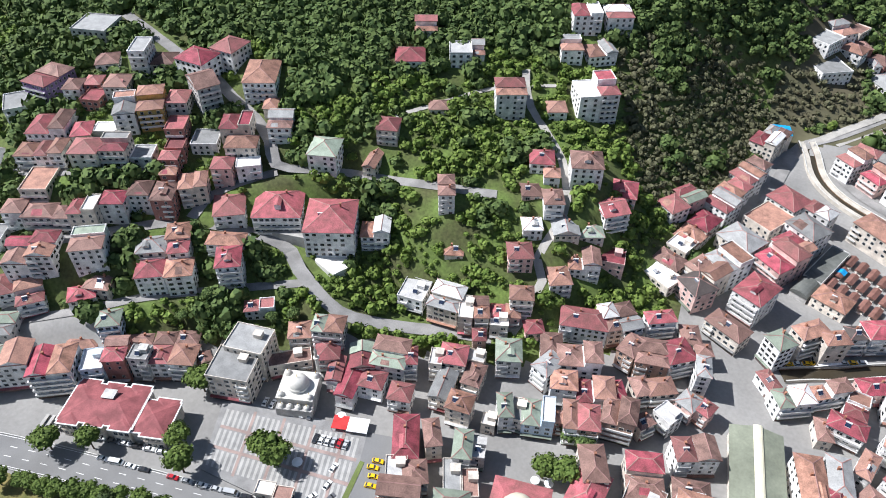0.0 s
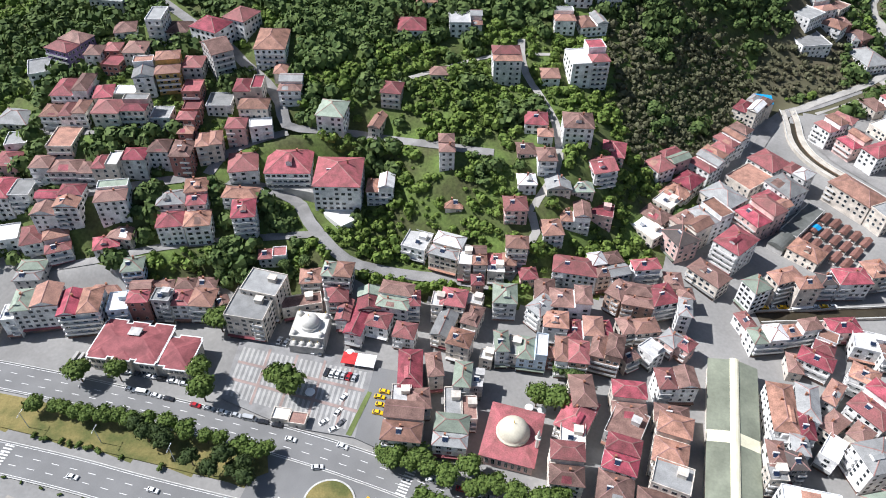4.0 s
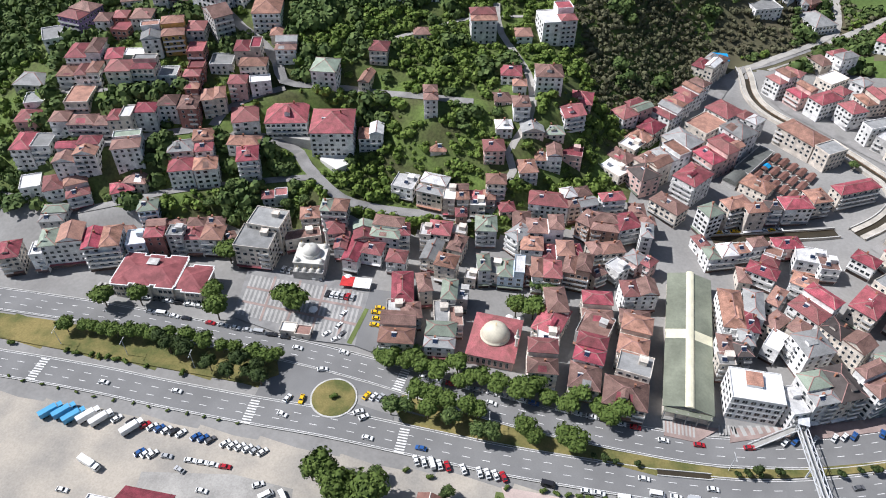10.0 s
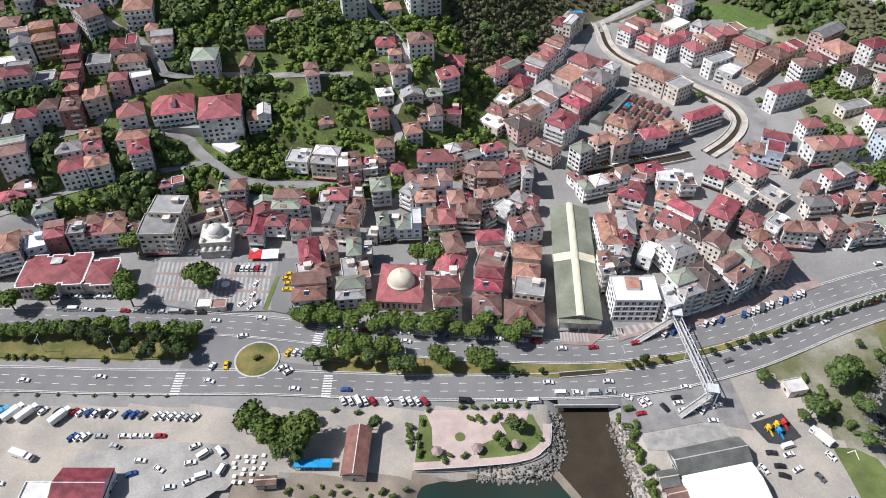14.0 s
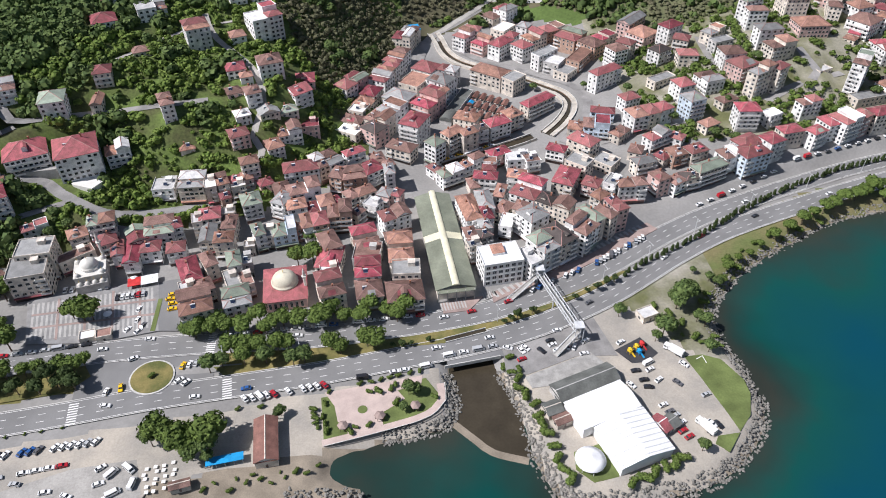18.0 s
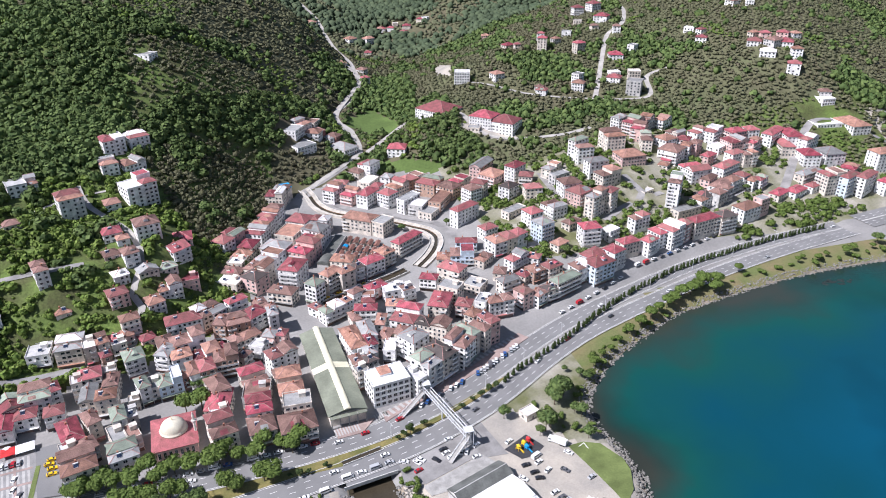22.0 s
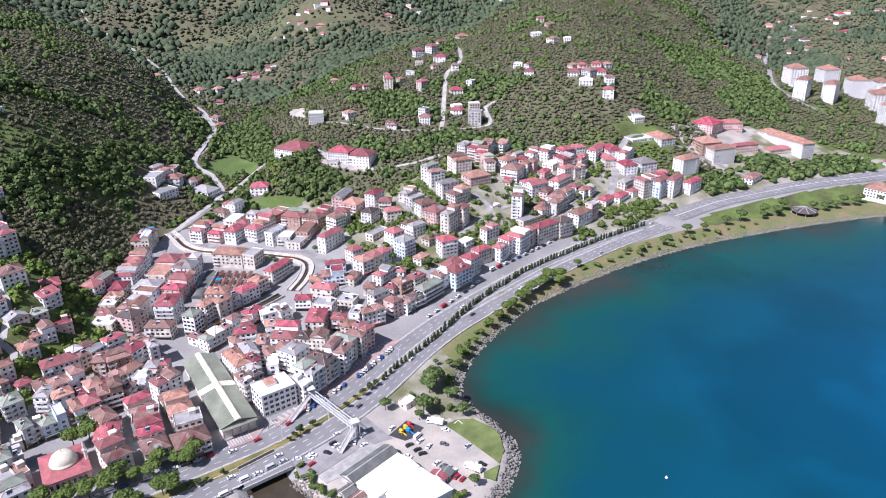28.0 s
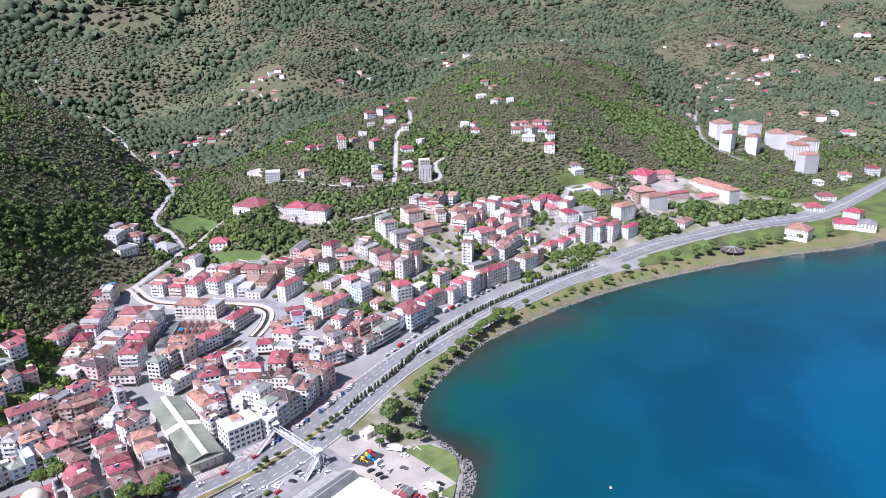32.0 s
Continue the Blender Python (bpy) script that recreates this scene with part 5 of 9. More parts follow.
h(54.7, 102.6, 14, 10.1, 9.1, 4, "ho", "W")
h(67.1, 103.8, 16, 14.1, 10.4, 3, "hr", "W")
h(74.8, 106.8, 26, 6.3, 9.7, 3, "hr", "P")
h(84.6, 128.4, 8, 12.9, 12.9, 4, "hb", "O")
h(76.4, 128.8, -19, 7.4, 11.4, 4, "hb", "O")
h(94.0, 132.6, 35, 11.6, 11.3, 4, "hr", "W")
h(83.2, 112.6, 32, 6.6, 8.7, 3, "hb", "C")
h(90.4, 115.3, 28, 10.8, 7.7, 3, "ho", "C")
h(104.5, 126.2, 7, 5.2, 10.4, 5, "hg", "W")
h(101.9, 112.4, -27, 7.4, 7.7, 3, "hg", "P")
h(95.0, 104.0, -33, 8.2, 7.6, 3, "fw", "W")
h(108.3, 111.3, -26, 5.2, 6.8, 3, "hr", "P")
h(36.7, 83.7, 21, 5.4, 10.6, 4, "hn", "W")
h(41.6, 85.4, 7, 5.2, 10.1, 3, "fg", "C")
h(49.1, 86.7, 12, 11.9, 11.4, 3, "hn", "B")
h(56.3, 87.7, 13, 5.2, 5.2, 3, "ho", "R")
h(60.8, 88.7, 14, 5.2, 12.5, 4, "ho", "W")
h(67.3, 89.6, 13, 8.2, 11.3, 4, "hr", "O")
h(77.8, 95.6, 3, 12.2, 11.5, 4, "hb", "O")
h(86.9, 97.4, 47, 6.4, 5.5, 3, "hb", "C")
h(32.2, 78.9, 6, 5.2, 5.2, 2, "fw", "C")
h(98.1, 145.0, 16, 7.5, 10.1, 3, "hb", "C")
h(104.1, 138.9, 21, 6.5, 6.0, 3, "hb", "C")
h(14.2, 33.7, 15, 14.2, 15.9, 4, "ho", "C")
h(8.2, 46.3, 21, 7.5, 9.2, 3, "fw", "C")
h(6.4, 59.3, 21, 9.1, 18.1, 3, "hr", "C")
h(15.1, 47.0, 26, 8.2, 9.0, 3, "hb", "C")
h(15.4, 62.5, 28, 5.8, 11.3, 4, "hb", "C")
h(27.5, 62.1, 14, 6.4, 11.8, 4, "hn", "W")
h(32.7, 64.5, 12, 5.2, 9.0, 3, "fw", "G")
h(31.4, 38.4, 14, 12.3, 13.4, 3, "hg", "W")
h(27.7, 50.3, 21, 6.2, 13.3, 3, "fg", "C")
h(34.5, 50.1, 21, 5.5, 10.6, 3, "fb", "C")
h(73.0, 71.5, 21, 8.8, 14.4, 4, "hb", "C")
h(73.4, 62.1, -10, 11.4, 16.7, 3, "hr", "C")
h(73.9, 52.4, 12, 9.1, 10.5, 3, "fw", "C")
h(74.7, 37.7, 14, 11.5, 15.2, 4, "hb", "C")
h(90.7, 74.5, 14, 12.5, 15.5, 3, "hb", "C")
h(91.8, 64.3, -9, 13.0, 14.2, 3, "fb", "G")
h(92.1, 49.1, 1, 11.8, 14.4, 4, "hr", "W")
h(92.4, 36.6, 6, 12.0, 12.4, 3, "hb", "C")
h(106.0, 90.0, 21, 15.1, 9.6, 4, "hr", "W")
h(106.8, 74.8, 10, 12.4, 7.5, 3, "hb", "C")
h(108.1, 60.8, 1, 11.8, 19.4, 4, "ho", "C")
h(110.1, 46.6, -2, 13.2, 10.4, 4, "fg", "C")
h(108.8, 34.5, 4, 16.7, 13.6, 3, "hb", "C")
h(130.8, 135.2, -55, 10.1, 5.5, 2, "hr", "W")
h(138.8, 127.8, 27, 14.0, 8.3, 3, "hn", "W")
h(151.0, 135.1, 31, 16.8, 5.8, 3, "ho", "W")
h(168.5, 144.0, 24, 12.8, 7.7, 3, "hr", "P")
h(161.6, 131.8, -11, 7.6, 12.5, 3, "hr", "W")
h(178.9, 138.3, 3, 13.8, 10.3, 3, "fw", "W")
h(186.3, 135.4, 12, 8.6, 9.2, 3, "fb", "W")
h(150.6, 118.8, 8, 5.4, 9.9, 2, "hb", "C")
h(158.0, 121.5, -14, 13.1, 7.6, 3, "hr", "W")
h(174.7, 117.3, -15, 9.9, 8.2, 4, "ho", "W")
h(145.2, 90.4, 10, 9.3, 22.0, 4, "ho", "W")
h(153.9, 96.1, 4, 7.8, 16.8, 4, "hg", "W")
h(153.4, 85.1, 8, 5.2, 11.4, 4, "hr", "W")
h(145.3, 78.7, 21, 7.7, 5.2, 3, "fg", "W")
h(143.4, 68.8, 11, 5.6, 10.3, 4, "hb", "W")
h(150.0, 68.5, 21, 6.4, 7.3, 4, "hk", "G")
h(143.9, 61.1, 16, 6.6, 6.2, 4, "fg", "C")
h(151.3, 75.7, 10, 5.7, 8.3, 4, "hg", "W")
h(164.1, 106.8, 69, 12.1, 5.2, 3, "ho", "W")

# the shop row by the footbridge
h(177.2, 55.9, 31, 9.9, 13.8, 5, "hg", "W")
h(186.0, 61.9, 32, 11.3, 15.8, 5, "hk", "C")
h(199.5, 67.9, 43, 12.5, 12.7, 5, "hb", "W")
h(205.8, 76.3, -60, 14.5, 7.0, 5, "hn", "C")
h(213.8, 77.2, -50, 11.3, 6.6, 5, "hb", "C")
h(221.2, 83.2, -70, 12.7, 6.8, 5, "hr", "P")
h(189.9, 87.0, -38, 18.9, 8.9, 5, "hk", "C")
h(176.3, 78.7, -58, 12.1, 12.4, 5, "hg", "W")
h(178.7, 103.7, -35, 14.3, 17.4, 4, "hr", "W")
h(201.8, 113.3, -29, 11.5, 17.6, 4, "hr", "C")
h(163.9, 92.2, 55, 10.7, 6.6, 3, "hb", "C")
h(163.7, 80.6, -21, 6.6, 11.1, 3, "fw", "W")
h(172.2, 88.7, -30, 6.6, 8.4, 4, "hb", "C")
h(215.5, 109.8, -32, 9.1, 9.3, 3, "hr", "P")
h(226.2, 106.9, -38, 6.8, 10.7, 4, "fg", "W")
h(217.1, 98.4, -51, 6.6, 8.8, 3, "ho", "C")
h(230.1, 133.0, -44, 12.4, 11.5, 2, "fg", "C")
h(169.4, 49.9, 28, 6.6, 12.5, 4, "fw", "W")

# scattered over the far hills
h(475, 1016, -30, 10.7, 8.5, 2, "hr", "W")
h(488, 993, -20, 14.1, 10.8, 2, "hr", "C")
h(495, 974, 15, 12.2, 11.1, 2, "ho", "W")
h(514, 966, -20, 15.7, 12.9, 2, "ho", "P")
h(479, 980, -20, 8.7, 6.9, 1, "fg", "P")
h(512, 950, 30, 12.0, 11.0, 2, "hr", "W")
h(450, 1018, -20, 14.3, 13.2, 2, "fg", "P")
h(458, 993, 15, 8.8, 6.7, 2, "hb", "C")
h(466, 978, 15, 7.0, 5.6, 1, "hr", "W")
h(505, 997, 30, 12.4, 11.4, 2, "hr", "W")
h(521, 994, -5, 14.2, 13.1, 3, "fw", "W")
h(532, 988, -30, 12.4, 10.3, 2, "hr", "W")
h(534, 974, -45, 8.8, 7.1, 2, "ho", "W")
h(493, 1009, 30, 12.5, 10.5, 1, "fg", "W")
h(333, 891, -30, 11.2, 9.4, 2, "hr", "G")
h(356, 901, -5, 8.1, 6.2, 2, "fw", "C")
h(371, 886, -20, 12.8, 10.3, 2, "hr", "C")
h(362, 868, -45, 9.4, 8.3, 2, "hr", "W")
h(396, 899, -30, 9.7, 8.7, 2, "hr", "C")
h(405, 897, -45, 9.7, 7.5, 2, "fg", "W")
h(443, 719, -20, 11.3, 8.6, 2, "ho", "P")
h(434, 661, -20, 7.0, 6.3, 1, "fg", "W")
h(411, 550, 15, 13.1, 10.7, 2, "hr", "C")
h(415, 532, -5, 7.0, 6.2, 2, "hr", "C")
h(436, 510, -30, 10.4, 8.4, 5, "hr", "C")
h(451, 549, -30, 8.5, 6.9, 3, "hr", "W")
h(460, 527, 15, 9.5, 7.8, 2, "ho", "G")
h(483, 547, -30, 11.0, 8.5, 2, "fg", "W")
h(469, 486, 15, 11.5, 8.9, 4, "hr", "C")
h(534, 625, -5, 13.4, 11.9, 4, "hr", "W")
h(559, 631, 15, 15.0, 13.0, 4, "hr", "W")
h(514, 583, -30, 10.3, 8.3, 2, "fg", "C")
h(540, 571, -45, 16.7, 14.1, 3, "hr", "W")
h(516, 543, -5, 8.7, 6.9, 2, "hb", "C")
h(531, 517, -20, 8.5, 7.8, 3, "hb", "W")
h(593, 668, -5, 12.8, 10.3, 2, "hb", "C")
h(497, 454, -20, 14.7, 13.5, 2, "hr", "W")
h(518, 456, 30, 9.1, 7.9, 3, "fg", "W")
h(629, 668, -5, 17.0, 15.0, 2, "ho", "C")
h(394, 416, 15, 8.2, 6.8, 2, "hb", "G")
h(436, 418, 30, 9.5, 8.8, 4, "fg", "W")
h(478, 420, -5, 10.8, 9.1, 2, "fw", "W")
h(491, 403, -20, 11.8, 10.1, 4, "fw", "C")
h(331, 475, -20, 16.1, 13.1, 5, "fw", "W")
h(364, 459, 15, 11.7, 11.0, 3, "ho", "W")
h(697, 990, -45, 13.0, 10.1, 3, "fg", "C")
h(699, 978, -5, 9.2, 8.5, 2, "ho", "W")
h(708, 973, -45, 12.9, 11.6, 2, "fg", "W")
h(630, 935, -20, 14.0, 11.1, 2, "hr", "C")
h(829, 1072, -30, 16.2, 12.6, 2, "ho", "C")
h(879, 1048, 30, 16.3, 14.0, 2, "fw", "W")
h(982, 1127, -5, 11.0, 9.6, 2, "ho", "C")
h(730, 1063, 30, 15.7, 14.6, 2, "hb", "W")
h(1063, 1248, 15, 17.0, 14.8, 2, "hb", "P")
h(871, 928, 15, 13.3, 12.0, 3, "hr", "W")
h(874, 948, -45, 9.6, 8.9, 2, "hr", "W")
h(907, 923, -20, 13.4, 10.3, 3, "hb", "W")
h(1107, 1245, -5, 9.6, 8.0, 2, "ho", "P")
h(727, 610, -20, 10.1, 7.8, 3, "hr", "C")
h(715, 569, -5, 12.6, 10.7, 2, "hb", "P")
h(678, 550, -20, 13.5, 10.3, 2, "fw", "W")
h(668, 498, 15, 12.9, 12.1, 2, "hb", "W")
h(680, 484, -30, 9.0, 7.0, 2, "fw", "W")
h(587, 458, -45, 10.7, 8.7, 2, "fw", "W")
h(592, 444, 15, 8.2, 7.4, 2, "hr", "W")
h(627, 404, 15, 9.3, 7.2, 2, "ho", "C")
h(635, 396, -20, 10.5, 8.0, 2, "hr", "P")
h(652, 390, -45, 11.7, 9.3, 2, "hr", "P")
h(665, 387, -5, 9.4, 8.3, 2, "ho", "W")
h(629, 375, 15, 13.6, 12.4, 3, "hb", "G")
h(636, 348, -30, 10.1, 9.1, 4, "ho", "W")
h(634, 300, -20, 10.8, 8.6, 2, "hb", "G")
h(1150, 633, 15, 13.0, 10.1, 2, "hr", "W")
h(1279, 1047, 15, 14.1, 11.1, 2, "fw", "W")
h(1453, 783, -45, 16.0, 14.5, 2, "ho", "P")
h(1431, 779, 30, 11.3, 9.4, 1, "fg", "W")
h(1254, 653, 15, 17.0, 14.0, 2, "hr", "P")
h(1220, 620, -20, 15.4, 11.6, 2, "fg", "P")
h(1207, 602, 15, 9.5, 8.6, 1, "fg", "W")
h(1514, 777, -45, 14.0, 13.3, 2, "ho", "G")
h(1516, 745, 30, 17.0, 15.3, 2, "fg", "W")
h(1532, 745, 30, 16.4, 13.8, 2, "fw", "W")
h(1508, 717, 15, 17.0, 13.8, 2, "fg", "W")
h(1475, 736, -20, 17.0, 13.6, 2, "hb", "W")
h(1477, 774, -5, 9.2, 7.3, 2, "hr", "C")
h(1359, 666, -20, 14.7, 13.7, 2, "hb", "W")
h(1371, 635, -30, 16.7, 13.5, 2, "hb", "W")
h(1322, 592, -20, 14.0, 13.0, 2, "hb", "C")
h(1295, 608, 15, 17.0, 14.1, 2, "hb", "W")
h(1450, 720, -20, 13.4, 10.2, 2, "fg", "G")
h(1532, 680, -20, 16.0, 13.9, 2, "hr", "W")
h(1547, 671, 15, 16.1, 13.6, 2, "ho", "W")
h(1510, 685, -20, 13.6, 12.3, 2, "hr", "W")
h(1502, 661, 15, 13.5, 10.5, 2, "hr", "W")
h(1503, 635, -20, 13.4, 11.8, 2, "hb", "G")
h(1467, 620, -30, 17.0, 12.8, 2, "hr", "C")
h(1590, 634, -45, 17.0, 12.9, 2, "hr", "W")
h(1612, 754, 30, 14.5, 13.5, 2, "ho", "C")
h(1597, 719, -30, 16.7, 14.9, 3, "ho", "C")
h(1611, 710, 30, 12.0, 11.1, 4, "ho", "C")
h(1667, 677, -5, 17.0, 12.8, 2, "fw", "W")
h(1701, 678, -45, 12.4, 9.6, 2, "fw", "W")
h(1260, 467, 15, 12.9, 10.7, 2, "hr", "P")
h(1261, 405, -20, 12.6, 10.5, 2, "ho", "P")
h(1580, 833, -20, 17.0, 13.3, 2, "hr", "G")
h(1592, 811, -30, 17.0, 15.7, 2, "hr", "G")
h(1558, 844, -45, 9.7, 7.5, 2, "hr", "C")
h(1492, 919, 30, 9.7, 7.7, 2, "hb", "W")
h(1246, 607, 30, 9.7, 8.3, 1, "fw", "W")
h(206, 1414, -5, 7.0, 6.2, 2, "fw", "G")
h(252, 1159, -30, 13.4, 11.0, 2, "hr", "W")
h(222, 886, -20, 17.0, 13.1, 2, "ho", "G")
h(274, 843, 30, 15.2, 14.2, 3, "ho", "W")
h(302, 849, 30, 15.3, 11.6, 3, "ho", "W")
h(330, 892, -20, 11.2, 9.7, 2, "ho", "W")
h(346, 889, -20, 9.6, 8.7, 2, "hr", "W")
h(226, 627, 15, 11.1, 10.3, 2, "ho", "C")
h(250, 619, -45, 11.1, 9.0, 3, "hb", "G")
h(246, 578, 15, 9.4, 7.4, 3, "hr", "W")
h(289, 784, -20, 10.2, 9.1, 2, "hr", "C")
h(2124, 900, -10, 15.0, 12.1, 4, "hb", "W")
h(2142, 865, 25, 17.4, 15.6, 2, "hb", "W")
h(1255, 370, 40, 16.7, 14.8, 3, "hb", "W")
h(1618, 467, -10, 15.1, 11.7, 2, "hg", "W")


# ---- trees and undergrowth ----
M_BARK = mat("bark", (0.13, 0.1, 0.075), 0.95, 1.0, 0.3, 6.0, 0.2)
M_PINE = leafy("pine_needles", (0.03, 0.048, 0.017), (0.06, 0.085, 0.026))
M_LEAF = leafy("broad_leaves", (0.068, 0.108, 0.024), (0.135, 0.185, 0.045))
M_HAZEL = leafy("hazel_leaves", (0.094, 0.102, 0.053), (0.126, 0.128, 0.07), dry=(0.112, 0.1, 0.064))
M_SCRUB = leafy("scrub_leaves", (0.09, 0.145, 0.028), (0.18, 0.24, 0.055))
M_WOOD = leafy("wood_leaves", (0.05, 0.084, 0.026), (0.128, 0.175, 0.055))
# far foliage: distance haze put into the colour, paler and greyer than near leaves
M_HAZED_WOOD = leafy("hazed_wood_leaves", (0.058, 0.082, 0.046), (0.088, 0.115, 0.062))
M_HAZED_HAZEL = leafy("hazed_hazel_leaves", (0.1, 0.114, 0.06), (0.122, 0.134, 0.072), dry=(0.112, 0.104, 0.066))
veg = np.random.RandomState(11)


def ico(level):
    bm = bmesh.new()
    bmesh.ops.create_icosphere(bm, subdivisions=level, radius=1.0)
    v = np.array([p.co[:] for p in bm.verts])
    f = np.array([[p.index for p in q.verts] for q in bm.faces])
    bm.free()
    return v, f


def clump(level, leaves, leaf, flat=0.8):
    """An uneven ball of foliage with leaf sprays standing out of it: vertices and triangles."""
    v, f = ico(level)
    v = v * (1 + veg.uniform(-0.42, 0.3, (len(v), 1))) * (1, 1, flat)
    vs, fs, n = [v * (0.78 if leaves else 0.95)], [f], len(v)
    if leaves:
        d = veg.normal(size=(leaves, 3))
        d[:, 2] = np.abs(d[:, 2]) * 0.9 - 0.15
        d /= np.linalg.norm(d, axis=1)[:, None]
        at = d * (1, 1, flat) * veg.uniform(0.78, 1.12, (leaves, 1))
        a = np.cross(d, veg.normal(size=(leaves, 3)))
        a /= np.linalg.norm(a, axis=1)[:, None]
        b = np.cross(d, a) + d * veg.uniform(-0.7, 0.7, (leaves, 1))
        s = leaf * veg.uniform(0.6, 1.3, (leaves, 1))
        q = np.stack([at - a * s, at + b * s * 0.8, at + a * s, at - b * s * 0.8], 1).reshape(-1, 3)
        i = n + 4 * np.arange(leaves)
        vs.append(q)
        fs += [np.c_[i, i + 1, i + 2], np.c_[i, i + 2, i + 3]]
    return np.concatenate(vs), np.concatenate(fs)


def domed(template):
    """A clump without its underside, for what grows on the ground far off."""
    v, f = template
    return v, f[v[f][:, :, 2].mean(1) > -0.12]


def tri_mesh(name, v, f, materials):
    """A mesh of triangles, quickly."""
    me = bpy.data.meshes.new(name)
    me.vertices.add(len(v))
    me.vertices.foreach_set("co", np.ascontiguousarray(v, np.float32).ravel())
    me.loops.add(3 * len(f))
    me.loops.foreach_set("vertex_index", np.ascontiguousarray(f, np.int32).ravel())
    me.polygons.add(len(f))
    me.polygons.foreach_set("loop_start", np.arange(0, 3 * len(f), 3, dtype=np.int32))
    me.polygons.foreach_set("loop_total", np.full(len(f), 3, np.int32))
    for m in materials:
        me.materials.append(m)
    me.update(calc_edges=True)
    me.validate()
    return me


def scatter(name, places, sizes, templates, material, label, category):
    """Many clumps joined into one piece of undergrowth."""
    vs, fs, n = [], [], 0
    pick = veg.randint(0, len(templates), len(places))
    turn = veg.uniform(0, 6.283, len(places))
    tall = veg.uniform(0.8, 1.25, len(places))
    for k, (tv, tf) in enumerate(templates):
        i = np.where(pick == k)[0]
        if not len(i):
            continue
        c, s = np.cos(turn[i])[:, None], np.sin(turn[i])[:, None]
        r = sizes[i][:, None]
        x = (tv[:, 0] * c - tv[:, 1] * s) * r + places[i, 0:1]
        y = (tv[:, 0] * s + tv[:, 1] * c) * r + places[i, 1:2]
        z = tv[:, 2] * r * tall[i][:, None] + places[i, 2:3] + r * 0.55
        vs.append(np.stack([x, y, z], -1).reshape(-1, 3))
        fs.append((tf[None] + (n + np.arange(len(i))[:, None, None] * len(tv))).reshape(-1, 3))
        n += len(i) * len(tv)
    ob = new(name, tri_mesh(name, np.concatenate(vs), np.concatenate(fs), [material]))
    return tagged(ob, label, category, kind="stuff")


def wave(xy, a, b, seed):
    return np.sin(xy[:, 0] / a + seed) * np.cos(xy[:, 1] / b - seed * 1.7) + 0.5 * np.sin((xy[:, 0] + xy[:, 1]) / (a * 0.6) + 2 * seed)


def patchy(xy, size, seed, octaves=3):
    """Uneven patches: smooth random values over a grid, at several sizes, from about -1 to 1."""
    out, amp = np.zeros(len(xy)), 1.0
    for k in range(octaves):
        table = np.random.RandomState(seed + k).uniform(-1, 1, (257, 257))
        p = xy / size + 61.7
        i = np.floor(p).astype(int)
        f = p - i
        f = f * f * (3 - 2 * f)
        i %= 256
        a = table[i[:, 0], i[:, 1]] * (1 - f[:, 0]) + table[i[:, 0] + 1, i[:, 1]] * f[:, 0]
        b = table[i[:, 0], i[:, 1] + 1] * (1 - f[:, 0]) + table[i[:, 0] + 1, i[:, 1] + 1] * f[:, 0]
        out += amp * (a * (1 - f[:, 1]) + b * f[:, 1])
        amp, size = amp * 0.55, size * 0.45
    return out


def hollow(xy, reach):
    """How far the ground lies below its surroundings."""
    z = base_height(xy)
    around = sum(base_height(xy + np.array(o) * reach) for o in ((1, 0), (-1, 0), (0, 1), (0, -1))) / 4
    return around - z


def spread(step, x0, x1, y0, y1):
    xx, yy = np.meshgrid(np.arange(x0, x1, step), np.arange(y0, y1, step))
    xy = np.c_[xx.ravel(), yy.ravel()].astype(float)
    return xy + veg.uniform(-0.45, 0.45, xy.shape) * step


def clear_of(xy, gap):
    """Keeps what stands clear of houses and roads."""
    ok = np.ones(len(xy), bool)
    for poly in FIELDS + YARDS:
        ok &= ~inside(xy, poly)
    hs = np.array(HOUSES + [(-55, 122, 12)])
    for x, y, w in hs:
        ok &= (np.abs(xy[:, 0] - x) > w * 0.55 + gap) | (np.abs(xy[:, 1] - y) > w * 0.55 + gap)
    for half, kind, line in ROAD_LINES.values():
        lo, hi = line[:, :2].min(0) - half - 5, line[:, :2].max(0) + half + 5
        i = np.where(((xy > lo) & (xy < hi)).all(1) & ok)[0]
        if len(i):
            ok[i] = near_line(xy[i], line)[0] > half + gap + 0.6
    return ok


SEEN_HILLS = [(-420, 25), (-205, 42), (-160, 50), (-120, 62), (-62, 80), (-15, 100), (30, 108), (60, 120), (88, 150), (104, 200), (112, 250), (120, 306), (160, 322), (215, 335), (262, 330), (300, 270),
              (345, 285), (420, 300), (520, 262), (600, 215), (640, 190), (690, 230), (760, 300), (830, 250), (870, 170), (1000, 160), (1150, 165), (1150, 620), (-420, 620)]
ORCHARD = [(40, 262), (62, 215), (90, 205), (112, 250), (118, 300), (135, 325), (175, 350), (170, 420), (120, 470), (20, 420), (25, 300)]
GULLY_WOOD = [(36, 339), (90, 388), (191, 503), (183, 446), (141, 372), (101, 348), (63, 327), (35, 319)]
DARKWOOD = [(-190, 235), (-150, 215), (-100, 205), (-60, 215), (-35, 245), (-20, 290), (30, 330), (20, 480), (-250, 480)]
HAZEL_EAST = [(265, 335), (300, 300), (420, 305), (520, 270), (600, 225), (640, 200), (720, 280), (800, 330), (1000, 330), (1000, 640), (260, 640)]


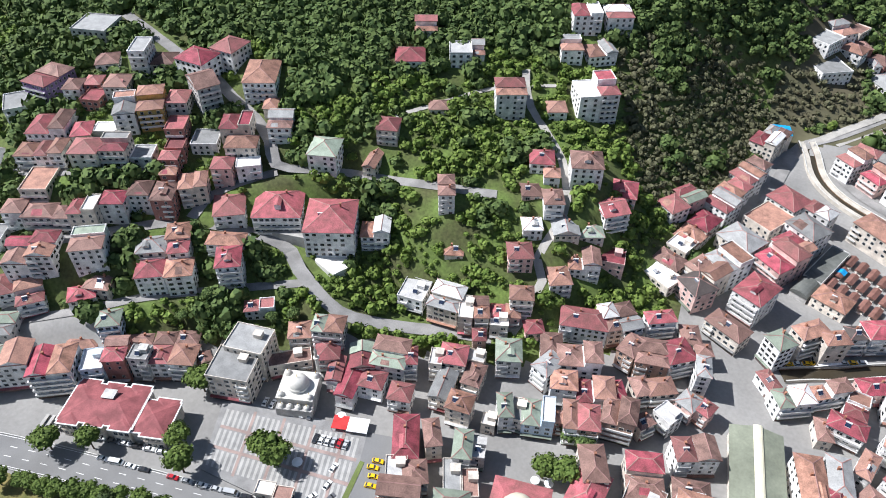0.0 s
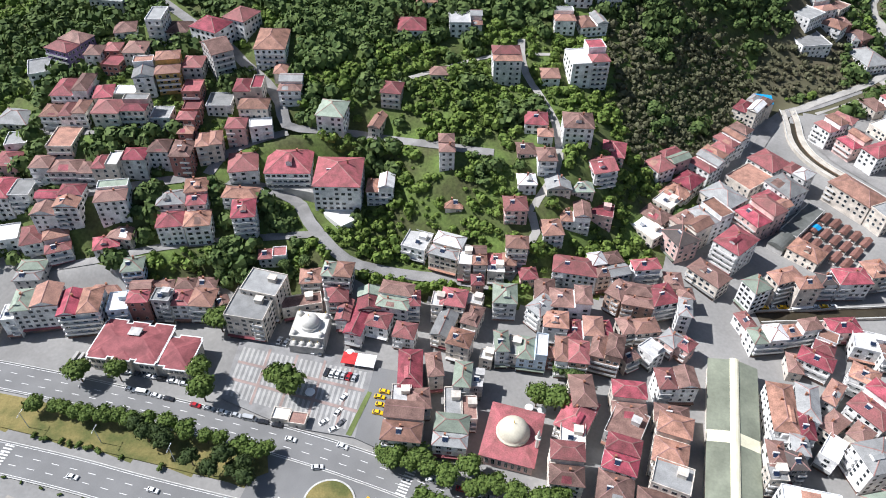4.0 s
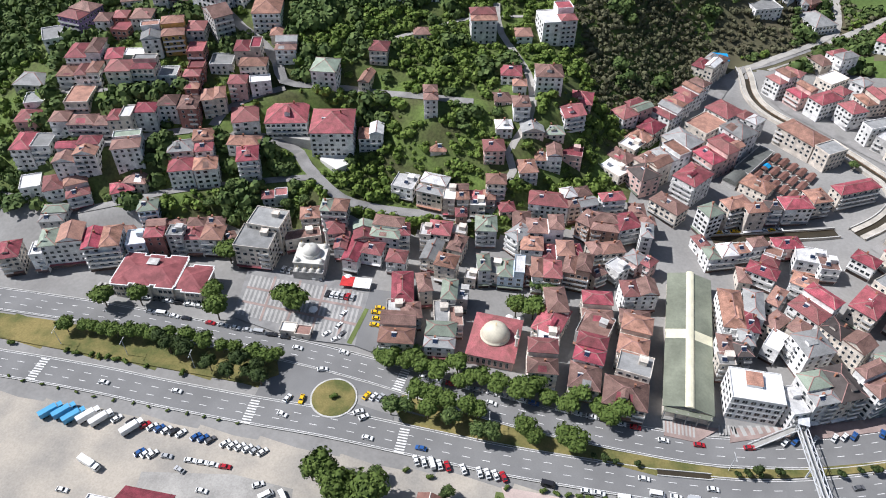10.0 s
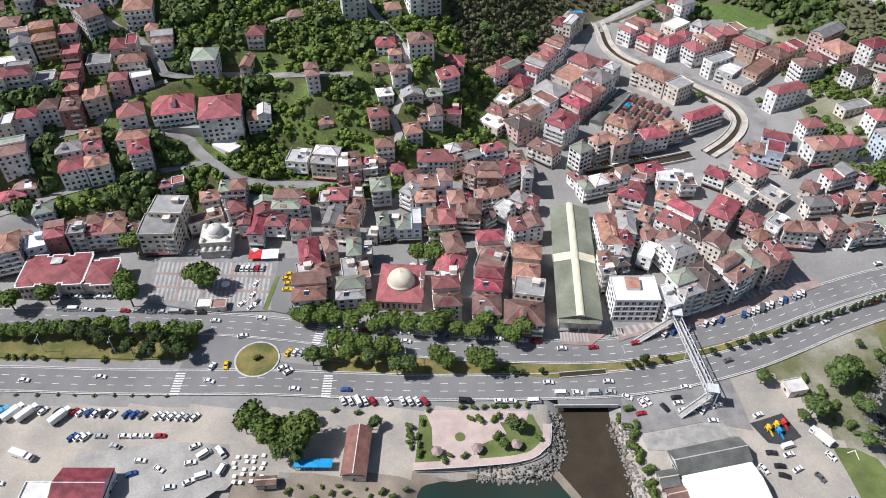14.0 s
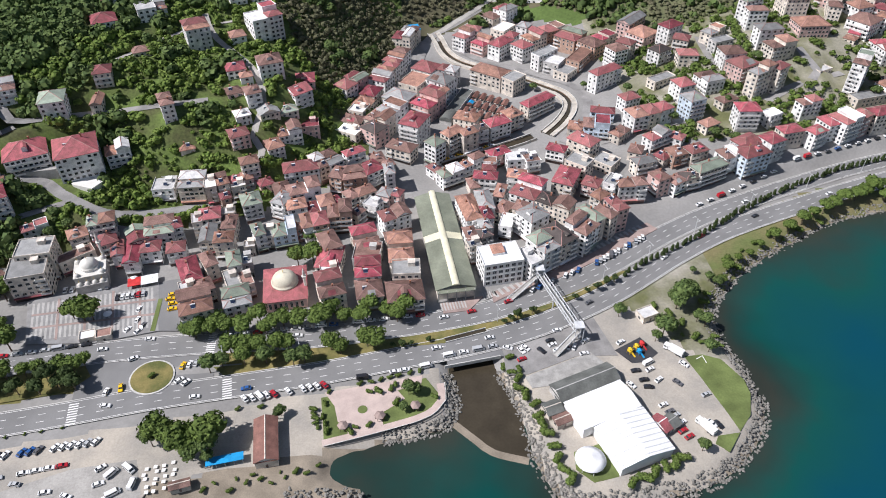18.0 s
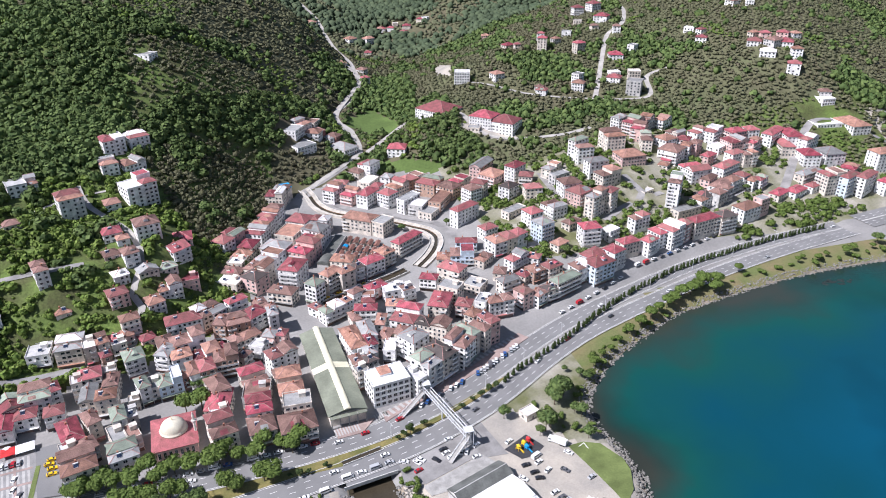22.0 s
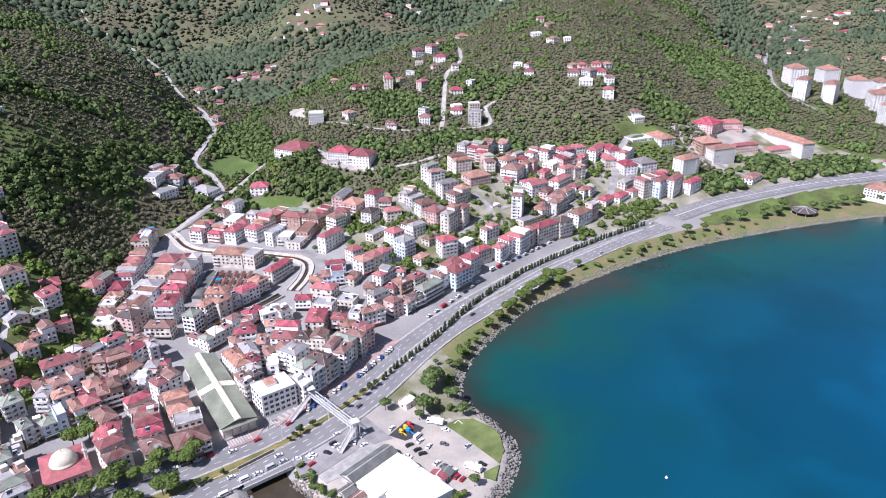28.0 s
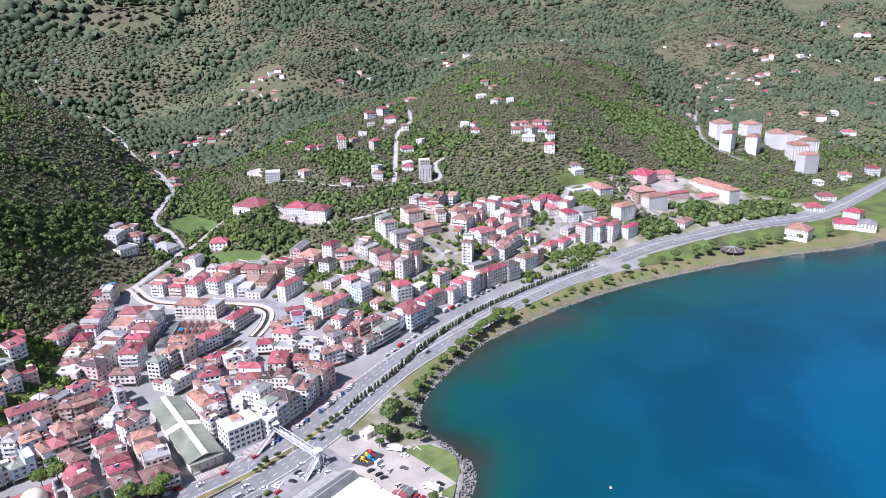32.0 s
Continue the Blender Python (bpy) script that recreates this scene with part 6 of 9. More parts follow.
def hillside_growth():
    t1 = [clump(1, 34, 0.32) for _ in range(6)]
    t2 = [clump(1, 5, 0.42) for _ in range(6)]
    t5 = [domed(clump(1, 4, 0.4, 0.5)) for _ in range(6)]
    # near slopes, bush by bush
    xy = np.r_[spread(3.3, -170, 125, 60, 330), spread(4.6, -330, -170, 30, 470), spread(4.6, -170, 300, 330, 470)]
    xy = xy[inside(xy, SEEN_HILLS)]
    xy = xy[clear_of(xy, 0.6)]
    orchard, dark = inside(xy, ORCHARD), inside(xy, DARKWOOD) & (patchy(xy, 40, 71) > -0.45)
    gully = inside(xy, GULLY_WOOD) | ((patchy(xy, 26, 81) > 0.62) & orchard)
    orchard, dark = orchard & ~gully, dark | gully
    bare = patchy(xy, 22, 3) > 1.0
    garden_hill = np.clip(1.6 - np.hypot((xy[:, 0] - 15) / 75, (xy[:, 1] - 165) / 65), -0.3, 0.8)
    bare |= (patchy(xy, 15, 9) > 0.5) & (garden_hill > 0.15)
    shade = patchy(xy, 30, 21) + 0.25 * patchy(xy, 9, 5) - 1.35 * garden_hill
    keep = ~bare | dark | orchard
    xy, orchard, dark, shade = xy[keep], orchard[keep], dark[keep], shade[keep]
    z = ground_height(xy)
    for mask, size, m, label, name in (
        (orchard, (1.7, 2.5), M_HAZEL, "dense dull green hazel bushes on the slope", "hazel_orchard"),
        (dark & ~orchard, (2.2, 4.4), M_WOOD, "dark green wood on the shaded slope", "hill_wood"),
        (~orchard & ~dark & (shade > -0.05), (2.3, 4.8), M_WOOD, "dark green trees among the hill houses", "hill_trees"),
        (~orchard & ~dark & (shade <= -0.05), (1.2, 3.0), M_SCRUB, "bright green scrub on the hillside", "hill_scrub"),
    ):
        i = np.where(mask)[0]
        scatter(name, np.c_[xy[i], z[i]], (size[0] * 0.8 + (size[1] * 1.15 - size[0] * 0.8) * veg.uniform(0, 1, len(i)) ** 1.6), t1 if name != "hazel_orchard" else [clump(1, 26, 0.34) for _ in range(5)], m, label, "bushes")
    # the east hill and the valley
    xy = spread(5.0, -330, 1150, 160, 760)
    xy = xy[inside(xy, SEEN_HILLS + []) | (xy[:, 1] >= 600)]
    xy = xy[(xy[:, 0] > 160) | (xy[:, 1] > 470)]
    xy = xy[~((xy[:, 0] < 300) & (xy[:, 1] < 470)) | (xy[:, 0] > 175)]
    xy = xy[~inside(xy, ORCHARD) & ~((xy[:, 0] < 300) & (xy[:, 1] < 470) & (xy[:, 0] < 175))]
    xy = xy[clear_of(xy, 0.8)]
    z = ground_height(xy)
    hol = hollow(xy, 30)
    wood = (patchy(xy, 75, 31) + 0.16 * hol > 0.5) | (veg.uniform(0, 1, len(xy)) < 0.06)
    patch = patchy(xy, 60, 41) > 0.8
    for mask, size, m, label, name in (
        (wood, (2.8, 5.4), M_WOOD, "dark green woods in the folds of the hill", "valley_wood"),
        (~wood & ~patch, (2.1, 3.4), M_HAZEL, "rows of dull green hazel bushes on the hill", "hazel_slopes"),
        (~wood & patch, (1.9, 3.2), M_LEAF, "lighter green scrub on the hill", "light_scrub"),
    ):
        i = np.where(mask)[0]
        scatter(name, np.c_[xy[i], z[i]], veg.uniform(*size, len(i)), t2 if name == "valley_wood" else t5, m, label, "bushes")
    # gardens between the houses of the eastern quarter
    xy = spread(4.0, 262, 640, 150, 330)
    xy = xy[~inside(xy, SEEN_HILLS)]
    xy = xy[clear_of(xy, 1.2) & (wave(xy, 21, 17, 1.9) + veg.uniform(-0.8, 0.8, len(xy)) > -0.35)]
    z = ground_height(xy)
    scatter("garden_growth", np.c_[xy, z], veg.uniform(1.2, 3.4, len(xy)), t1, M_LEAF, "green garden trees between the houses", "trees")
    # far hills, in the leaf colours with haze mixed in
    t3 = [domed(clump(1, 0, 0.0, 0.95)) for _ in range(6)]
    t4 = [domed(clump(1, 0, 0.0, 0.55)) for _ in range(6)]
    near_far, mid_far, back = spread(7.5, -400, 1700, 760, 1150), np.r_[spread(11.5, -700, 2200, 1150, 1700), spread(11.5, 1700, 2400, 500, 1150)], spread(22, -1000, 3000, 1700, 3000)
    side = np.r_[spread(8, 1150, 1700, 150, 760), spread(8, -600, -330, 300, 760)]
    xy = np.r_[near_far, mid_far, back, side]
    grow = np.r_[np.full(len(near_far), 6.4), np.full(len(mid_far), 9.5), np.full(len(back), 17.0), np.full(len(side), 6.8)]
    keep = inside(xy, LAND) & (near_line(xy, COAST_BAY)[0] > 60)
    xy, grow = xy[keep], grow[keep]
    keep = clear_of(xy, 2.0)
    xy, grow = xy[keep], grow[keep]
    z = ground_height(xy)
    hol = hollow(xy, 60)
    wood = (patchy(xy, 150, 51, 4) + 0.1 * hol + veg.uniform(-0.25, 0.25, len(xy)) > 0.1) | (veg.uniform(0, 1, len(xy)) < 0.05)
    open_field = (patchy(xy, 90, 61) > 1.0)
    for mask, size, m, label, name in ((wood, (0.6, 1.12), M_HAZED_WOOD, "far dark green woods on the hills", "far_wood"), (~wood & ~open_field, (0.45, 0.66), M_HAZED_HAZEL, "far dull green orchards on the hills", "far_orchard")):
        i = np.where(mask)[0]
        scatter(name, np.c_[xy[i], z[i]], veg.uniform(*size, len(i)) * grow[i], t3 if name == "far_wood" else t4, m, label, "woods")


hillside_growth()


def tree_kinds():
    """Trees to be copied: a tapered trunk with limbs and a crown of leafy lobes."""
    made = {}
    for kind, height, spread_, lobes, material, flat in (("plane_tree", 8.5, 3.3, 12, M_LEAF, 1.25), ("pine_tree", 10.0, 3.1, 9, M_PINE, 1.3), ("dark_tree", 11.0, 4.0, 12, M_WOOD, 1.2), ("young_tree", 4.2, 1.5, 5, M_PINE, 1.0), ("bush", 2.2, 1.5, 4, M_LEAF, 0.8), ("cypress", 5.0, 1.0, 5, M_PINE, 1.6)):
        vs, fs, n = [], [], 0
        for k in range(lobes):
            a, r = 6.283 * k / lobes * 1.9 + veg.uniform(0, 0.6), spread_ * math.sqrt(k / lobes) * 0.75
            cv, cf = clump(2, 64, 0.2, 0.85)
            rad = spread_ * veg.uniform(0.52, 0.7)
            zc = height * 0.6 + (1 - (r / spread_) ** 2) * spread_ * 0.5 * flat + veg.uniform(-0.4, 0.4) if kind != "cypress" else height * (0.25 + 0.65 * k / lobes)
            if kind == "cypress":
                r, rad = 0.1, spread_ * (1.0 - 0.6 * k / lobes)
            if kind == "bush":
                zc = height * 0.45 + veg.uniform(-0.1, 0.25)
            vs.append(cv * rad + (r * math.cos(a), r * math.sin(a), zc))
            fs.append(cf + n)
            n += len(cv)
        t = thing(kind, pose(0, 0, -900), "", "tree")
        s = Shape().turned([(0.05 * spread_ + 0.1, -0.6), (0.04 * spread_ + 0.08, height * 0.3), (0.08, height * 0.75)], 7)
        for k in range(3):
            a = 2.1 * k + 0.4
            ux, uy = math.cos(a), math.sin(a)
            p0, p1 = Vector((0, 0, height * 0.4)), Vector((ux * spread_ * 0.5, uy * spread_ * 0.5, height * 0.72))
            s.ring([[p0 + Vector((0.1 * math.cos(q), 0.1 * math.sin(q), 0)) for q in (0, 2.1, 4.2)], [p1 + Vector((0.04 * math.cos(q), 0.04 * math.sin(q), 0)) for q in (0, 2.1, 4.2)]])
        s.part("trunk", M_BARK, t)
        crown = new("crown", tri_mesh("crown", np.concatenate(vs), np.concatenate(fs), [material]))
        crown.parent = t
        made[kind] = t
    return made


TREES = tree_kinds()
TREE_LABELS = {"plane_tree": "broad leafy green street tree by the road", "pine_tree": "flat-crowned dark green pine beside the highway", "dark_tree": "large dark green broadleaf tree near the shore",
               "young_tree": "young dark green tree in the planted strip", "bush": "round clipped green bush in a bed", "cypress": "slim dark green conifer on the central reservation"}
USED = set()


def tree(kind, x, y, scale=1.0, z=None):
    s = scale * rnd.uniform(0.88, 1.12)
    m = pose(x, y, gz(x, y) if z is None else z, 0, 0, rnd.uniform(0, 360)) @ Matrix.Diagonal((s, s, s * rnd.uniform(0.9, 1.1), 1))
    src = TREES[kind]
    if kind not in USED:
        USED.add(kind)
        src.matrix_basis = m
        o = src
    else:
        o = copy_thing(src, Matrix.Identity(4))
        o.matrix_basis = m
    return tagged(o, TREE_LABELS[kind], "bush" if kind == "bush" else "tree", group={"bush": "clipped bushes", "cypress": "conifers on the reservation"}.get(kind, "trees by the road"))


def tree_line(kind, pts, gap, scale=1.0, jitter=0.8):
    line = smooth_line(pts, gap)
    for p in line:
        tree(kind, p[0] + rnd.uniform(-jitter, jitter), p[1] + rnd.uniform(-jitter, jitter), scale)


# ---- the market hall, the mosques and other large single buildings ----
M_HALL = mat("hall_sheet", (0.21, 0.225, 0.17), 0.75, 0.1, 0.25, 1.0, 0.12)
M_SKYLIGHT = mat("cream_skylight", (0.72, 0.68, 0.5), 0.5, 0.3, 0.1, 2.0, 0.06)
M_DOME = mat("dome_lead", (0.62, 0.6, 0.55), 0.55, 0.2, 0.15, 1.5, 0.08)
M_CREAM_DOME = mat("cream_dome", (0.62, 0.57, 0.45), 0.6, 0.2, 0.15, 1.5, 0.08)
M_STEEL = mat("white_steel", (0.6, 0.61, 0.62), 0.5, 0.5, 0.15, 3.0, 0.08)
M_MARQUEE = mat("white_canvas", (0.82, 0.82, 0.82), 0.7, 0.2, 0.06, 1.0, 0.04)
M_BLUE = mat("blue_tarpaulin", (0.02, 0.3, 0.62), 0.5, 0.4, 0.2, 2.0, 0.1)
M_REDSTUFF = mat("red_canvas", (0.55, 0.04, 0.04), 0.7, 0.4, 0.2, 2.0, 0.1)
M_RUBBER = mat("black_rubber", (0.05, 0.05, 0.055), 0.9, 0.4, 0.2, 2.0, 0.1)
M_PINKPAVE = mat("pink_paving", (0.5, 0.4, 0.36), 0.9, 0.2, 0.12, 2.5, 0.1)
M_CONCYARD = mat("white_concrete", (0.66, 0.64, 0.6), 0.9, 0.15, 0.12, 1.5, 0.08)
M_PAVE_PALE = mat("pale_paving", (0.41, 0.4, 0.38), 0.9, 0.2, 0.15, 3.0, 0.12)
M_PAVE_GREY = mat("grey_paving", (0.26, 0.255, 0.25), 0.9, 0.2, 0.18, 3.0, 0.12)
M_CIVIC = mat("civic_roof", (0.27, 0.085, 0.09), 0.75, 0.25, 0.3, 2.0, 0.2)
M_LOT = mat("worn_gravel", (0.36, 0.345, 0.32), 0.95, 0.08, 0.25, 1.5, 0.15)
M_STALL = mat("stall_sheet", (0.2, 0.1, 0.08), 0.7, 0.3, 0.25, 2.0, 0.15, per_object=0.15)
M_DARKROOF = mat("dark_felt", (0.13, 0.135, 0.125), 0.9, 0.2, 0.25, 1.5, 0.15)
M_YELLOW = mat("yellow_plastic", (0.75, 0.5, 0.03), 0.5, 0.5, 0.1, 3.0, 0.05)


def market_hall():
    w, d, z = 18.2, 75.0, 6.6
    t = thing("market_hall", pose(129.8, 72.3, gz(130, 71), 0, 0, 4.4), "long market hall with a green-grey roof and cream skylights", "market hall")
    Shape().box(-w / 2 + 0.5, -d / 2 + 0.6, -0.5, w / 2 - 0.5, d / 2 - 0.6, z - 0.1).part("wall", M_WALL["C"], t)
    for sx in (-1, 1):
        s = Shape()
        a, b = (-w / 2 - 0.6) * -sx, 1.4 * sx
        for y0, y1 in ((-d / 2, -2.6), (2.6, d / 2)):
            s.add([(a, y0, z), (a, y1, z), (b, y1, z + 2.3), (b, y0, z + 2.3), (a, y0, z - 0.25), (a, y1, z - 0.25), (b, y1, z + 2.05), (b, y0, z + 2.05)],
                  [(0, 1, 2, 3), (4, 7, 6, 5), (0, 4, 5, 1), (1, 5, 6, 2), (2, 6, 7, 3), (3, 7, 4, 0)])
        s.part("roof_slope", M_HALL, t)
        Shape().add([(a * 0.99, -2.6, z + 0.05), (a * 0.99, 2.6, z + 0.05), (b, 2.6, z + 2.4), (b, -2.6, z + 2.4), (a * 0.99, -2.6, z - 0.2), (a * 0.99, 2.6, z - 0.2), (b, 2.6, z + 2.1), (b, -2.6, z + 2.1)],
                    [(0, 1, 2, 3), (4, 7, 6, 5), (0, 4, 5, 1), (1, 5, 6, 2), (2, 6, 7, 3), (3, 7, 4, 0)]).part("cross_skylight", M_SKYLIGHT, t, "cream cross skylight")
    rows = [[(1.75 * math.cos(q), y, z + 2.3 + 0.9 * math.sin(q)) for q in np.linspace(0, math.pi, 7)] for y in (-d / 2 - 0.3, d / 2 + 0.3)]
    Shape().ring(rows).part("ridge_skylight", M_SKYLIGHT, t, "cream ridge skylight")
    for k in range(5):
        Shape().box(-0.2, -0.5, 0, 0.2, 0.2, z - 0.1).part("post", M_CONC, t).location = (-w / 2 + 0.6 + k * (w - 1.2) / 4, -d / 2 - 1.2, 0)
    Shape().box(-w / 2, -d / 2 - 2.2, z - 0.5, w / 2, -d / 2 + 0.4, z - 0.25).part("front_canopy", M_HALL, t, "grey canopy over the entrance")


def dome(parent, x, y, z, r, material, label):
    prof = [(r * math.cos(a), r * math.sin(a) * 0.85) for a in np.linspace(0, 1.5, 8)] + [(0.05, r * 0.86)]
    d = Shape().turned([(r * 1.06, -0.8), (r * 1.06, 0.0)] + prof, 20).part("dome", material, parent, label, smooth=True)
    d.location = (x, y, z)
    Shape().turned([(0.12, 0), (0.12, 1.2), (0.02, 2.0)], 6).part("finial", M_YELLOW, parent, "gilt finial").location = (x, y, z + r * 0.84)


def minaret(parent, x, y, h, r=0.9):
    m = Shape().turned([(r * 1.3, 0), (r * 1.3, 4), (r, 5), (r, h * 0.68), (r * 1.8, h * 0.7), (r * 1.8, h * 0.73), (r * 0.85, h * 0.73), (r * 0.85, h * 0.86), (r * 1.0, h * 0.86), (0.04, h)], 10).part("minaret", M_DOME, parent, "slim white minaret with a balcony")
    m.location = (x, y, 0)


def window_band(parent, w, d, z, hh=2.2, n=6):
    for i in range(n):
        for sy, rot in ((-1, 0), (1, 180)):
            put("window", WINDOW, parent, pose((i - (n - 1) / 2) * w / n, sy * d / 2, z, 0, 0, rot) @ Matrix.Diagonal((0.9, 1, hh / 1.5, 1)))


def mosques():
    t = thing("mosque", pose(52.9, 46.2, gz(52, 46), 0, 0, 5), "low mosque with a red square roof and a cream dome", "mosque")
    Shape().box(-9.6, -11.2, -0.5, 9.6, 11.2, 6.6).part("wall", M_WALL["P"], t)
    s = Shape().box(-10.3, -12, 6.6, 10.3, 12, 6.9).add([(-10.3, -12, 6.9), (10.3, -12, 6.9), (10.3, 12, 6.9), (-10.3, 12, 6.9), (-6, -6, 8), (6, -6, 8), (6, 6, 8), (-6, 6, 8)], [(0, 1, 5, 4), (1, 2, 6, 5), (2, 3, 7, 6), (3, 0, 4, 7), (4, 5, 6, 7)])
    s.part("roof", M_ROOF["r"], t, "red sheet roof")
    dome(t, 0, 0, 8.8, 6.0, M_CREAM_DOME, "cream ribbed dome")
    window_band(t, 17, 22.4, 1.8, 3.4, 7)
    minaret(t, 9.4, -3, 18, 0.65)
    t = thing("mosque", pose(-41.5, 65, gz(-42, 63), 0, 0, 14) @ Matrix.Diagonal((0.88, 0.88, 0.88, 1)), "white mosque with a large dome and small corner domes", "mosque")
    Shape().box(-8, -7.5, -0.5, 8, 7.5, 9.5).part("wall", M_WALL["G"], t)
    Shape().box(-8.3, -7.8, 9.5, 8.3, 7.8, 10).part("cornice", M_DOME, t)
    Shape().turned([(5.0, 10), (5.0, 11.2)], 16).part("drum", M_WALL["W"], t)
    dome(t, 0, 0, 11.8, 4.7, M_DOME, "pale grey lead dome")
    for sx in (-1, 1):
        for sy in (-1, 1):
            dome(t, sx * 6.4, sy * 5.9, 10.6, 1.5, M_DOME, "small lead dome")
    Shape().box(-8, -10.6, -0.5, 8, -7.5, 6.0).part("porch", M_WALL["G"], t, "white porch")
    for k in range(4):
        dome(t, -5.7 + 3.8 * k, -9.0, 6.6, 1.3, M_DOME, "small lead dome")
    window_band(t, 15, 15, 3, 3, 6)
    minaret(t, 6.5, 9.5, 26, 0.8)


def town_hall():
    """The broad civic building west of the square: two stepped wings under low roofs with pale cornices."""
    t = thing("town_hall", pose(-105, 30.5, gz(-105, 22), 0, 0, 13), "broad two-winged civic building with a dull red roof", "town hall")
    for x, y, w, d, top, bays in ((0, 0, 28.5, 16.5, 8.4, ((-10.2, 1.5, 7), (0, 1.1, 6), (10.2, 1.5, 7))), (20.6, -2.2, 13.5, 13.5, 7.6, ((2.2, 1.3, 8),))):
        a, b = w / 2, d / 2
        blocks = [(0, 0, a, b)] + [(bx, 0, bw / 2, b + out) for bx, out, bw in bays]
        walls, rims, roofs = Shape(), Shape(), Shape()
        for k, (bx, by, p, q) in enumerate(blocks):
            lift = 0.03 * k
            walls.ring([[(bx - p - e, by - q - e, z), (bx + p + e, by - q - e, z), (bx + p + e, by + q + e, z), (bx - p - e, by + q + e, z)] for z, e in ((-1, 0), (3.8, 0), (3.8, 0.15), (4.2, 0.15), (4.2, 0), (top - lift, 0))])
            rims.box(bx - p - 0.9, by - q - 0.9, top + lift, bx + p + 0.9, by + q + 0.9, top + 0.45 + lift)
            p, q = p + 0.4, q + 0.4
            z0, z1 = top + 0.47 + lift, top + 0.47 + 2.4
            if k == 0:
                m = max(p - q, 0.1)
                roofs.add([(-p, -q, z0), (p, -q, z0), (p, q, z0), (-p, q, z0), (-m, 0, z1), (m, 0, z1)], [(0, 1, 5, 4), (1, 2, 5), (2, 3, 4, 5), (3, 0, 4)])
            else:
                zr = z0 + min(p * 0.22, 1.4)
                roofs.add([(bx - p, -q, z0), (bx + p, -q, z0), (bx + p, q, z0), (bx - p, q, z0), (bx, -q + p, zr), (bx, q - p, zr)], [(0, 1, 4), (1, 2, 5, 4), (2, 3, 5), (3, 0, 4, 5)])
        walls.part("wing", M_WALL["C"], t).location = (x, y, 0)
        rims.part("cornice", M_WHITE, t, "white stepped cornice").location = (x, y, 0)
        roofs.part("roof", M_CIVIC, t, "dull red sheet roof").location = (x, y, 0)
        for bx, out, bw in bays:
            for k in range(int(bw / 2.2)):
                for fl in (0, 1):
                    put("window", WINDOW, t, pose(x + bx + (k - (int(bw / 2.2) - 1) / 2) * 2.2, y - b - out, 0.9 + fl * 3.9) @ Matrix.Diagonal((1.2, 1, 1.3, 1)))
    Shape().box(-2.2, -1.8, 0, 2.2, 1.8, 1.5).box(-2.5, -2.1, 1.5, 2.5, 2.1, 1.7).part("roof_house", M_WALL["G"], t, "grey roof housing").location = (1.0, 3.0, 10.0)


def tea_tables():
    """White tables set out on the sand beside the tea garden."""
    first = None
    for j in range(5):
        for i in range(4):
            x, y = 7.5 + i * 3.4 + j * 0.5 + rnd.uniform(-0.6, 0.6), -44.5 - j * 2.6 + i * 0.5 + rnd.uniform(-0.5, 0.5)
            if first is None:
                first = thing("tea_table", pose(x, y, gz(x, y)), "small white table standing on the sand", "table", group="tables of the tea garden")
                Shape().box(-0.7, -0.7, 0.7, 0.7, 0.7, 0.78).part("tabletop", M_WHITE, first)
                Shape().turned([(0.35, -0.1), (0.08, 0.1), (0.08, 0.7)], 8).part("pedestal", M_WHITE, first)
            else:
                tagged(copy_thing(first, pose(x, y, gz(x, y))), "small white table standing on the sand", "table", group="tables of the tea garden")


def white_block():
    t = thing("office_block", pose(155.3, 50, gz(158, 50), 0, 0, 8), "white four-storey block with a flat roof and a red hatch", "office block")
    w, d, top = 19.4, 14.5, 13.0
    Shape().box(-w / 2, -d / 2, -0.5, w / 2, d / 2, top).part("wall", M_WHITE, t)
    rs, _ = roof_shape("f", w, d)
    rs.part("roof", [M_MARQUEE, M_WHITE], t, "white flat roof with a parapet").location.z = top
    Shape().box(-4, -1, 0, 2, 5, 1.4).add([(-4.2, -1.2, 1.4), (2.2, -1.2, 1.4), (2.2, 5.2, 2.0), (-4.2, 5.2, 2.0)], [(0, 1, 2, 3)], 1).part("roof_hatch", [M_WHITE, M_ROOF["o"]], t, "low red-topped hatch").location.z = top + 0.18
    for fl in range(4):
        for i in range(6):
            put("window", WINDOW, t, pose((i - 2.5) * 3.1, -d / 2, 1.0 + fl * 3.2) @ Matrix.Diagonal((1.5, 1, 1.2, 1)))
        for i in range(4):
            put("window", WINDOW, t, pose(-w / 2, (i - 1.5) * 3.4, 1.0 + fl * 3.2, 0, 0, -90) @ Matrix.Diagonal((1.4, 1, 1.2, 1)))
    for fl in range(1, 4):
        Shape().box(-w / 2 - 0.15, -d / 2 - 0.15, fl * 3.2 - 0.1, w / 2 + 0.15, d / 2, fl * 3.2 + 0.15).part("ledge", M_WHITE, t)


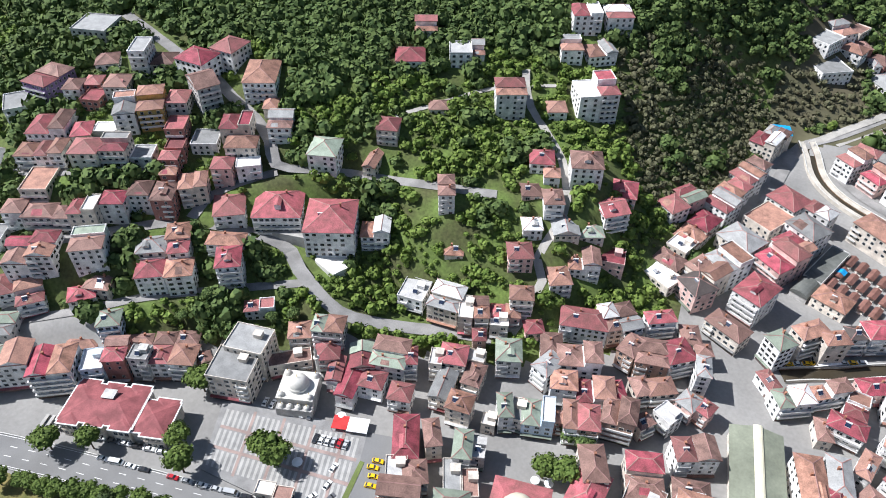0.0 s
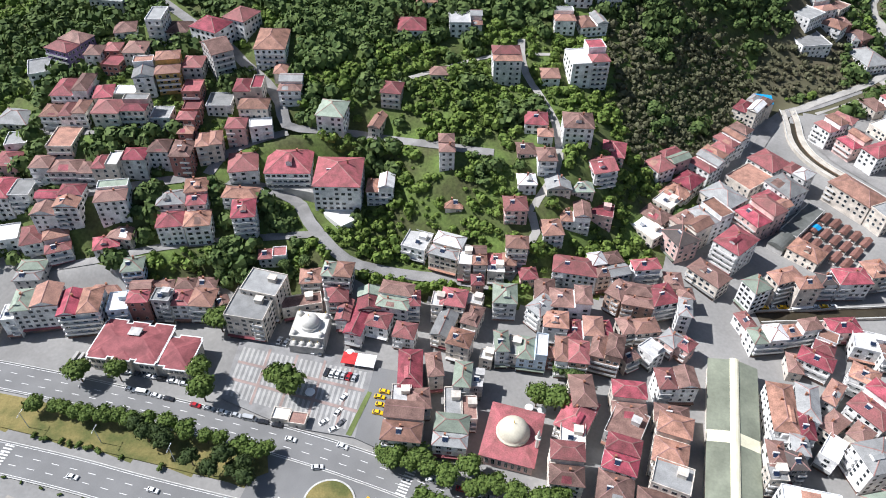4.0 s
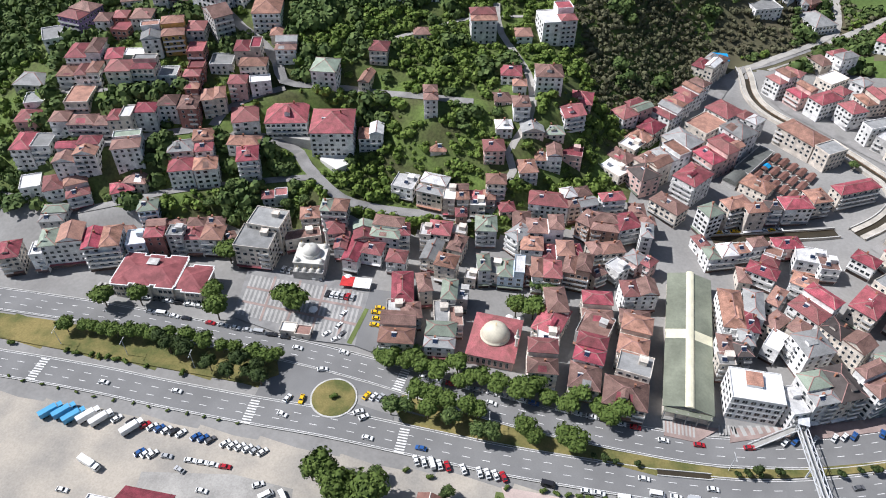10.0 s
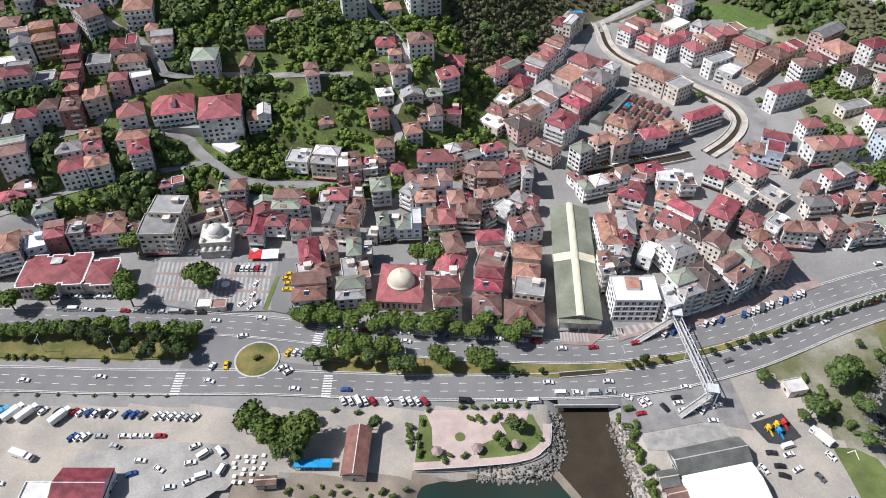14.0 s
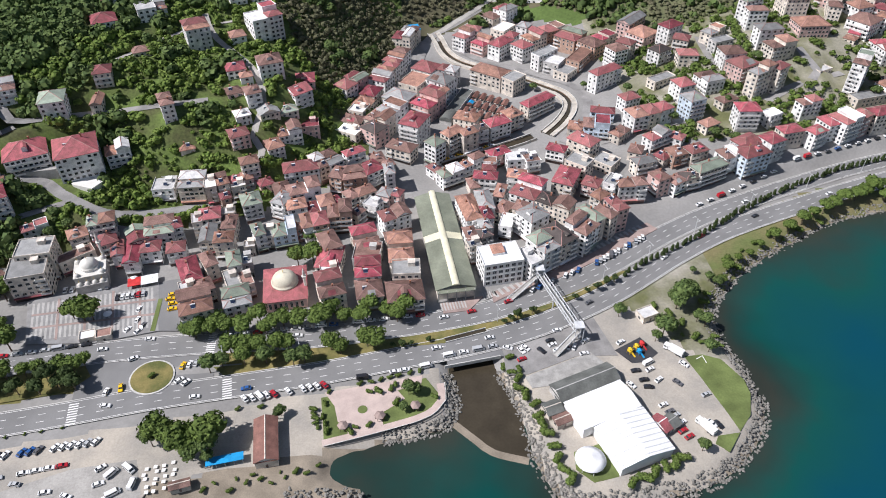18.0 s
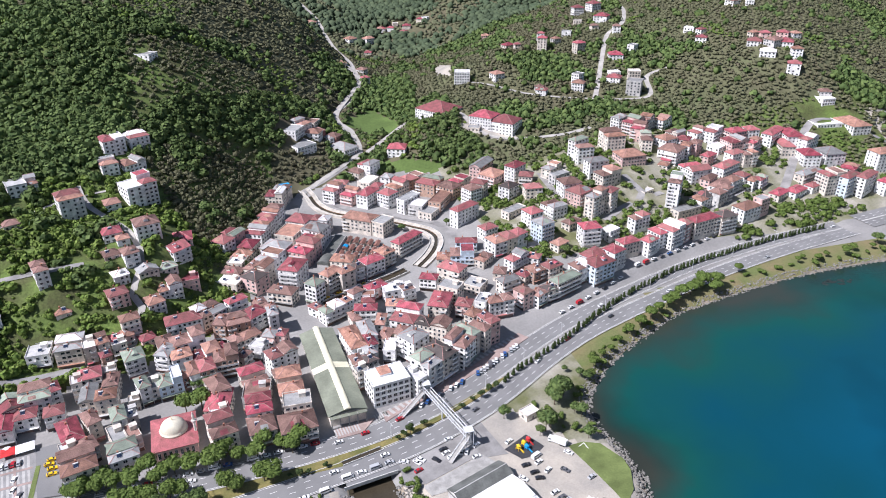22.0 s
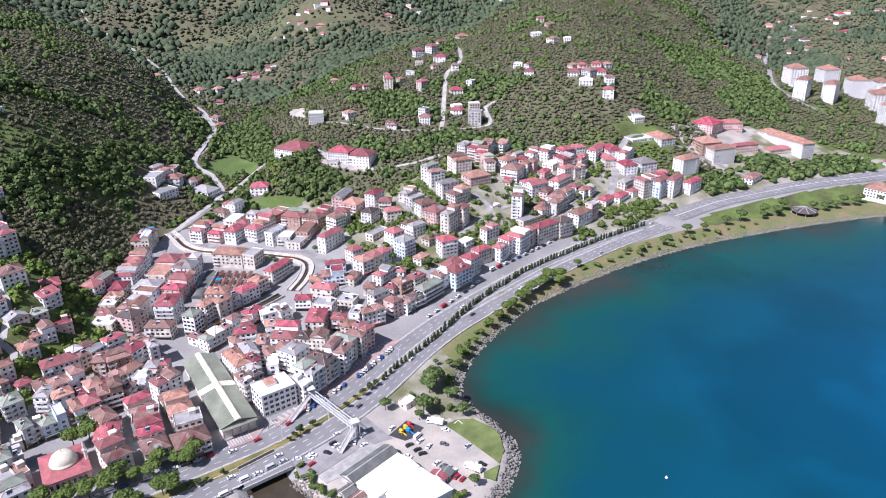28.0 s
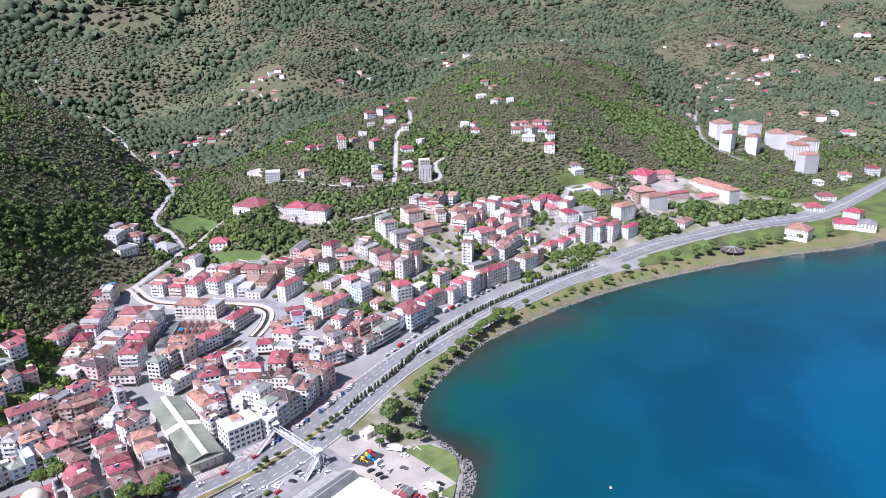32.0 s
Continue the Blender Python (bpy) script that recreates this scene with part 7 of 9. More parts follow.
def marquee(x, y, rot, w, d, eave, ribs, label):
    t = thing("marquee", pose(x, y, gz(x, y), 0, 0, rot), label, "marquee")
    h = eave + w * 0.09
    Shape().add([(-w / 2, -d / 2, eave), (0, -d / 2, h), (w / 2, -d / 2, eave), (-w / 2, d / 2, eave), (0, d / 2, h), (w / 2, d / 2, eave), (-w / 2, -d / 2, eave - 0.3), (w / 2, -d / 2, eave - 0.3), (-w / 2, d / 2, eave - 0.3), (w / 2, d / 2, eave - 0.3)],
                [(0, 1, 4, 3), (1, 2, 5, 4), (6, 7, 2, 1, 0), (9, 8, 3, 4, 5), (6, 0, 3, 8), (7, 9, 5, 2), (6, 8, 9, 7)]).part("roof", M_MARQUEE, t, "stretched white canvas")
    Shape().box(-w / 2 + 0.4, -d / 2 + 0.4, -0.3, w / 2 - 0.4, d / 2 - 0.4, eave - 0.31).part("side_wall", M_MARQUEE, t, "white side sheets")
    for k in range(ribs):
        y0 = -d / 2 + (k + 0.5) * d / ribs
        for sx in (-1, 1):
            Shape().add([(0, y0 - 0.18, h + 0.02), (sx * w / 2, y0 - 0.18, eave + 0.02), (sx * w / 2, y0 + 0.18, eave + 0.02), (0, y0 + 0.18, h + 0.02), (0, y0 - 0.18, h + 0.1), (sx * w / 2, y0 - 0.18, eave + 0.1), (sx * w / 2, y0 + 0.18, eave + 0.1), (0, y0 + 0.18, h + 0.1)],
                        [(4, 5, 6, 7), (0, 1, 5, 4), (2, 3, 7, 6), (1, 2, 6, 5), (3, 0, 4, 7)]).part("rib", M_STEEL, t)


def footbridge():
    z = 4.1
    t = thing("footbridge", pose(0, 0, 0), "white steel footbridge over the highway with ramps", "footbridge")
    a, b = Vector((173.5, 43, z + 5.6)), Vector((183.5, 4.5, z + 5.6))
    u = (b - a).normalized()
    n = Vector((-u.y, u.x, 0)) * 1.5
    def beam(p, q, r, name, parent=t, material=M_STEEL, label=""):
        d = (q - p).normalized()
        s1 = d.cross(Vector((0, 0, 1)))
        s1 = (s1.normalized() if s1.length > 0.01 else Vector((1, 0, 0))) * r
        s2 = d.cross(s1).normalized() * r
        return Shape().ring([[e + s1 + s2, e - s1 + s2, e - s1 - s2, e + s1 - s2] for e in (p, q)]).part(name, material, parent, label)
    Shape().ring([[e + n, e - n, e - n - Vector((0, 0, 0.35)), e + n - Vector((0, 0, 0.35))] for e in (a, b)]).part("deck", M_CONC, t, "grey deck")
    count = 12
    for sgn in (-1, 1):
        for lift in (0.1, 2.4):
            beam(a + n * sgn + Vector((0, 0, lift)), b + n * sgn + Vector((0, 0, lift)), 0.14, "chord")
        for k in range(count):
            p, q = a.lerp(b, k / count) + n * sgn, a.lerp(b, (k + 1) / count) + n * sgn
            beam(p + Vector((0, 0, 0.1 if k % 2 else 2.4)), q + Vector((0, 0, 2.4 if k % 2 else 0.1)), 0.08, "brace")
    for e in (0.02, 0.45, 0.98):
        p = a.lerp(b, e)
        for sgn in (-1, 1):
            beam(Vector((p.x, p.y, z - 0.4)) + n * sgn * 0.8, p + n * sgn * 0.8, 0.25, "column")
    for p, q in ((a, Vector((157, 31.5, z))), (b, Vector((172, -3.5, z)))):
        d = (q - p)
        m = Vector((-d.y, d.x, 0)).normalized() * 1.2
        Shape().ring([[e + m, e - m, e - m - Vector((0, 0, 0.3)), e + m - Vector((0, 0, 0.3))] for e in (p, q)]).part("ramp", M_CONC, t, "sloping grey ramp")
        for sgn in (-1, 1):
            beam(p + m * sgn + Vector((0, 0, 1.0)), q + m * sgn + Vector((0, 0, 1.0)), 0.07, "handrail")
            beam(p + m * sgn + Vector((0, 0, 0.5)), q + m * sgn + Vector((0, 0, 0.5)), 0.05, "handrail")
        for e in (0.25, 0.5, 0.75):
            c = p.lerp(q, e)
            beam(Vector((c.x, c.y, z - 0.4)), c - Vector((0, 0, 0.3)), 0.2, "column")
    for p in (a, b):
        for sx, sy in ((-1, -1), (1, -1), (1, 1), (-1, 1)):
            beam(Vector((p.x + sx * 1.8, p.y + sy * 1.8, z - 0.4)), Vector((p.x + sx * 1.8, p.y + sy * 1.8, z + 9.5)), 0.14, "tower_post")
        Shape().box(p.x - 2.1, p.y - 2.1, z + 9.5, p.x + 2.1, p.y + 2.1, z + 9.8).part("tower_roof", M_STEEL, t)


def shed(x, y, rot, w, d, hh, roof_m, wall_m, label, kind="a", name="shed"):
    t = thing(name, pose(x, y, gz(x, y), 0, 0, rot), label, "shed")
    Shape().box(-w / 2, -d / 2, -0.5, w / 2, d / 2, hh).part("wall", wall_m, t)
    rs, _ = roof_shape(kind, w, d)
    rs.part("roof", [roof_m, wall_m], t).location.z = hh + (0.22 if kind != "f" else 0)
    put("door", DOOR, t, side_pose(0, 0, 0.02, w, d))
    for sx in (-1, 1):
        put("window", WINDOW, t, side_pose(1 if sx > 0 else 3, 0, 0.8, w, d))
    return t


def shore_buildings():
    marquee(183.9, -34.9, 110, 14.6, 27.2, 6.0, 0, "large plain white marquee roof on the headland")
    marquee(191.8, -50.4, 17, 23.4, 21.4, 5.2, 9, "ribbed white marquee hall beside the plain one")
    t = thing("round_tent", pose(173.9, -57.2, gz(174, -57)), "round white tent on a lawn", "tent")
    Shape().turned([(5.8, 2.6), (5.9, 2.9), (3.6, 3.9), (1.1, 4.8), (0.05, 5.3)], 22).part("canopy", M_MARQUEE, t, smooth=True)
    Shape().turned([(0.15, -0.3), (0.15, 4.6)], 8).part("pole", M_STEEL, t)
    for k in range(8):
        Shape().turned([(0.1, -0.3), (0.1, 2.7)], 6).part("post", M_STEEL, t).location = (5.5 * math.cos(k * 0.785), 5.5 * math.sin(k * 0.785), 0)
    shed(180.4, -21.6, 20, 28, 9.5, 3.6, M_DARKROOF, M_WALL["G"], "long low restaurant with a dark grey roof", "a", "restaurant")
    shed(164.6, -32.8, 18, 6.5, 6, 3.2, M_DARKROOF, M_WALL["C"], "small shed with a grey roof by the bank")
    shed(167.6, -38.2, 20, 7, 4.2, 3.0, M_ROOF["b"], M_WALL["C"], "small shed with a brown roof by the bank")
    shed(205.6, -43.8, 30, 3.6, 8, 2.8, M_ROOF["r"], M_WALL["W"], "small red-roofed shed beside the marquee")
    shed(210.0, -43.0, 30, 4.0, 6, 2.6, M_DARKROOF, M_WALL["G"], "small grey-roofed shed beside the marquee")
    shed(218.5, 16, 20, 8, 6, 3.0, M_ROOF["w"], M_WALL["C"], "small pale kiosk under trees", "f", "kiosk")
    shed(52, -38.2, 6, 8.5, 19.5, 4.2, M_STALL, M_WALL["C"], "long cafe with a dark brown roof", "e", "cafe")
    shed(-41, -66, 8, 18, 14, 5.0, M_ROOF["r"], M_WALL["W"], "warehouse with a red roof in the car park", "a", "warehouse")
    shed(-57, -70, 8, 10, 9, 3.2, M_ROOF["w"], M_WALL["W"], "white flat-roofed store by the warehouse", "f", "store")
    shed(22, -53.5, 12, 7, 3, 2.6, M_ROOF["b"], M_WALL["C"], "low brown-roofed hut behind the beach")
    t = thing("canopy", pose(37, -44.5, gz(37, -44), 0, 0, 8), "long blue canopy over the tea garden edge", "canopy")
    Shape().box(-7, -1.8, 2.6, 7, 1.8, 2.8).part("cover", M_BLUE, t)
    for k in range(5):
        Shape().box(-0.08, -0.08, -0.4, 0.08, 0.08, 2.6).part("post", M_STEEL, t).location = (-6.5 + k * 3.25, -1.5, 0)
    for x, y in ((-33, 25), (-26, 25.5)):
        shed(x, y, 12, 6.5, 5, 3.0, M_ROOF["b" if x > -30 else "w"], M_WALL["C"], "small kiosk on the square", "f", "kiosk")
    for x, y in ((-28, 38.5), (-22, 62), (-13, 61)):
        t = thing("parasol", pose(x, y, gz(x, y)), "round white parasol on the square", "parasol", group="parasols on the square")
        Shape().turned([(2.0, 2.4), (2.0, 2.5), (0.05, 3.4)], 12).part("shade", M_MARQUEE, t)
        Shape().turned([(0.06, -0.2), (0.06, 3.2)], 6).part("pole", M_STEEL, t)
    for x, y in ((60, 63.5), (55, 63)):
        t = thing("parasol", pose(x, y, gz(x, y)), "round white parasol behind the mosque", "parasol", group="parasols by the mosque")
        Shape().turned([(1.7, 2.4), (1.7, 2.5), (0.05, 3.2)], 12).part("shade", M_MARQUEE, t)
        Shape().turned([(0.06, -0.2), (0.06, 3.0)], 6).part("pole", M_STEEL, t)
    t = thing("awning", pose(-17, 60, gz(-17, 60), 0, 0, 12), "red and white shop awning by the square", "awning")
    Shape().box(-7, -3, 2.7, -1, 3, 2.9).part("red_cover", M_REDSTUFF, t, "red canvas")
    Shape().box(-0.9, -3.4, 2.7, 7, 3, 2.9).part("white_cover", M_MARQUEE, t, "white canvas")
    for x in (-6.8, -1, 6.8):
        Shape().box(x - 0.08, -3.1, -0.3, x + 0.08, -2.95, 2.7).part("post", M_STEEL, t)
    for x, y in ((81, -33), (95.6, -29.5), (110, -25.8)):
        t = thing("pavilion", pose(x, y, gz(x, y)), "small six-sided pavilion with a red-brown roof", "pavilion", group="park pavilions")
        Shape().turned([(2.3, 2.3), (2.3, 2.45), (0.1, 3.7)], 6).part("roof", M_PAVE_RED, t)
        for k in range(6):
            Shape().box(-0.08, -0.08, -0.3, 0.08, 0.08, 2.3).part("post", M_BARK, t).location = (1.9 * math.cos(k * 1.047), 1.9 * math.sin(k * 1.047), 0)
        Shape().turned([(0.7, -0.2), (0.7, 0.7)], 8).part("table", M_CONC, t)
    t = thing("shelter", pose(128, 312, gz(128, 312), 0, 0, 10), "house top under a bright blue tarpaulin at the valley edge", "shelter")
    Shape().box(-5, -5, -1, 5, 5, 9).part("wall", M_WALL["C"], t)
    Shape().box(-5.2, -5.2, 9, 5.2, 5.2, 9.3).part("roof", M_BLUE, t, "blue tarpaulin")
    t = thing("pavilion", pose(655, 97, gz(655, 97)), "large dark radial pavilion roof on the shore", "pavilion")
    Shape().turned([(11, 3.0), (11, 3.3), (5, 5.0), (0.3, 6.6)], 16).part("roof", M_ROOF["k"], t, "dark ribbed roof")
    for k in range(8):
        Shape().box(-0.15, -0.15, -0.5, 0.15, 0.15, 3.0).part("post", M_STEEL, t).location = (10 * math.cos(k * 0.785), 10 * math.sin(k * 0.785), 0)
        rib = Shape().box(0.3, -0.15, 0, 11, 0.15, 0.15).part("rib", M_STEEL, t)
        rib.matrix_basis = pose(0, 0, 6.75, 0, 17.5, k * 45 + 10)
    for i in range(5):
        for j in range(3):
            x, y = 165.5 + i * 4.5 - j * 4.7, 226.5 - i * 3.4 - j * 9.6
            t = thing("market_stall", pose(x, y, gz(x, y), 0, 0, -26), "long covered market stall with a brown sheet roof", "stall", group="market stalls")
            Shape().add([(-1.9, -4.2, 2.5), (1.9, -4.2, 2.5), (1.9, 4.2, 2.5), (-1.9, 4.2, 2.5), (0, -4.2, 3.5), (0, 4.2, 3.5)], [(0, 4, 5, 3), (1, 2, 5, 4), (0, 1, 4), (2, 3, 5), (0, 3, 2, 1)]).part("roof", M_STALL, t)
            Shape().box(-1.3, -3.8, -0.3, 1.3, 3.8, 0.9).part("counter", M_WALL["C"], t)
            for sx, sy in ((-1, -1), (1, -1), (1, 1), (-1, 1)):
                Shape().box(-0.06, -0.06, -0.3, 0.06, 0.06, 2.5).part("post", M_STEEL, t).location = (1.7 * sx, 4.0 * sy, 0)
    t = thing("tarpaulin", pose(161, 217, gz(161, 217) + 3.55, 0, 0, -26), "bright blue tarpaulin over a market stall", "tarpaulin")
    Shape().add([(-2.1, -1.8, -0.9), (2.1, -1.8, -0.9), (2.1, 1.8, -0.9), (-2.1, 1.8, -0.9), (0, -1.8, 0.1), (0, 1.8, 0.1)], [(0, 4, 5, 3), (1, 2, 5, 4), (0, 1, 4), (2, 3, 5), (0, 3, 2, 1)]).part("sheet", M_BLUE, t)
    shed(154, 218, -26, 8.5, 30, 4.2, M_DARKROOF, M_WALL["G"], "long low arcade with a grey flat roof", "f", "arcade")
    t = thing("barrel_hall", pose(144.5, 198.5, gz(144, 198), 0, 0, -26), "short hall under a dark rounded roof", "hall")
    Shape().box(-4, -6, -0.5, 4, 6, 3.2).part("wall", M_WALL["G"], t)
    Shape().ring([[(4.3 * math.cos(q), y, 3.2 + 2.4 * math.sin(q)) for q in np.linspace(0, math.pi, 9)] for y in (-6.3, 6.3)]).part("roof", M_DARKROOF, t, "dark rounded sheet roof")
    # play area
    mat_edge = [(198.8, -2.6), (204.2, -10.5), (210.2, -10.5), (217.2, -5.9), (211.9, 3.8)]
    ob = Shape().add([(x, y, z) for z in (3.8, 3.3) for x, y in mat_edge], [(0, 1, 2, 3, 4)] + [(k, k + 5, (k + 1) % 5 + 5, (k + 1) % 5) for k in range(5)]).part("play_mat", M_RUBBER)
    tagged(ob, "black rubber mat of the play area", "play area", kind="structure")
    for x, y, m, word in ((204.8, -4.6, M_YELLOW, "yellow"), (208.6, -5.4, M_BLUE, "blue"), (208.2, -2.6, M_YELLOW, "yellow"), (211, -1.2, M_REDSTUFF, "red")):
        t = thing("play_frame", pose(x, y, 3.8, 0, 0, 30), "%s plastic climbing frame with a slide" % word, "playground frame", group="play frames")
        for sx, sy in ((-1, -1), (1, -1), (1, 1), (-1, 1)):
            Shape().box(-0.08, -0.08, 0, 0.08, 0.08, 2.4).part("post", m, t).location = (0.8 * sx, 0.8 * sy, 0)
        Shape().box(-0.9, -0.9, 1.1, 0.9, 0.9, 1.25).part("platform", m, t)
        Shape().turned([(1.3, 2.4), (0.05, 3.3)], 4).part("roof", m, t)
        Shape().add([(-0.4, -0.9, 1.2), (0.4, -0.9, 1.2), (0.4, -3.2, 0.1), (-0.4, -3.2, 0.1), (-0.4, -0.9, 1.05), (0.4, -0.9, 1.05), (0.4, -3.2, 0), (-0.4, -3.2, 0)], [(0, 3, 2, 1), (4, 5, 6, 7), (0, 1, 5, 4), (1, 2, 6, 5), (2, 3, 7, 6), (3, 0, 4, 7)]).part("slide", m, t)


market_hall()
mosques()
tea_tables()
town_hall()
white_block()
footbridge()
shore_buildings()


# ---- ground surfaces: the square, the park, the roundabout, the headland ----
def slab(name, poly, z, material, label, category, thick=0.3):
    n = len(poly)
    v = [(x, y, (gz(x, y) if z is None else z) + 0.06) for x, y in poly] + [(x, y, (gz(x, y) if z is None else z) - thick) for x, y in poly]
    f = [tuple(range(n))] + [(i, i + n, (i + 1) % n + n, (i + 1) % n) for i in range(n)]
    area = sum(poly[i][0] * poly[(i + 1) % n][1] - poly[(i + 1) % n][0] * poly[i][1] for i in range(n))
    if area < 0:
        f = [q[::-1] for q in f]
    ob = Shape().add(v, f).part(name, material)
    return tagged(ob, label, category, kind="structure")


def disc(x, y, r, n=36):
    return [(x + r * math.cos(2 * math.pi * k / n), y + r * math.sin(2 * math.pi * k / n)) for k in range(n)]


slab("roundabout", disc(0, 0, 9.4), 4.35, M_KERB, "pale kerb ring of the roundabout", "roundabout", 0.5)
slab("roundabout_lawn", disc(0, 0, 8.7), 4.45, M_DRY, "dry grass of the roundabout", "lawn", 0.5)
slab("crossing_area", [(-32, 12), (-30, -11), (-6, -8), (26, -3), (24, 13), (0, 14)], 3.96, M_LANE, "asphalt round the roundabout", "road", 0.4)
slab("pavement", [(-60, 24), (-69, 52), (-60, 57), (-10, 60), (-3, 27), (-30, 22)], 4.45, M_PAVE_GREY, "striped grey paving of the town square", "square", 0.8)
slab("pavement", [(-3, 27), (-10, 60), (2, 62), (8, 26)], 4.4, M_ASPHALT, "asphalt edge of the town square", "square", 0.8)
slab("lawn_strip", [(-7.4, 48), (-5.6, 48), (-4.6, 27), (-6.8, 27)], 4.55, M_LAWN, "narrow wedge of lawn beside the square", "lawn", 0.8)
slab("pavement", [(138, 27), (126, 26), (125, 33), (146, 36)], 4.4, M_PAVE_RED, "red and grey paving before the market hall", "pavement", 0.6)
slab("pavement", [(150, 31), (150, 38), (172, 46), (205, 62), (240, 84), (244, 78), (207, 56.5), (183, 44.5), (160, 36.5)], 4.4, M_PAVE_RED, "red and grey paving along the shop fronts", "pavement", 0.6)
slab("park_lawn", [(71.6, -17), (115.3, -10.5), (121.1, -21.8), (117.6, -26.4), (110.2, -30.1), (73.5, -38.2), (73, -31.4)], 3.68, M_LAWN, "dry lawn of the shore park", "lawn", 0.5)
slab("park_paving", [(73, -14.5), (87.5, -12.5), (101.8, -10.8), (114, -9), (113, -14), (103, -16), (106, -20.6), (102.6, -22.9), (96.2, -27), (96.8, -33), (82.8, -35.6), (82.2, -32.1), (78.7, -29.5), (77.3, -21.9)], 3.74, M_PINKPAVE, "pale pink paving of the shore park", "paving", 0.5)
_path = smooth_line([(72.9, -39.2), (91.6, -35.3), (110.3, -30.7), (117.3, -27), (121, -22.3), (121, -14)], 3)
ribbon("park_path", np.c_[_path, np.full(len(_path), 3.78)], 1.5, M_PINKPAVE, 0.0, "pale pink path round the shore park", "path")
ribbon("park_wall", np.c_[_path, np.full(len(_path), 4.3)], 0.2, M_KERB, 0.0, "low pale wall along the park path", "wall", -1.9, -1.6)
slab("park_bed", disc(88.6, -24.5, 2.0, 14), 3.82, M_LAWN, "round flower bed in the park", "flower bed", 0.3)
slab("apron", [(149.8, 3.4), (178.3, 13.5), (194, 19.5), (197, 5.3), (199.4, -5.7), (181.7, -4.4), (158.4, -12.7), (149.5, -11.6)], 3.72, M_STREET, "grey asphalt apron beside the footbridge", "car park", 0.5)
slab("lawn", [(227.7, -8.9), (235.8, -8.4), (243, -11.8), (248.2, -23.4), (248, -30.7), (243.5, -41.3), (236.4, -48.3), (234.9, -40.1), (230.8, -21)], 3.64, M_LAWN, "green lawn on the tip of the headland", "lawn", 0.6)
slab("lawn", [(226.9, -49.6), (236.1, -48.9), (228.7, -57), (224.4, -53.1)], 3.64, M_LAWN, "small patch of grass above the boulders", "lawn", 0.6)
slab("pitch_mark", [(232.4, -10.6), (235.8, -9), (236.2, -13.2), (235.9, -13.3), (235.5, -9.4), (232.6, -10.9)], 3.67, M_WHITE, "white painted corner on the lawn", "marking", 0.1)
slab("lawn", [(169.1, -51.8), (180, -49), (184, -61), (183.4, -63.7), (173.8, -65.3), (168.2, -59.4)], 3.68, M_LAWN, "bright lawn round the tent", "lawn", 0.6)
slab("car_park", [(192, 2), (200, 14), (222, 10), (229, -8), (234, -38), (226, -50), (206, -58), (203, -40), (196, -18)], 3.55, M_GRAVEL, "pale gravel car park on the headland", "car park", 0.5)
slab("terrace", [(156.9, -13.9), (187.8, -2.7), (192.5, -9.3), (166, -19.5), (159, -20)], 3.76, M_CONC, "grey paved terrace behind the restaurant", "terrace", 0.5)
slab("yard", [(-61.8, 118.7), (-50.5, 113.8), (-45.7, 121.4), (-49.6, 135.0), (-67.9, 126.9)], 24.7, M_CONCYARD, "white concrete yard below the apartment block", "yard", 12.0)
slab("yard", [(-92.0, 120.9), (-69.4, 123.5), (-67.9, 126.9), (-93.5, 124.7)], 31.6, M_CONC, "grey concrete terrace on its retaining wall", "yard", 8.0)
slab("lot_paving", [(-45, -75), (-52, -52), (-20, -42), (3, -40), (8, -55), (-5, -70)], 3.64, M_LOT, "grey worn patch in the car park", "car park", 0.4)
# clean edges for the grass of the reservations and the gravel of the lot
slab("reservation", MEDIAN_W, 4.24, M_DRY, "dry grass of the wide central reservation", "grass", 0.6)
slab("reservation", [(24, 4), (26, 11), (40, 11), (70, 10), (100, 12), (125, 15.5), (148, 19), (172, 27), (196, 38), (215, 47), (222, 48.5), (196, 34), (172, 23.5), (148, 15), (125, 8), (100, 7), (72, 2), (45, -0.5), (30, -1.5)], 4.2, M_DRY, "dry grass of the central reservation", "grass", 0.6)
slab("gravel_lot", LOT, 3.6, M_GRAVEL, "pale gravel lot by the sea", "car park", 0.4)


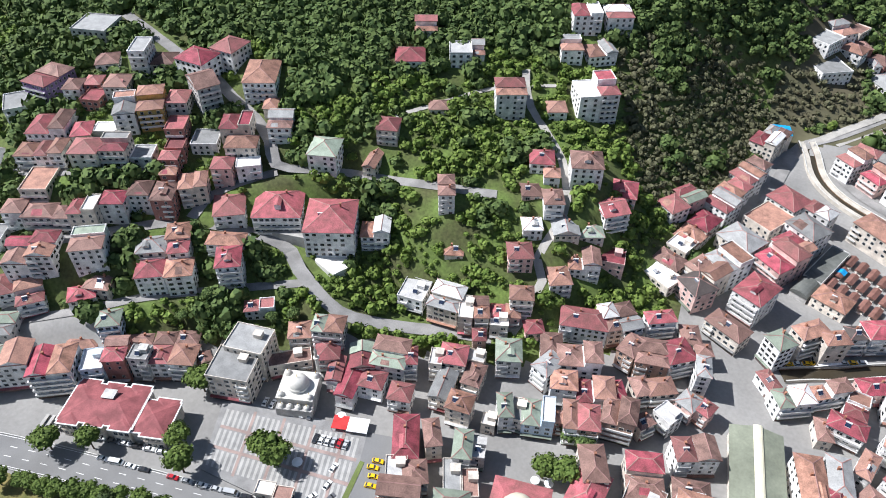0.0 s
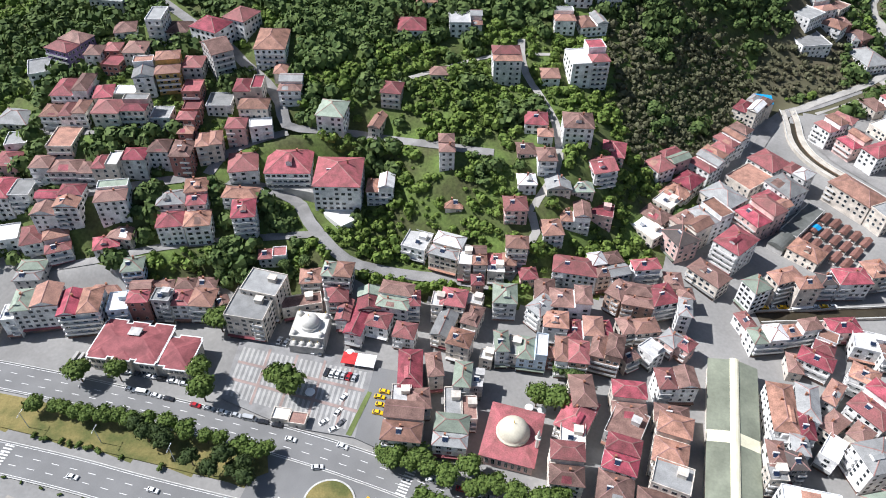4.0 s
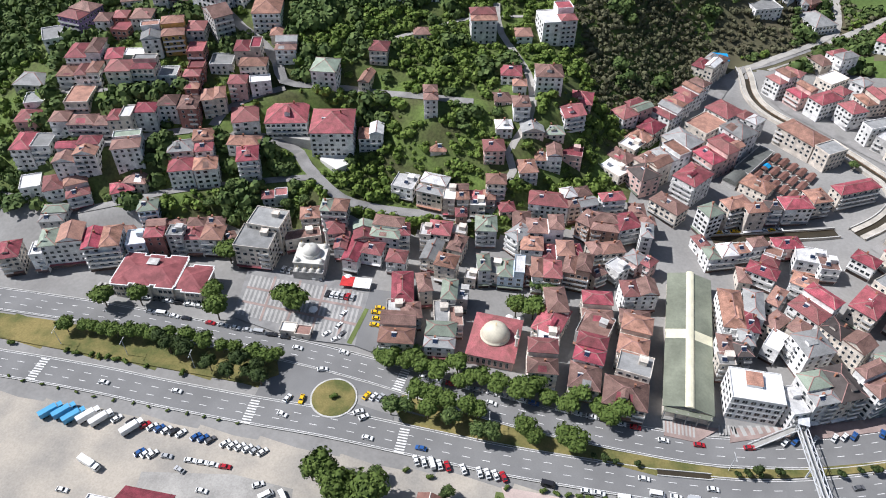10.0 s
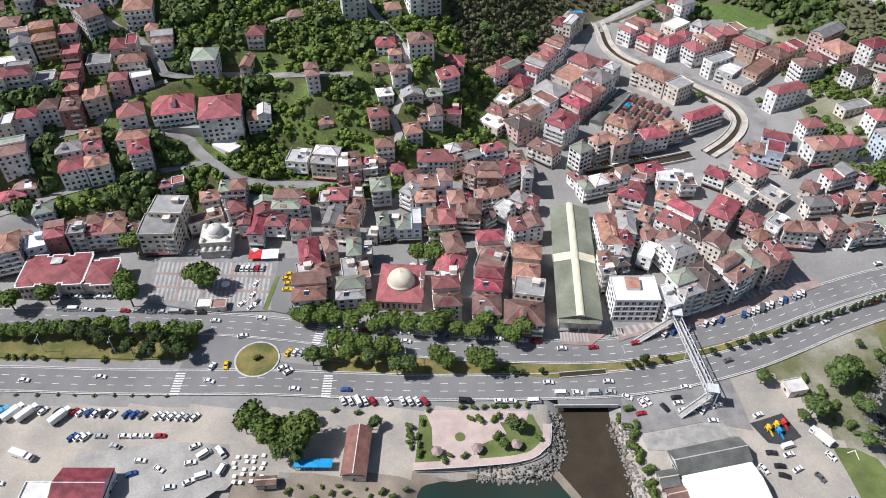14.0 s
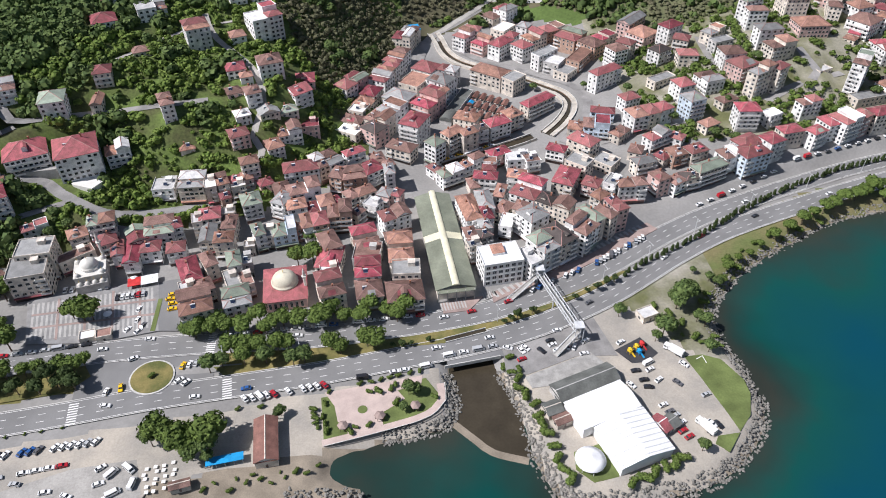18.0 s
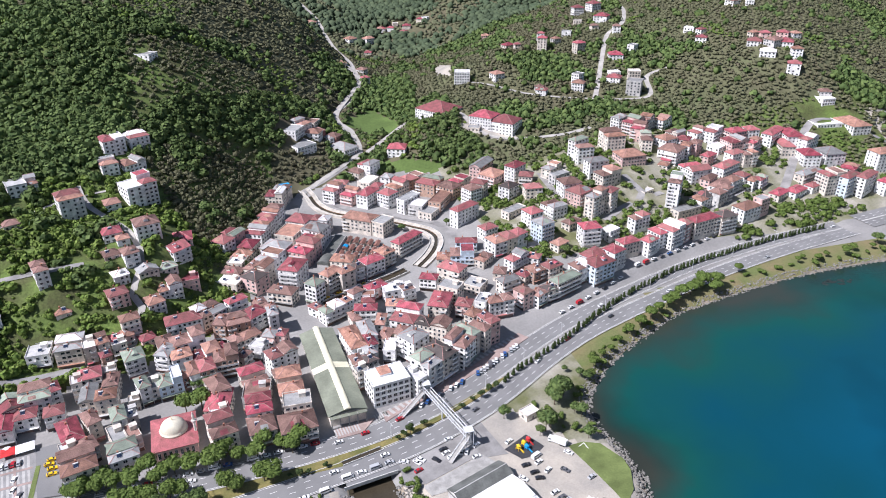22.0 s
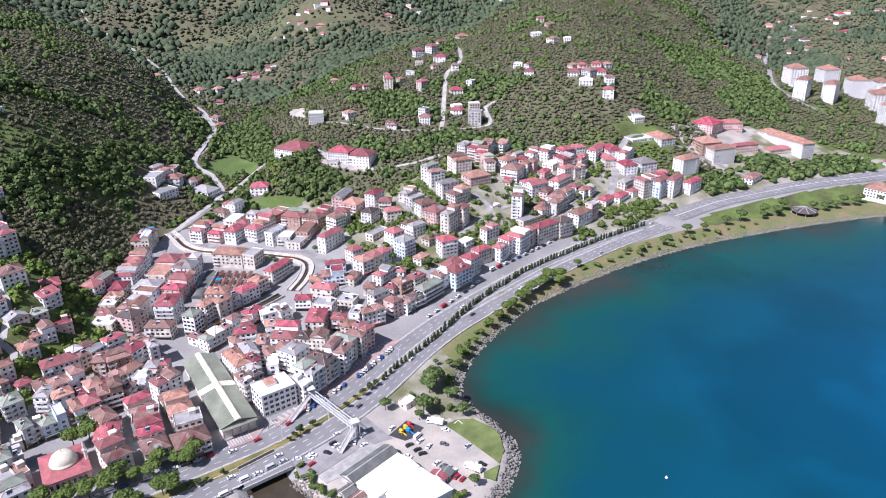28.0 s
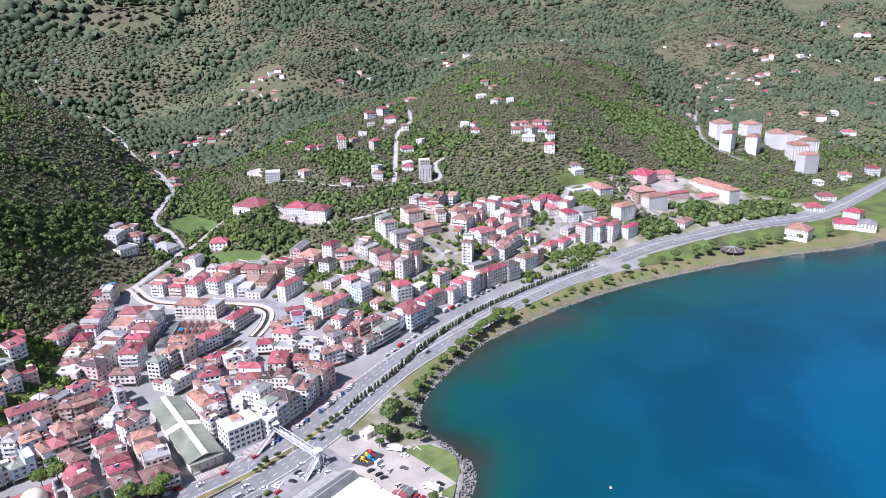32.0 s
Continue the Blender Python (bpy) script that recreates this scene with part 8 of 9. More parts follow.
def square_paving():
    """Bands of paler and darker setts across the square, with red bands between the fields."""
    a, b, c, d = Vector((-59, 25)), Vector((-4.5, 28)), Vector((-66, 51)), Vector((-11, 58))
    for k in range(26):
        u, v = k / 26, (k + 0.48) / 26
        for r, (f, g) in enumerate(((0.04, 0.3), (0.36, 0.62), (0.68, 0.95))):
            p = [a.lerp(b, u).lerp(c.lerp(d, u), f), a.lerp(b, v).lerp(c.lerp(d, v), f), a.lerp(b, v).lerp(c.lerp(d, v), g), a.lerp(b, u).lerp(c.lerp(d, u), g)]
            slab("paving_stripe", [tuple(q) for q in p], 4.47, M_PAVE_PALE, "narrow stripe in the paving of the square", "paving", 0.4)
    for f in (0.31, 0.635):
        p = [a.lerp(c, f), b.lerp(d, f), b.lerp(d, f + 0.045), a.lerp(c, f + 0.045)]
        slab("paving_band", [tuple(q) for q in p], 4.49, M_PAVE_RED, "dull red band across the square", "paving", 0.4)
    for u in (0.2, 0.42, 0.64, 0.86):
        p = [a.lerp(b, u), a.lerp(b, u + 0.02), c.lerp(d, u + 0.02), c.lerp(d, u)]
        slab("paving_band", [tuple(q) for q in p], 4.51, M_PAVE_RED, "dull red band along the square", "paving", 0.4)
    # before the shops, along the highway, beside the hall and west of the square
    for (p0, p1, q0, q1, n) in (((152, 34.2), (238, 80), (149.8, 38.4), (235.8, 84.2), 30), ((125.5, 27.5), (138, 29), (124.8, 33), (137.2, 35), 9), ((146, 33), (153, 36), (145, 40), (151.5, 42), 6), ((-128, 17), (-68, 25.5), (-129, 22.5), (-69, 31), 24)):
        p0, p1, q0, q1 = Vector(p0), Vector(p1), Vector(q0), Vector(q1)
        for k in range(n):
            u, v = k / n, (k + 0.5) / n
            p = [p0.lerp(p1, u), p0.lerp(p1, v), q0.lerp(q1, v), q0.lerp(q1, u)]
            slab("paving_stripe", [tuple(q) for q in p], 4.43, M_PAVE_PALE, "pale stripe in the paving before the shops", "paving", 0.4)


square_paving()


def markings():
    """Painted lines, crossings and kerbs of the highway."""
    def dash(name, line, off, on, gap, wide, z=0.12):
        d = np.gradient(line[:, :2], axis=0)
        n = np.c_[-d[:, 1], d[:, 0]] / np.hypot(*d.T)[:, None]
        p = line[:, :2] + n * off
        run = np.r_[0, np.cumsum(np.hypot(*np.diff(p, axis=0).T))]
        s = Shape()
        a = 0.0
        while a + on < run[-1]:
            q = np.array([[np.interp(t, run, p[:, c]) for c in (0, 1)] for t in (a, a + on)])
            zz = [np.interp(t, run, line[:, 2]) + z for t in (a, a + on)]
            e = (q[1] - q[0]) / on
            m = np.array([-e[1], e[0]]) * wide / 2
            s.add([(*(q[0] - m), zz[0]), (*(q[1] - m), zz[1]), (*(q[1] + m), zz[1]), (*(q[0] + m), zz[0])], [(0, 1, 2, 3)])
            a += on + gap
        ob = s.part(name, M_WHITE)
        tagged(ob, "white painted lines on the asphalt", "road marking", kind="stuff")
    for name in ("highway_seaward", "highway_landward"):
        line = ROAD_LINES[name][2]
        for off in (-1.9, 1.9):
            dash("lane_marking", line, off, 3.0, 4.5, 0.22)
        for off in (-5.6, 5.6):
            dash("edge_line", line, off, 5.9, 0.1, 0.2)
        for lo in (-6.55, 6.2):
            ob = ribbon("kerb", line, 0, M_KERB, 0.2, "pale kerb along the highway", "kerb", lo, lo + 0.35)
    line = ROAD_LINES["coast_road"][2]
    for off in (-6.5, -3.2, 3.2, 6.5):
        dash("lane_marking", line, off, 3.0, 5.0, 0.3)
    ribbon("reservation", line, 0, M_KERB, 0.25, "pale concrete strip between the carriageways", "reservation", -0.5, 0.5)
    for cx, cy, rot in ((-27.8, -16.4, 8), (32.5, -9, 8), (-120, -27, 8), (22, 17.3, 0)):
        s = Shape()
        for k in range(9):
            m = pose(cx, cy, 4.23, 0, 0, rot)
            s.add([m @ Vector(p) for p in ((-1.9, -5.4 + k * 1.25, 0), (1.9, -5.4 + k * 1.25, 0), (1.9, -4.8 + k * 1.25, 0), (-1.9, -4.8 + k * 1.25, 0))], [(0, 1, 2, 3)])
        tagged(s.part("crossing", M_WHITE), "white zebra crossing on the highway", "crossing", kind="structure")


markings()


def boulders():
    """The rock armour along the shore."""
    v0, f0 = [], []
    n = 0
    rs = np.random.RandomState(5)
    shapes = []
    for _ in range(6):
        bm = bmesh.new()
        bmesh.ops.create_icosphere(bm, subdivisions=1, radius=1.0)
        v = np.array([p.co[:] for p in bm.verts]) * (1 + rs.uniform(-0.3, 0.25, (len(bm.verts), 1))) * (1, 0.8, 0.65)
        f = np.array([[p.index for p in q.verts] for q in bm.faces])
        bm.free()
        shapes.append((v, f))
    for pts, rows, width in ((COAST_WEST[15:20], 9, 5.0), (COAST_POINT[2:20], 8, 5.5), (COAST_POINT[19:] + COAST_BAY[:9], 5, 4.5), (COAST_WEST[8:10], 9, 6)):
        line = smooth_line(pts, 1.25)
        d = np.gradient(line, axis=0)
        nrm = np.c_[-d[:, 1], d[:, 0]] / np.hypot(*d.T)[:, None]
        for p, q in zip(line, nrm):
            for r in range(rows):
                off = rs.uniform(-1.5, width)
                x, y = p + q * off + rs.uniform(-0.6, 0.6, 2)
                v, f = shapes[rs.randint(6)]
                s = rs.uniform(0.35, 0.9)
                a = rs.uniform(0, 6.28)
                w = np.c_[v[:, 0] * math.cos(a) - v[:, 1] * math.sin(a), v[:, 0] * math.sin(a) + v[:, 1] * math.cos(a), v[:, 2]] * s
                v0.append(w + (x, y, max(0.0, min(off, 6.0) * 0.5) + 0.15))
                f0.append(f + n)
                n += len(v)
    me = bpy.data.meshes.new("rock_armour")
    me.from_pydata(np.concatenate(v0).tolist(), [], np.concatenate(f0).tolist())
    me.materials.append(M_ROCK)
    tagged(new("rock_armour", me), "grey boulders piled along the shore", "boulders", kind="stuff")


boulders()


def canal():
    """The walled stream through the town."""
    stream = [(144, 320.1), (147.4, 308.7), (150.4, 294.9), (156.3, 282.6), (166.5, 270.9), (185, 256.5), (204, 241), (217.6, 225.8), (221.7, 220.2), (224.6, 210.1), (224.2, 200.7), (220.4, 190.7), (213.3, 180.2), (203.4, 170.1)]
    slot = [(194.5, 169), (185, 164.8), (171.8, 159.4), (158.7, 152.9), (146.4, 148.5), (136.6, 144.2)]
    for pts, bed, berm in ((stream, 1.5, 4.4), (slot, 2.8, 3.0)):
        line = smooth_line(pts, 3)
        z = ground_height(line)
        for _ in range(10):
            z = np.r_[z[0], (z[:-2] + 2 * z[1:-1] + z[2:]) / 4, z[-1]]
        l3 = np.c_[line, z]
        d = np.gradient(line, axis=0)
        nn = np.c_[-d[:, 1], d[:, 0]] / np.hypot(*d.T)[:, None]
        m = len(line)
        i = np.arange(m - 1)
        ribbon("water", l3, bed, M_RIVER, 0.3, "shallow brown stream between walls", "stream")
        for sgn in (-1, 1):
            lo, hi = sorted((sgn * bed, sgn * berm))
            ribbon("stream_bank", l3, 0, M_BERM, 0.9, "pale concrete bank of the stream", "bank", lo, hi)
            lo, hi = sorted((sgn * berm, sgn * (berm + 0.5)))
            ribbon("canal_wall", l3, 0, M_KERB, 1.6, "pale concrete wall of the stream", "wall", lo, hi)
            for off, z0, z1, mt in ((sgn * bed, 0.1, 0.9, M_RUST), (sgn * berm, 0.8, 1.6, M_BERM), (sgn * (berm + 0.5), -1.0, 1.6, M_BERM)):
                e = line + nn * off
                ob = np_mesh("canal_wall", np.r_[np.c_[e, z + z0], np.c_[e, z + z1]], np.c_[i, i + 1, i + 1 + m, i + m], mt)
                tagged(ob, "stained concrete face of the stream wall", "wall", kind="structure")
    ob = slab("river", [(126, 14), (147, 17), (145, 0), (147, -10), (152, -24), (153, -38), (154, -51), (139, -46), (133, -40), (125, -30), (128, -22), (126, -6)], -0.02, M_RIVER, "brown river water at the mouth", "river", 0.2)
    line = np.c_[smooth_line([(124, -31), (133, -41), (139, -47), (152, -52)], 3), np.full(len(smooth_line([(124, -31), (133, -41), (139, -47), (152, -52)], 3)), 0.0)]
    ribbon("sand_bar", line, 1.6, M_SAND, 0.1, "dark sand bar across the river mouth", "sand")
    tagged(Shape().box(-12.5, -0.2, 3.2, 12.5, 0.2, 5.0).part("bridge_parapet", M_KERB), "pale parapet of the road bridge", "parapet", kind="structure").matrix_basis = pose(136, -3.9, 0, 0, 0, 8.4)
    tagged(Shape().box(-12.5, -8.0, 3.0, 12.5, 6.5, 4.0).part("bridge_deck", M_ASPHALT), "grey deck of the road bridge", "bridge", kind="structure").matrix_basis = pose(136.5, 4.2, 0, 0, 0, 9)
    tagged(Shape().box(-12.5, -6.5, 3.0, 12.5, 6.5, 3.95).part("bridge_deck", M_CONC), "concrete deck of the road bridge", "bridge", kind="structure").matrix_basis = pose(136.5, 25, 0, 0, 0, 10)

    # the stream shows through a walled slot in the central reservation
    tagged(Shape().box(-9.6, -1.1, 4.05, 9.6, 1.1, 4.34).part("culvert_water", M_RIVER), "dark water in the slot of the reservation", "stream", kind="structure").matrix_basis = pose(134.7, 11.7, 0, 0, 0, 13.5)
    for y in (-1.25, 1.25):
        tagged(Shape().box(-9.9, -0.15, 3.6, 9.9, 0.15, 4.75).part("culvert_wall", M_KERB), "low concrete wall round the slot", "wall", kind="structure").matrix_basis = pose(134.7, 11.7, 0, 0, 0, 13.5) @ pose(0, y, 0)


canal()

# ---- planted trees ----
for x, y in ((-121.8, -6.8), (-114.4, -4), (-110.5, -3.5), (-104.4, -3.8), (-99.6, -2.6), (-93.9, -1), (-89.5, 1), (-83.5, 1.2), (-60.6, 4.5), (-52.9, 5.2), (-33.3, 6), (-30, 9), (-38.5, 6), (-47.9, 6.5), (-68.9, 4.2), (-77, 2.5)):
    tree("plane_tree", x, y, rnd.uniform(0.85, 1.1))
for x, y in ((-73.5, -2.2), (-78.9, 0), (-65.4, -2.6), (-69.3, -0.3), (-41.8, 0.2), (-36.8, -3), (-33.1, -0.1), (-30, -4), (-52.7, -4.5), (-43.6, -5.5)):
    tree("pine_tree", x, y, rnd.uniform(0.95, 1.25))
for x, y in ((-115.5, -15.5), (-111, -15.5), (-104.3, -14), (-100.8, -13.8), (-97.3, -13), (-93, -12.6), (-88.6, -12.5), (-79.4, -11.5), (-63.1, -9.5), (-140, -20), (-150, -21), (-160, -22)):
    tree("bush", x, y, rnd.uniform(0.8, 1.2))
for x, y in ((11.5, 22.5), (15.2, 25), (21, 22.5), (24.3, 25.5), (28.7, 22.5), (15, 20.5), (36, 22.5), (42.5, 28), (49, 24), (53, 25.4), (45.6, 21), (60.8, 24), (69.2, 23.5), (72.3, 25), (75, 29.5), (80.7, 24.5), (89, 24), (92.7, 30), (100.3, 27), (104.6, 23.2), (108.5, 27.6)):
    tree("plane_tree", x, y, rnd.uniform(0.95, 1.2))
for x, y in ((24.3, 0.3), (29.3, 2.7), (59.5, 0.5), (63.9, 2.1), (47.7, 3.2)):
    tree("dark_tree", x, y, rnd.uniform(0.8, 0.95))
for x, y in ((31.7, 10), (38.1, 10.5), (44, 9.5), (38.4, 3.5), (56.6, 10), (75, 8.5), (79.3, 5.8), (90.9, 9.2), (94.9, 8.5), (52, 10)):
    tree("plane_tree", x, y, rnd.uniform(0.95, 1.2))
for x, y in ((102.2, 7.2), (106.1, 7.5), (110.1, 7.8), (117.9, 9.5), (148, 15.7), (152.8, 17.1), (156.1, 18.4), (159.4, 19.7), (166.9, 22.4), (188.3, 29.5), (195.1, 33.4), (200.3, 34.9), (205.9, 38.7), (210.3, 40.2)):
    tree("young_tree", x, y, rnd.uniform(0.8, 1.25))
for x, y in ((-79, 54), (-72, 30), (-65, 21), (-43, 38), (-38, 36.5), (-34, 36.5), (-116, 11), (-102, 17), (57, 66), (64.5, 67)):
    tree("plane_tree", x, y, rnd.uniform(1.1, 1.5))
for x, y, k in ((11, -33, 1.0), (8, -34.7, 0.8), (13.4, -31, 0.8), (21.6, -39, 0.95), (17.8, -36.8, 1.0), (23, -35.7, 1.0), (30.5, -35.8, 1.1), (29.5, -26.5, 0.7), (31, -44, 0.6), (30.7, -40.5, 0.9), (24.5, -42.5, 0.8)):
    tree("plane_tree" if k > 0.9 else "dark_tree", x, y, k * (1.5 if k > 0.9 else 1.0))
for x, y, k in ((237.7, 23, 1.35), (234, 20, 1.2), (241, 25, 1.15), (221.8, 3, 0.95), (225, 5, 0.8), (243.1, 8, 0.75), (240.5, 11, 0.6), (239.3, -7, 0.75), (206, 17.5, 0.75), (259, 34, 0.6), (256, 37, 0.5), (250, 43, 0.4), (218, 1, 0.6)):
    tree("dark_tree", x, y, k)
for x, y in ((228, 9), (231, 3), (236, 1), (233, 10), (246, 2), (247, -3), (244, 16), (248, 22), (252, 28), (229, 16), (224, 22), (238, -2), (152, -3), (155, -10)):
    tree("bush", x, y, rnd.uniform(0.7, 1.8))
for x, y in ((155.4, -23.5), (158.3, -28.7), (158.7, -34.2), (159.3, -38.9), (160.5, -43.5), (161.8, -49.3), (162, -54.8), (163.4, -59.6), (165.4, -63.9), (187.3, -67.2), (192.3, -65.8), (196.7, -63.8), (201.4, -62), (205.6, -60.8), (209.4, -59)):
    tree("bush", x, y, 1.9)
for x, y in ((148.9, -6.5), (151.7, -10.6), (153.8, -14.6), (153.5, -19)):
    tree("bush", x, y, rnd.uniform(1.2, 1.7))
tree("dark_tree", 218.1, -55.7, 0.6)
tree_line("cypress", [(216, 43.5), (226.7, 50), (239.3, 57), (252.2, 63.7), (273, 75.6), (293, 88), (316, 100), (338, 110), (360, 119), (383, 126), (416, 133), (461, 141), (510, 147)], 3.2, 1.15, 0.6)
for x, y, k in ((372, 98, 1.3), (382, 97, 1.35), (378, 92, 1.1), (352, 90, 1.1), (345, 87, 1.0), (338, 84, 0.9), (330, 80, 0.9), (322, 76, 1.0), (312, 70, 0.9), (302, 66, 0.8), (292, 60, 0.6), (284, 54, 0.55), (276, 50, 0.6), (268, 44, 0.7), (263, 37, 0.6), (407, 108, 0.8), (361, 93, 1.2), (367, 96, 1.0), (455, 108, 0.6), (470, 106, 0.7), (480, 110, 0.6), (495, 108, 0.8), (505, 112, 0.7), (462, 112, 0.5), (520, 110, 0.5)):
    tree("plane_tree", x, y, k)
for x, y in ((300, 68), (308, 66), (318, 72), (326, 83), (334, 78), (341, 92), (290, 62), (281, 57), (274, 46), (270, 50), (396, 99), (410, 103), (422, 103), (436, 104), (448, 106), (466, 104), (474, 109), (487, 105), (500, 104), (512, 106), (525, 106), (538, 105), (552, 103), (566, 104), (580, 101), (596, 100)):
    tree("bush", x, y, rnd.uniform(0.8, 2.0))
for x, y in ((529, 115), (545, 112), (572, 112), (590, 112), (612, 106), (618, 110), (628, 104), (634, 110), (645, 112), (676, 92), (684, 95), (690, 90), (702, 92), (712, 86), (722, 88), (740, 80), (775, 70), (668, 98)):
    tree("dark_tree", x, y, rnd.uniform(0.7, 1.15))
for x, y in ((91.6, -16.3), (95.2, -16.5), (100.6, -15.3), (102.3, -13.5), (73.4, -20.7), (72.7, -26.9), (73.7, -30.5), (74.5, -34.2), (85.8, -33.2), (91.3, -32.6), (83.8, -35.2), (68.8, -23), (69, -25.4), (69.8, -27.5), (69.9, -29.7), (71, -31.7), (118, -21), (102.5, -22.6)):
    tree("bush", x, y, rnd.uniform(0.9, 1.3))
for x, y, k in ((107.7, -18.5, 0.6), (110.6, -18.5, 0.55), (105.2, -26.5, 0.5), (56, -24.5, 0.6)):
    tree("dark_tree", x, y, k)
for x, y in ((87.7, -11.6), (92.2, -11), (96.2, -10.3), (100.2, -9.4), (103.8, -8.8), (108.8, -7.7), (112.8, -7.2), (74.8, -14.7), (47.7, -19.8), (38.5, -20)):
    tree("bush", x, y, rnd.uniform(0.8, 1.05))
tree("young_tree", 55, -26, 1.2)
tree("bush", 0, 0, 1.1, 4.45)
tree_line("bush", [(-200, -44), (-150, -36), (-113, -33), (-66, -27.5), (-30, -23)], 7.0, 0.55, 0.6)
# trees between the town houses
for x, y in ((-93, 84), (-100, 74), (-66, 88), (-58, 92), (62, 83), (68, 82), (152, 78), (118, 300), (196, 236), (205, 228), (238, 222), (262, 205), (300, 190), (318, 180), (326, 172), (345, 165), (280, 168), (360, 205), (352, 218), (366, 222), (300, 150), (312, 146), (420, 185), (470, 205), (480, 200), (500, 215), (460, 222)):
    tree("dark_tree", x, y, rnd.uniform(0.5, 0.85))


def east_wood():
    """The wood between the campus and the coast road, and the belt of trees along the far shore."""
    xy = spread(7.0, 700, 840, 125, 250)
    xy = np.r_[xy[near_line(xy, [(720, 180), (765, 168), (800, 160)])[0] < 38], spread(7.0, 600, 700, 165, 200)]
    xy = xy[clear_of(xy, 3)]
    z = ground_height(xy)
    scatter("coast_wood", np.c_[xy, z], veg.uniform(3.0, 6.0, len(xy)), [clump(2, 24, 0.34) for _ in range(4)], M_WOOD, "dark green wood above the coast road", "woods")


east_wood()

for x, y in ((42, -52), (46, -54), (51, -53), (55, -55), (60, -53), (64, -51), (68, -52), (72, -48), (40, -56), (58, -50.5), (34, -53), (30, -55), (48, -51)):
    tree("bush", x, y, rnd.uniform(0.5, 1.1))

# ---- vehicles ----
CAR_COLOURS = {"sky-blue": (0.1, 0.36, 0.6), "white": (0.78, 0.78, 0.77), "silver": (0.45, 0.46, 0.47), "black": (0.025, 0.025, 0.03), "red": (0.42, 0.02, 0.03), "blue": (0.03, 0.1, 0.3), "yellow": (0.85, 0.5, 0.01), "grey": (0.12, 0.12, 0.13)}
M_CAR = {k: mat("car_paint_" + k, c, 0.28, 0.5, 0.06, 5.0, 0.03, spec=0.5) for k, c in CAR_COLOURS.items()}
M_TYRE = mat("tyre", (0.02, 0.02, 0.02), 0.9, 2.0, 0.2, 8.0, 0.1)
M_LIGHT = mat("headlight", (0.7, 0.7, 0.68), 0.2, 2.0, 0.1, 8.0, 0.05)
WHEEL = Shape().ring([[(0.32 * math.cos(a), y, 0.32 * math.sin(a)) for a in np.linspace(0, 2 * math.pi, 11)[:-1]] for y in (-0.1, 0.1)]).mesh("wheel", [M_TYRE])


def profile(s, pts, half, inset, m=0):
    """A body drawn from its side: points of length and height, narrower at the top."""
    top = max(p[1] for p in pts)
    rows = [[(x, sy * (half - inset * max(0.0, (z - 0.75) / (top - 0.7))), z) for x, z in pts] for sy in (1, -1)]
    n = len(pts)
    s.add(rows[0] + rows[1], [tuple(range(n)), tuple(range(2 * n - 1, n - 1, -1))] + [(i, i + n, (i + 1) % n + n, (i + 1) % n) for i in range(n)], m)


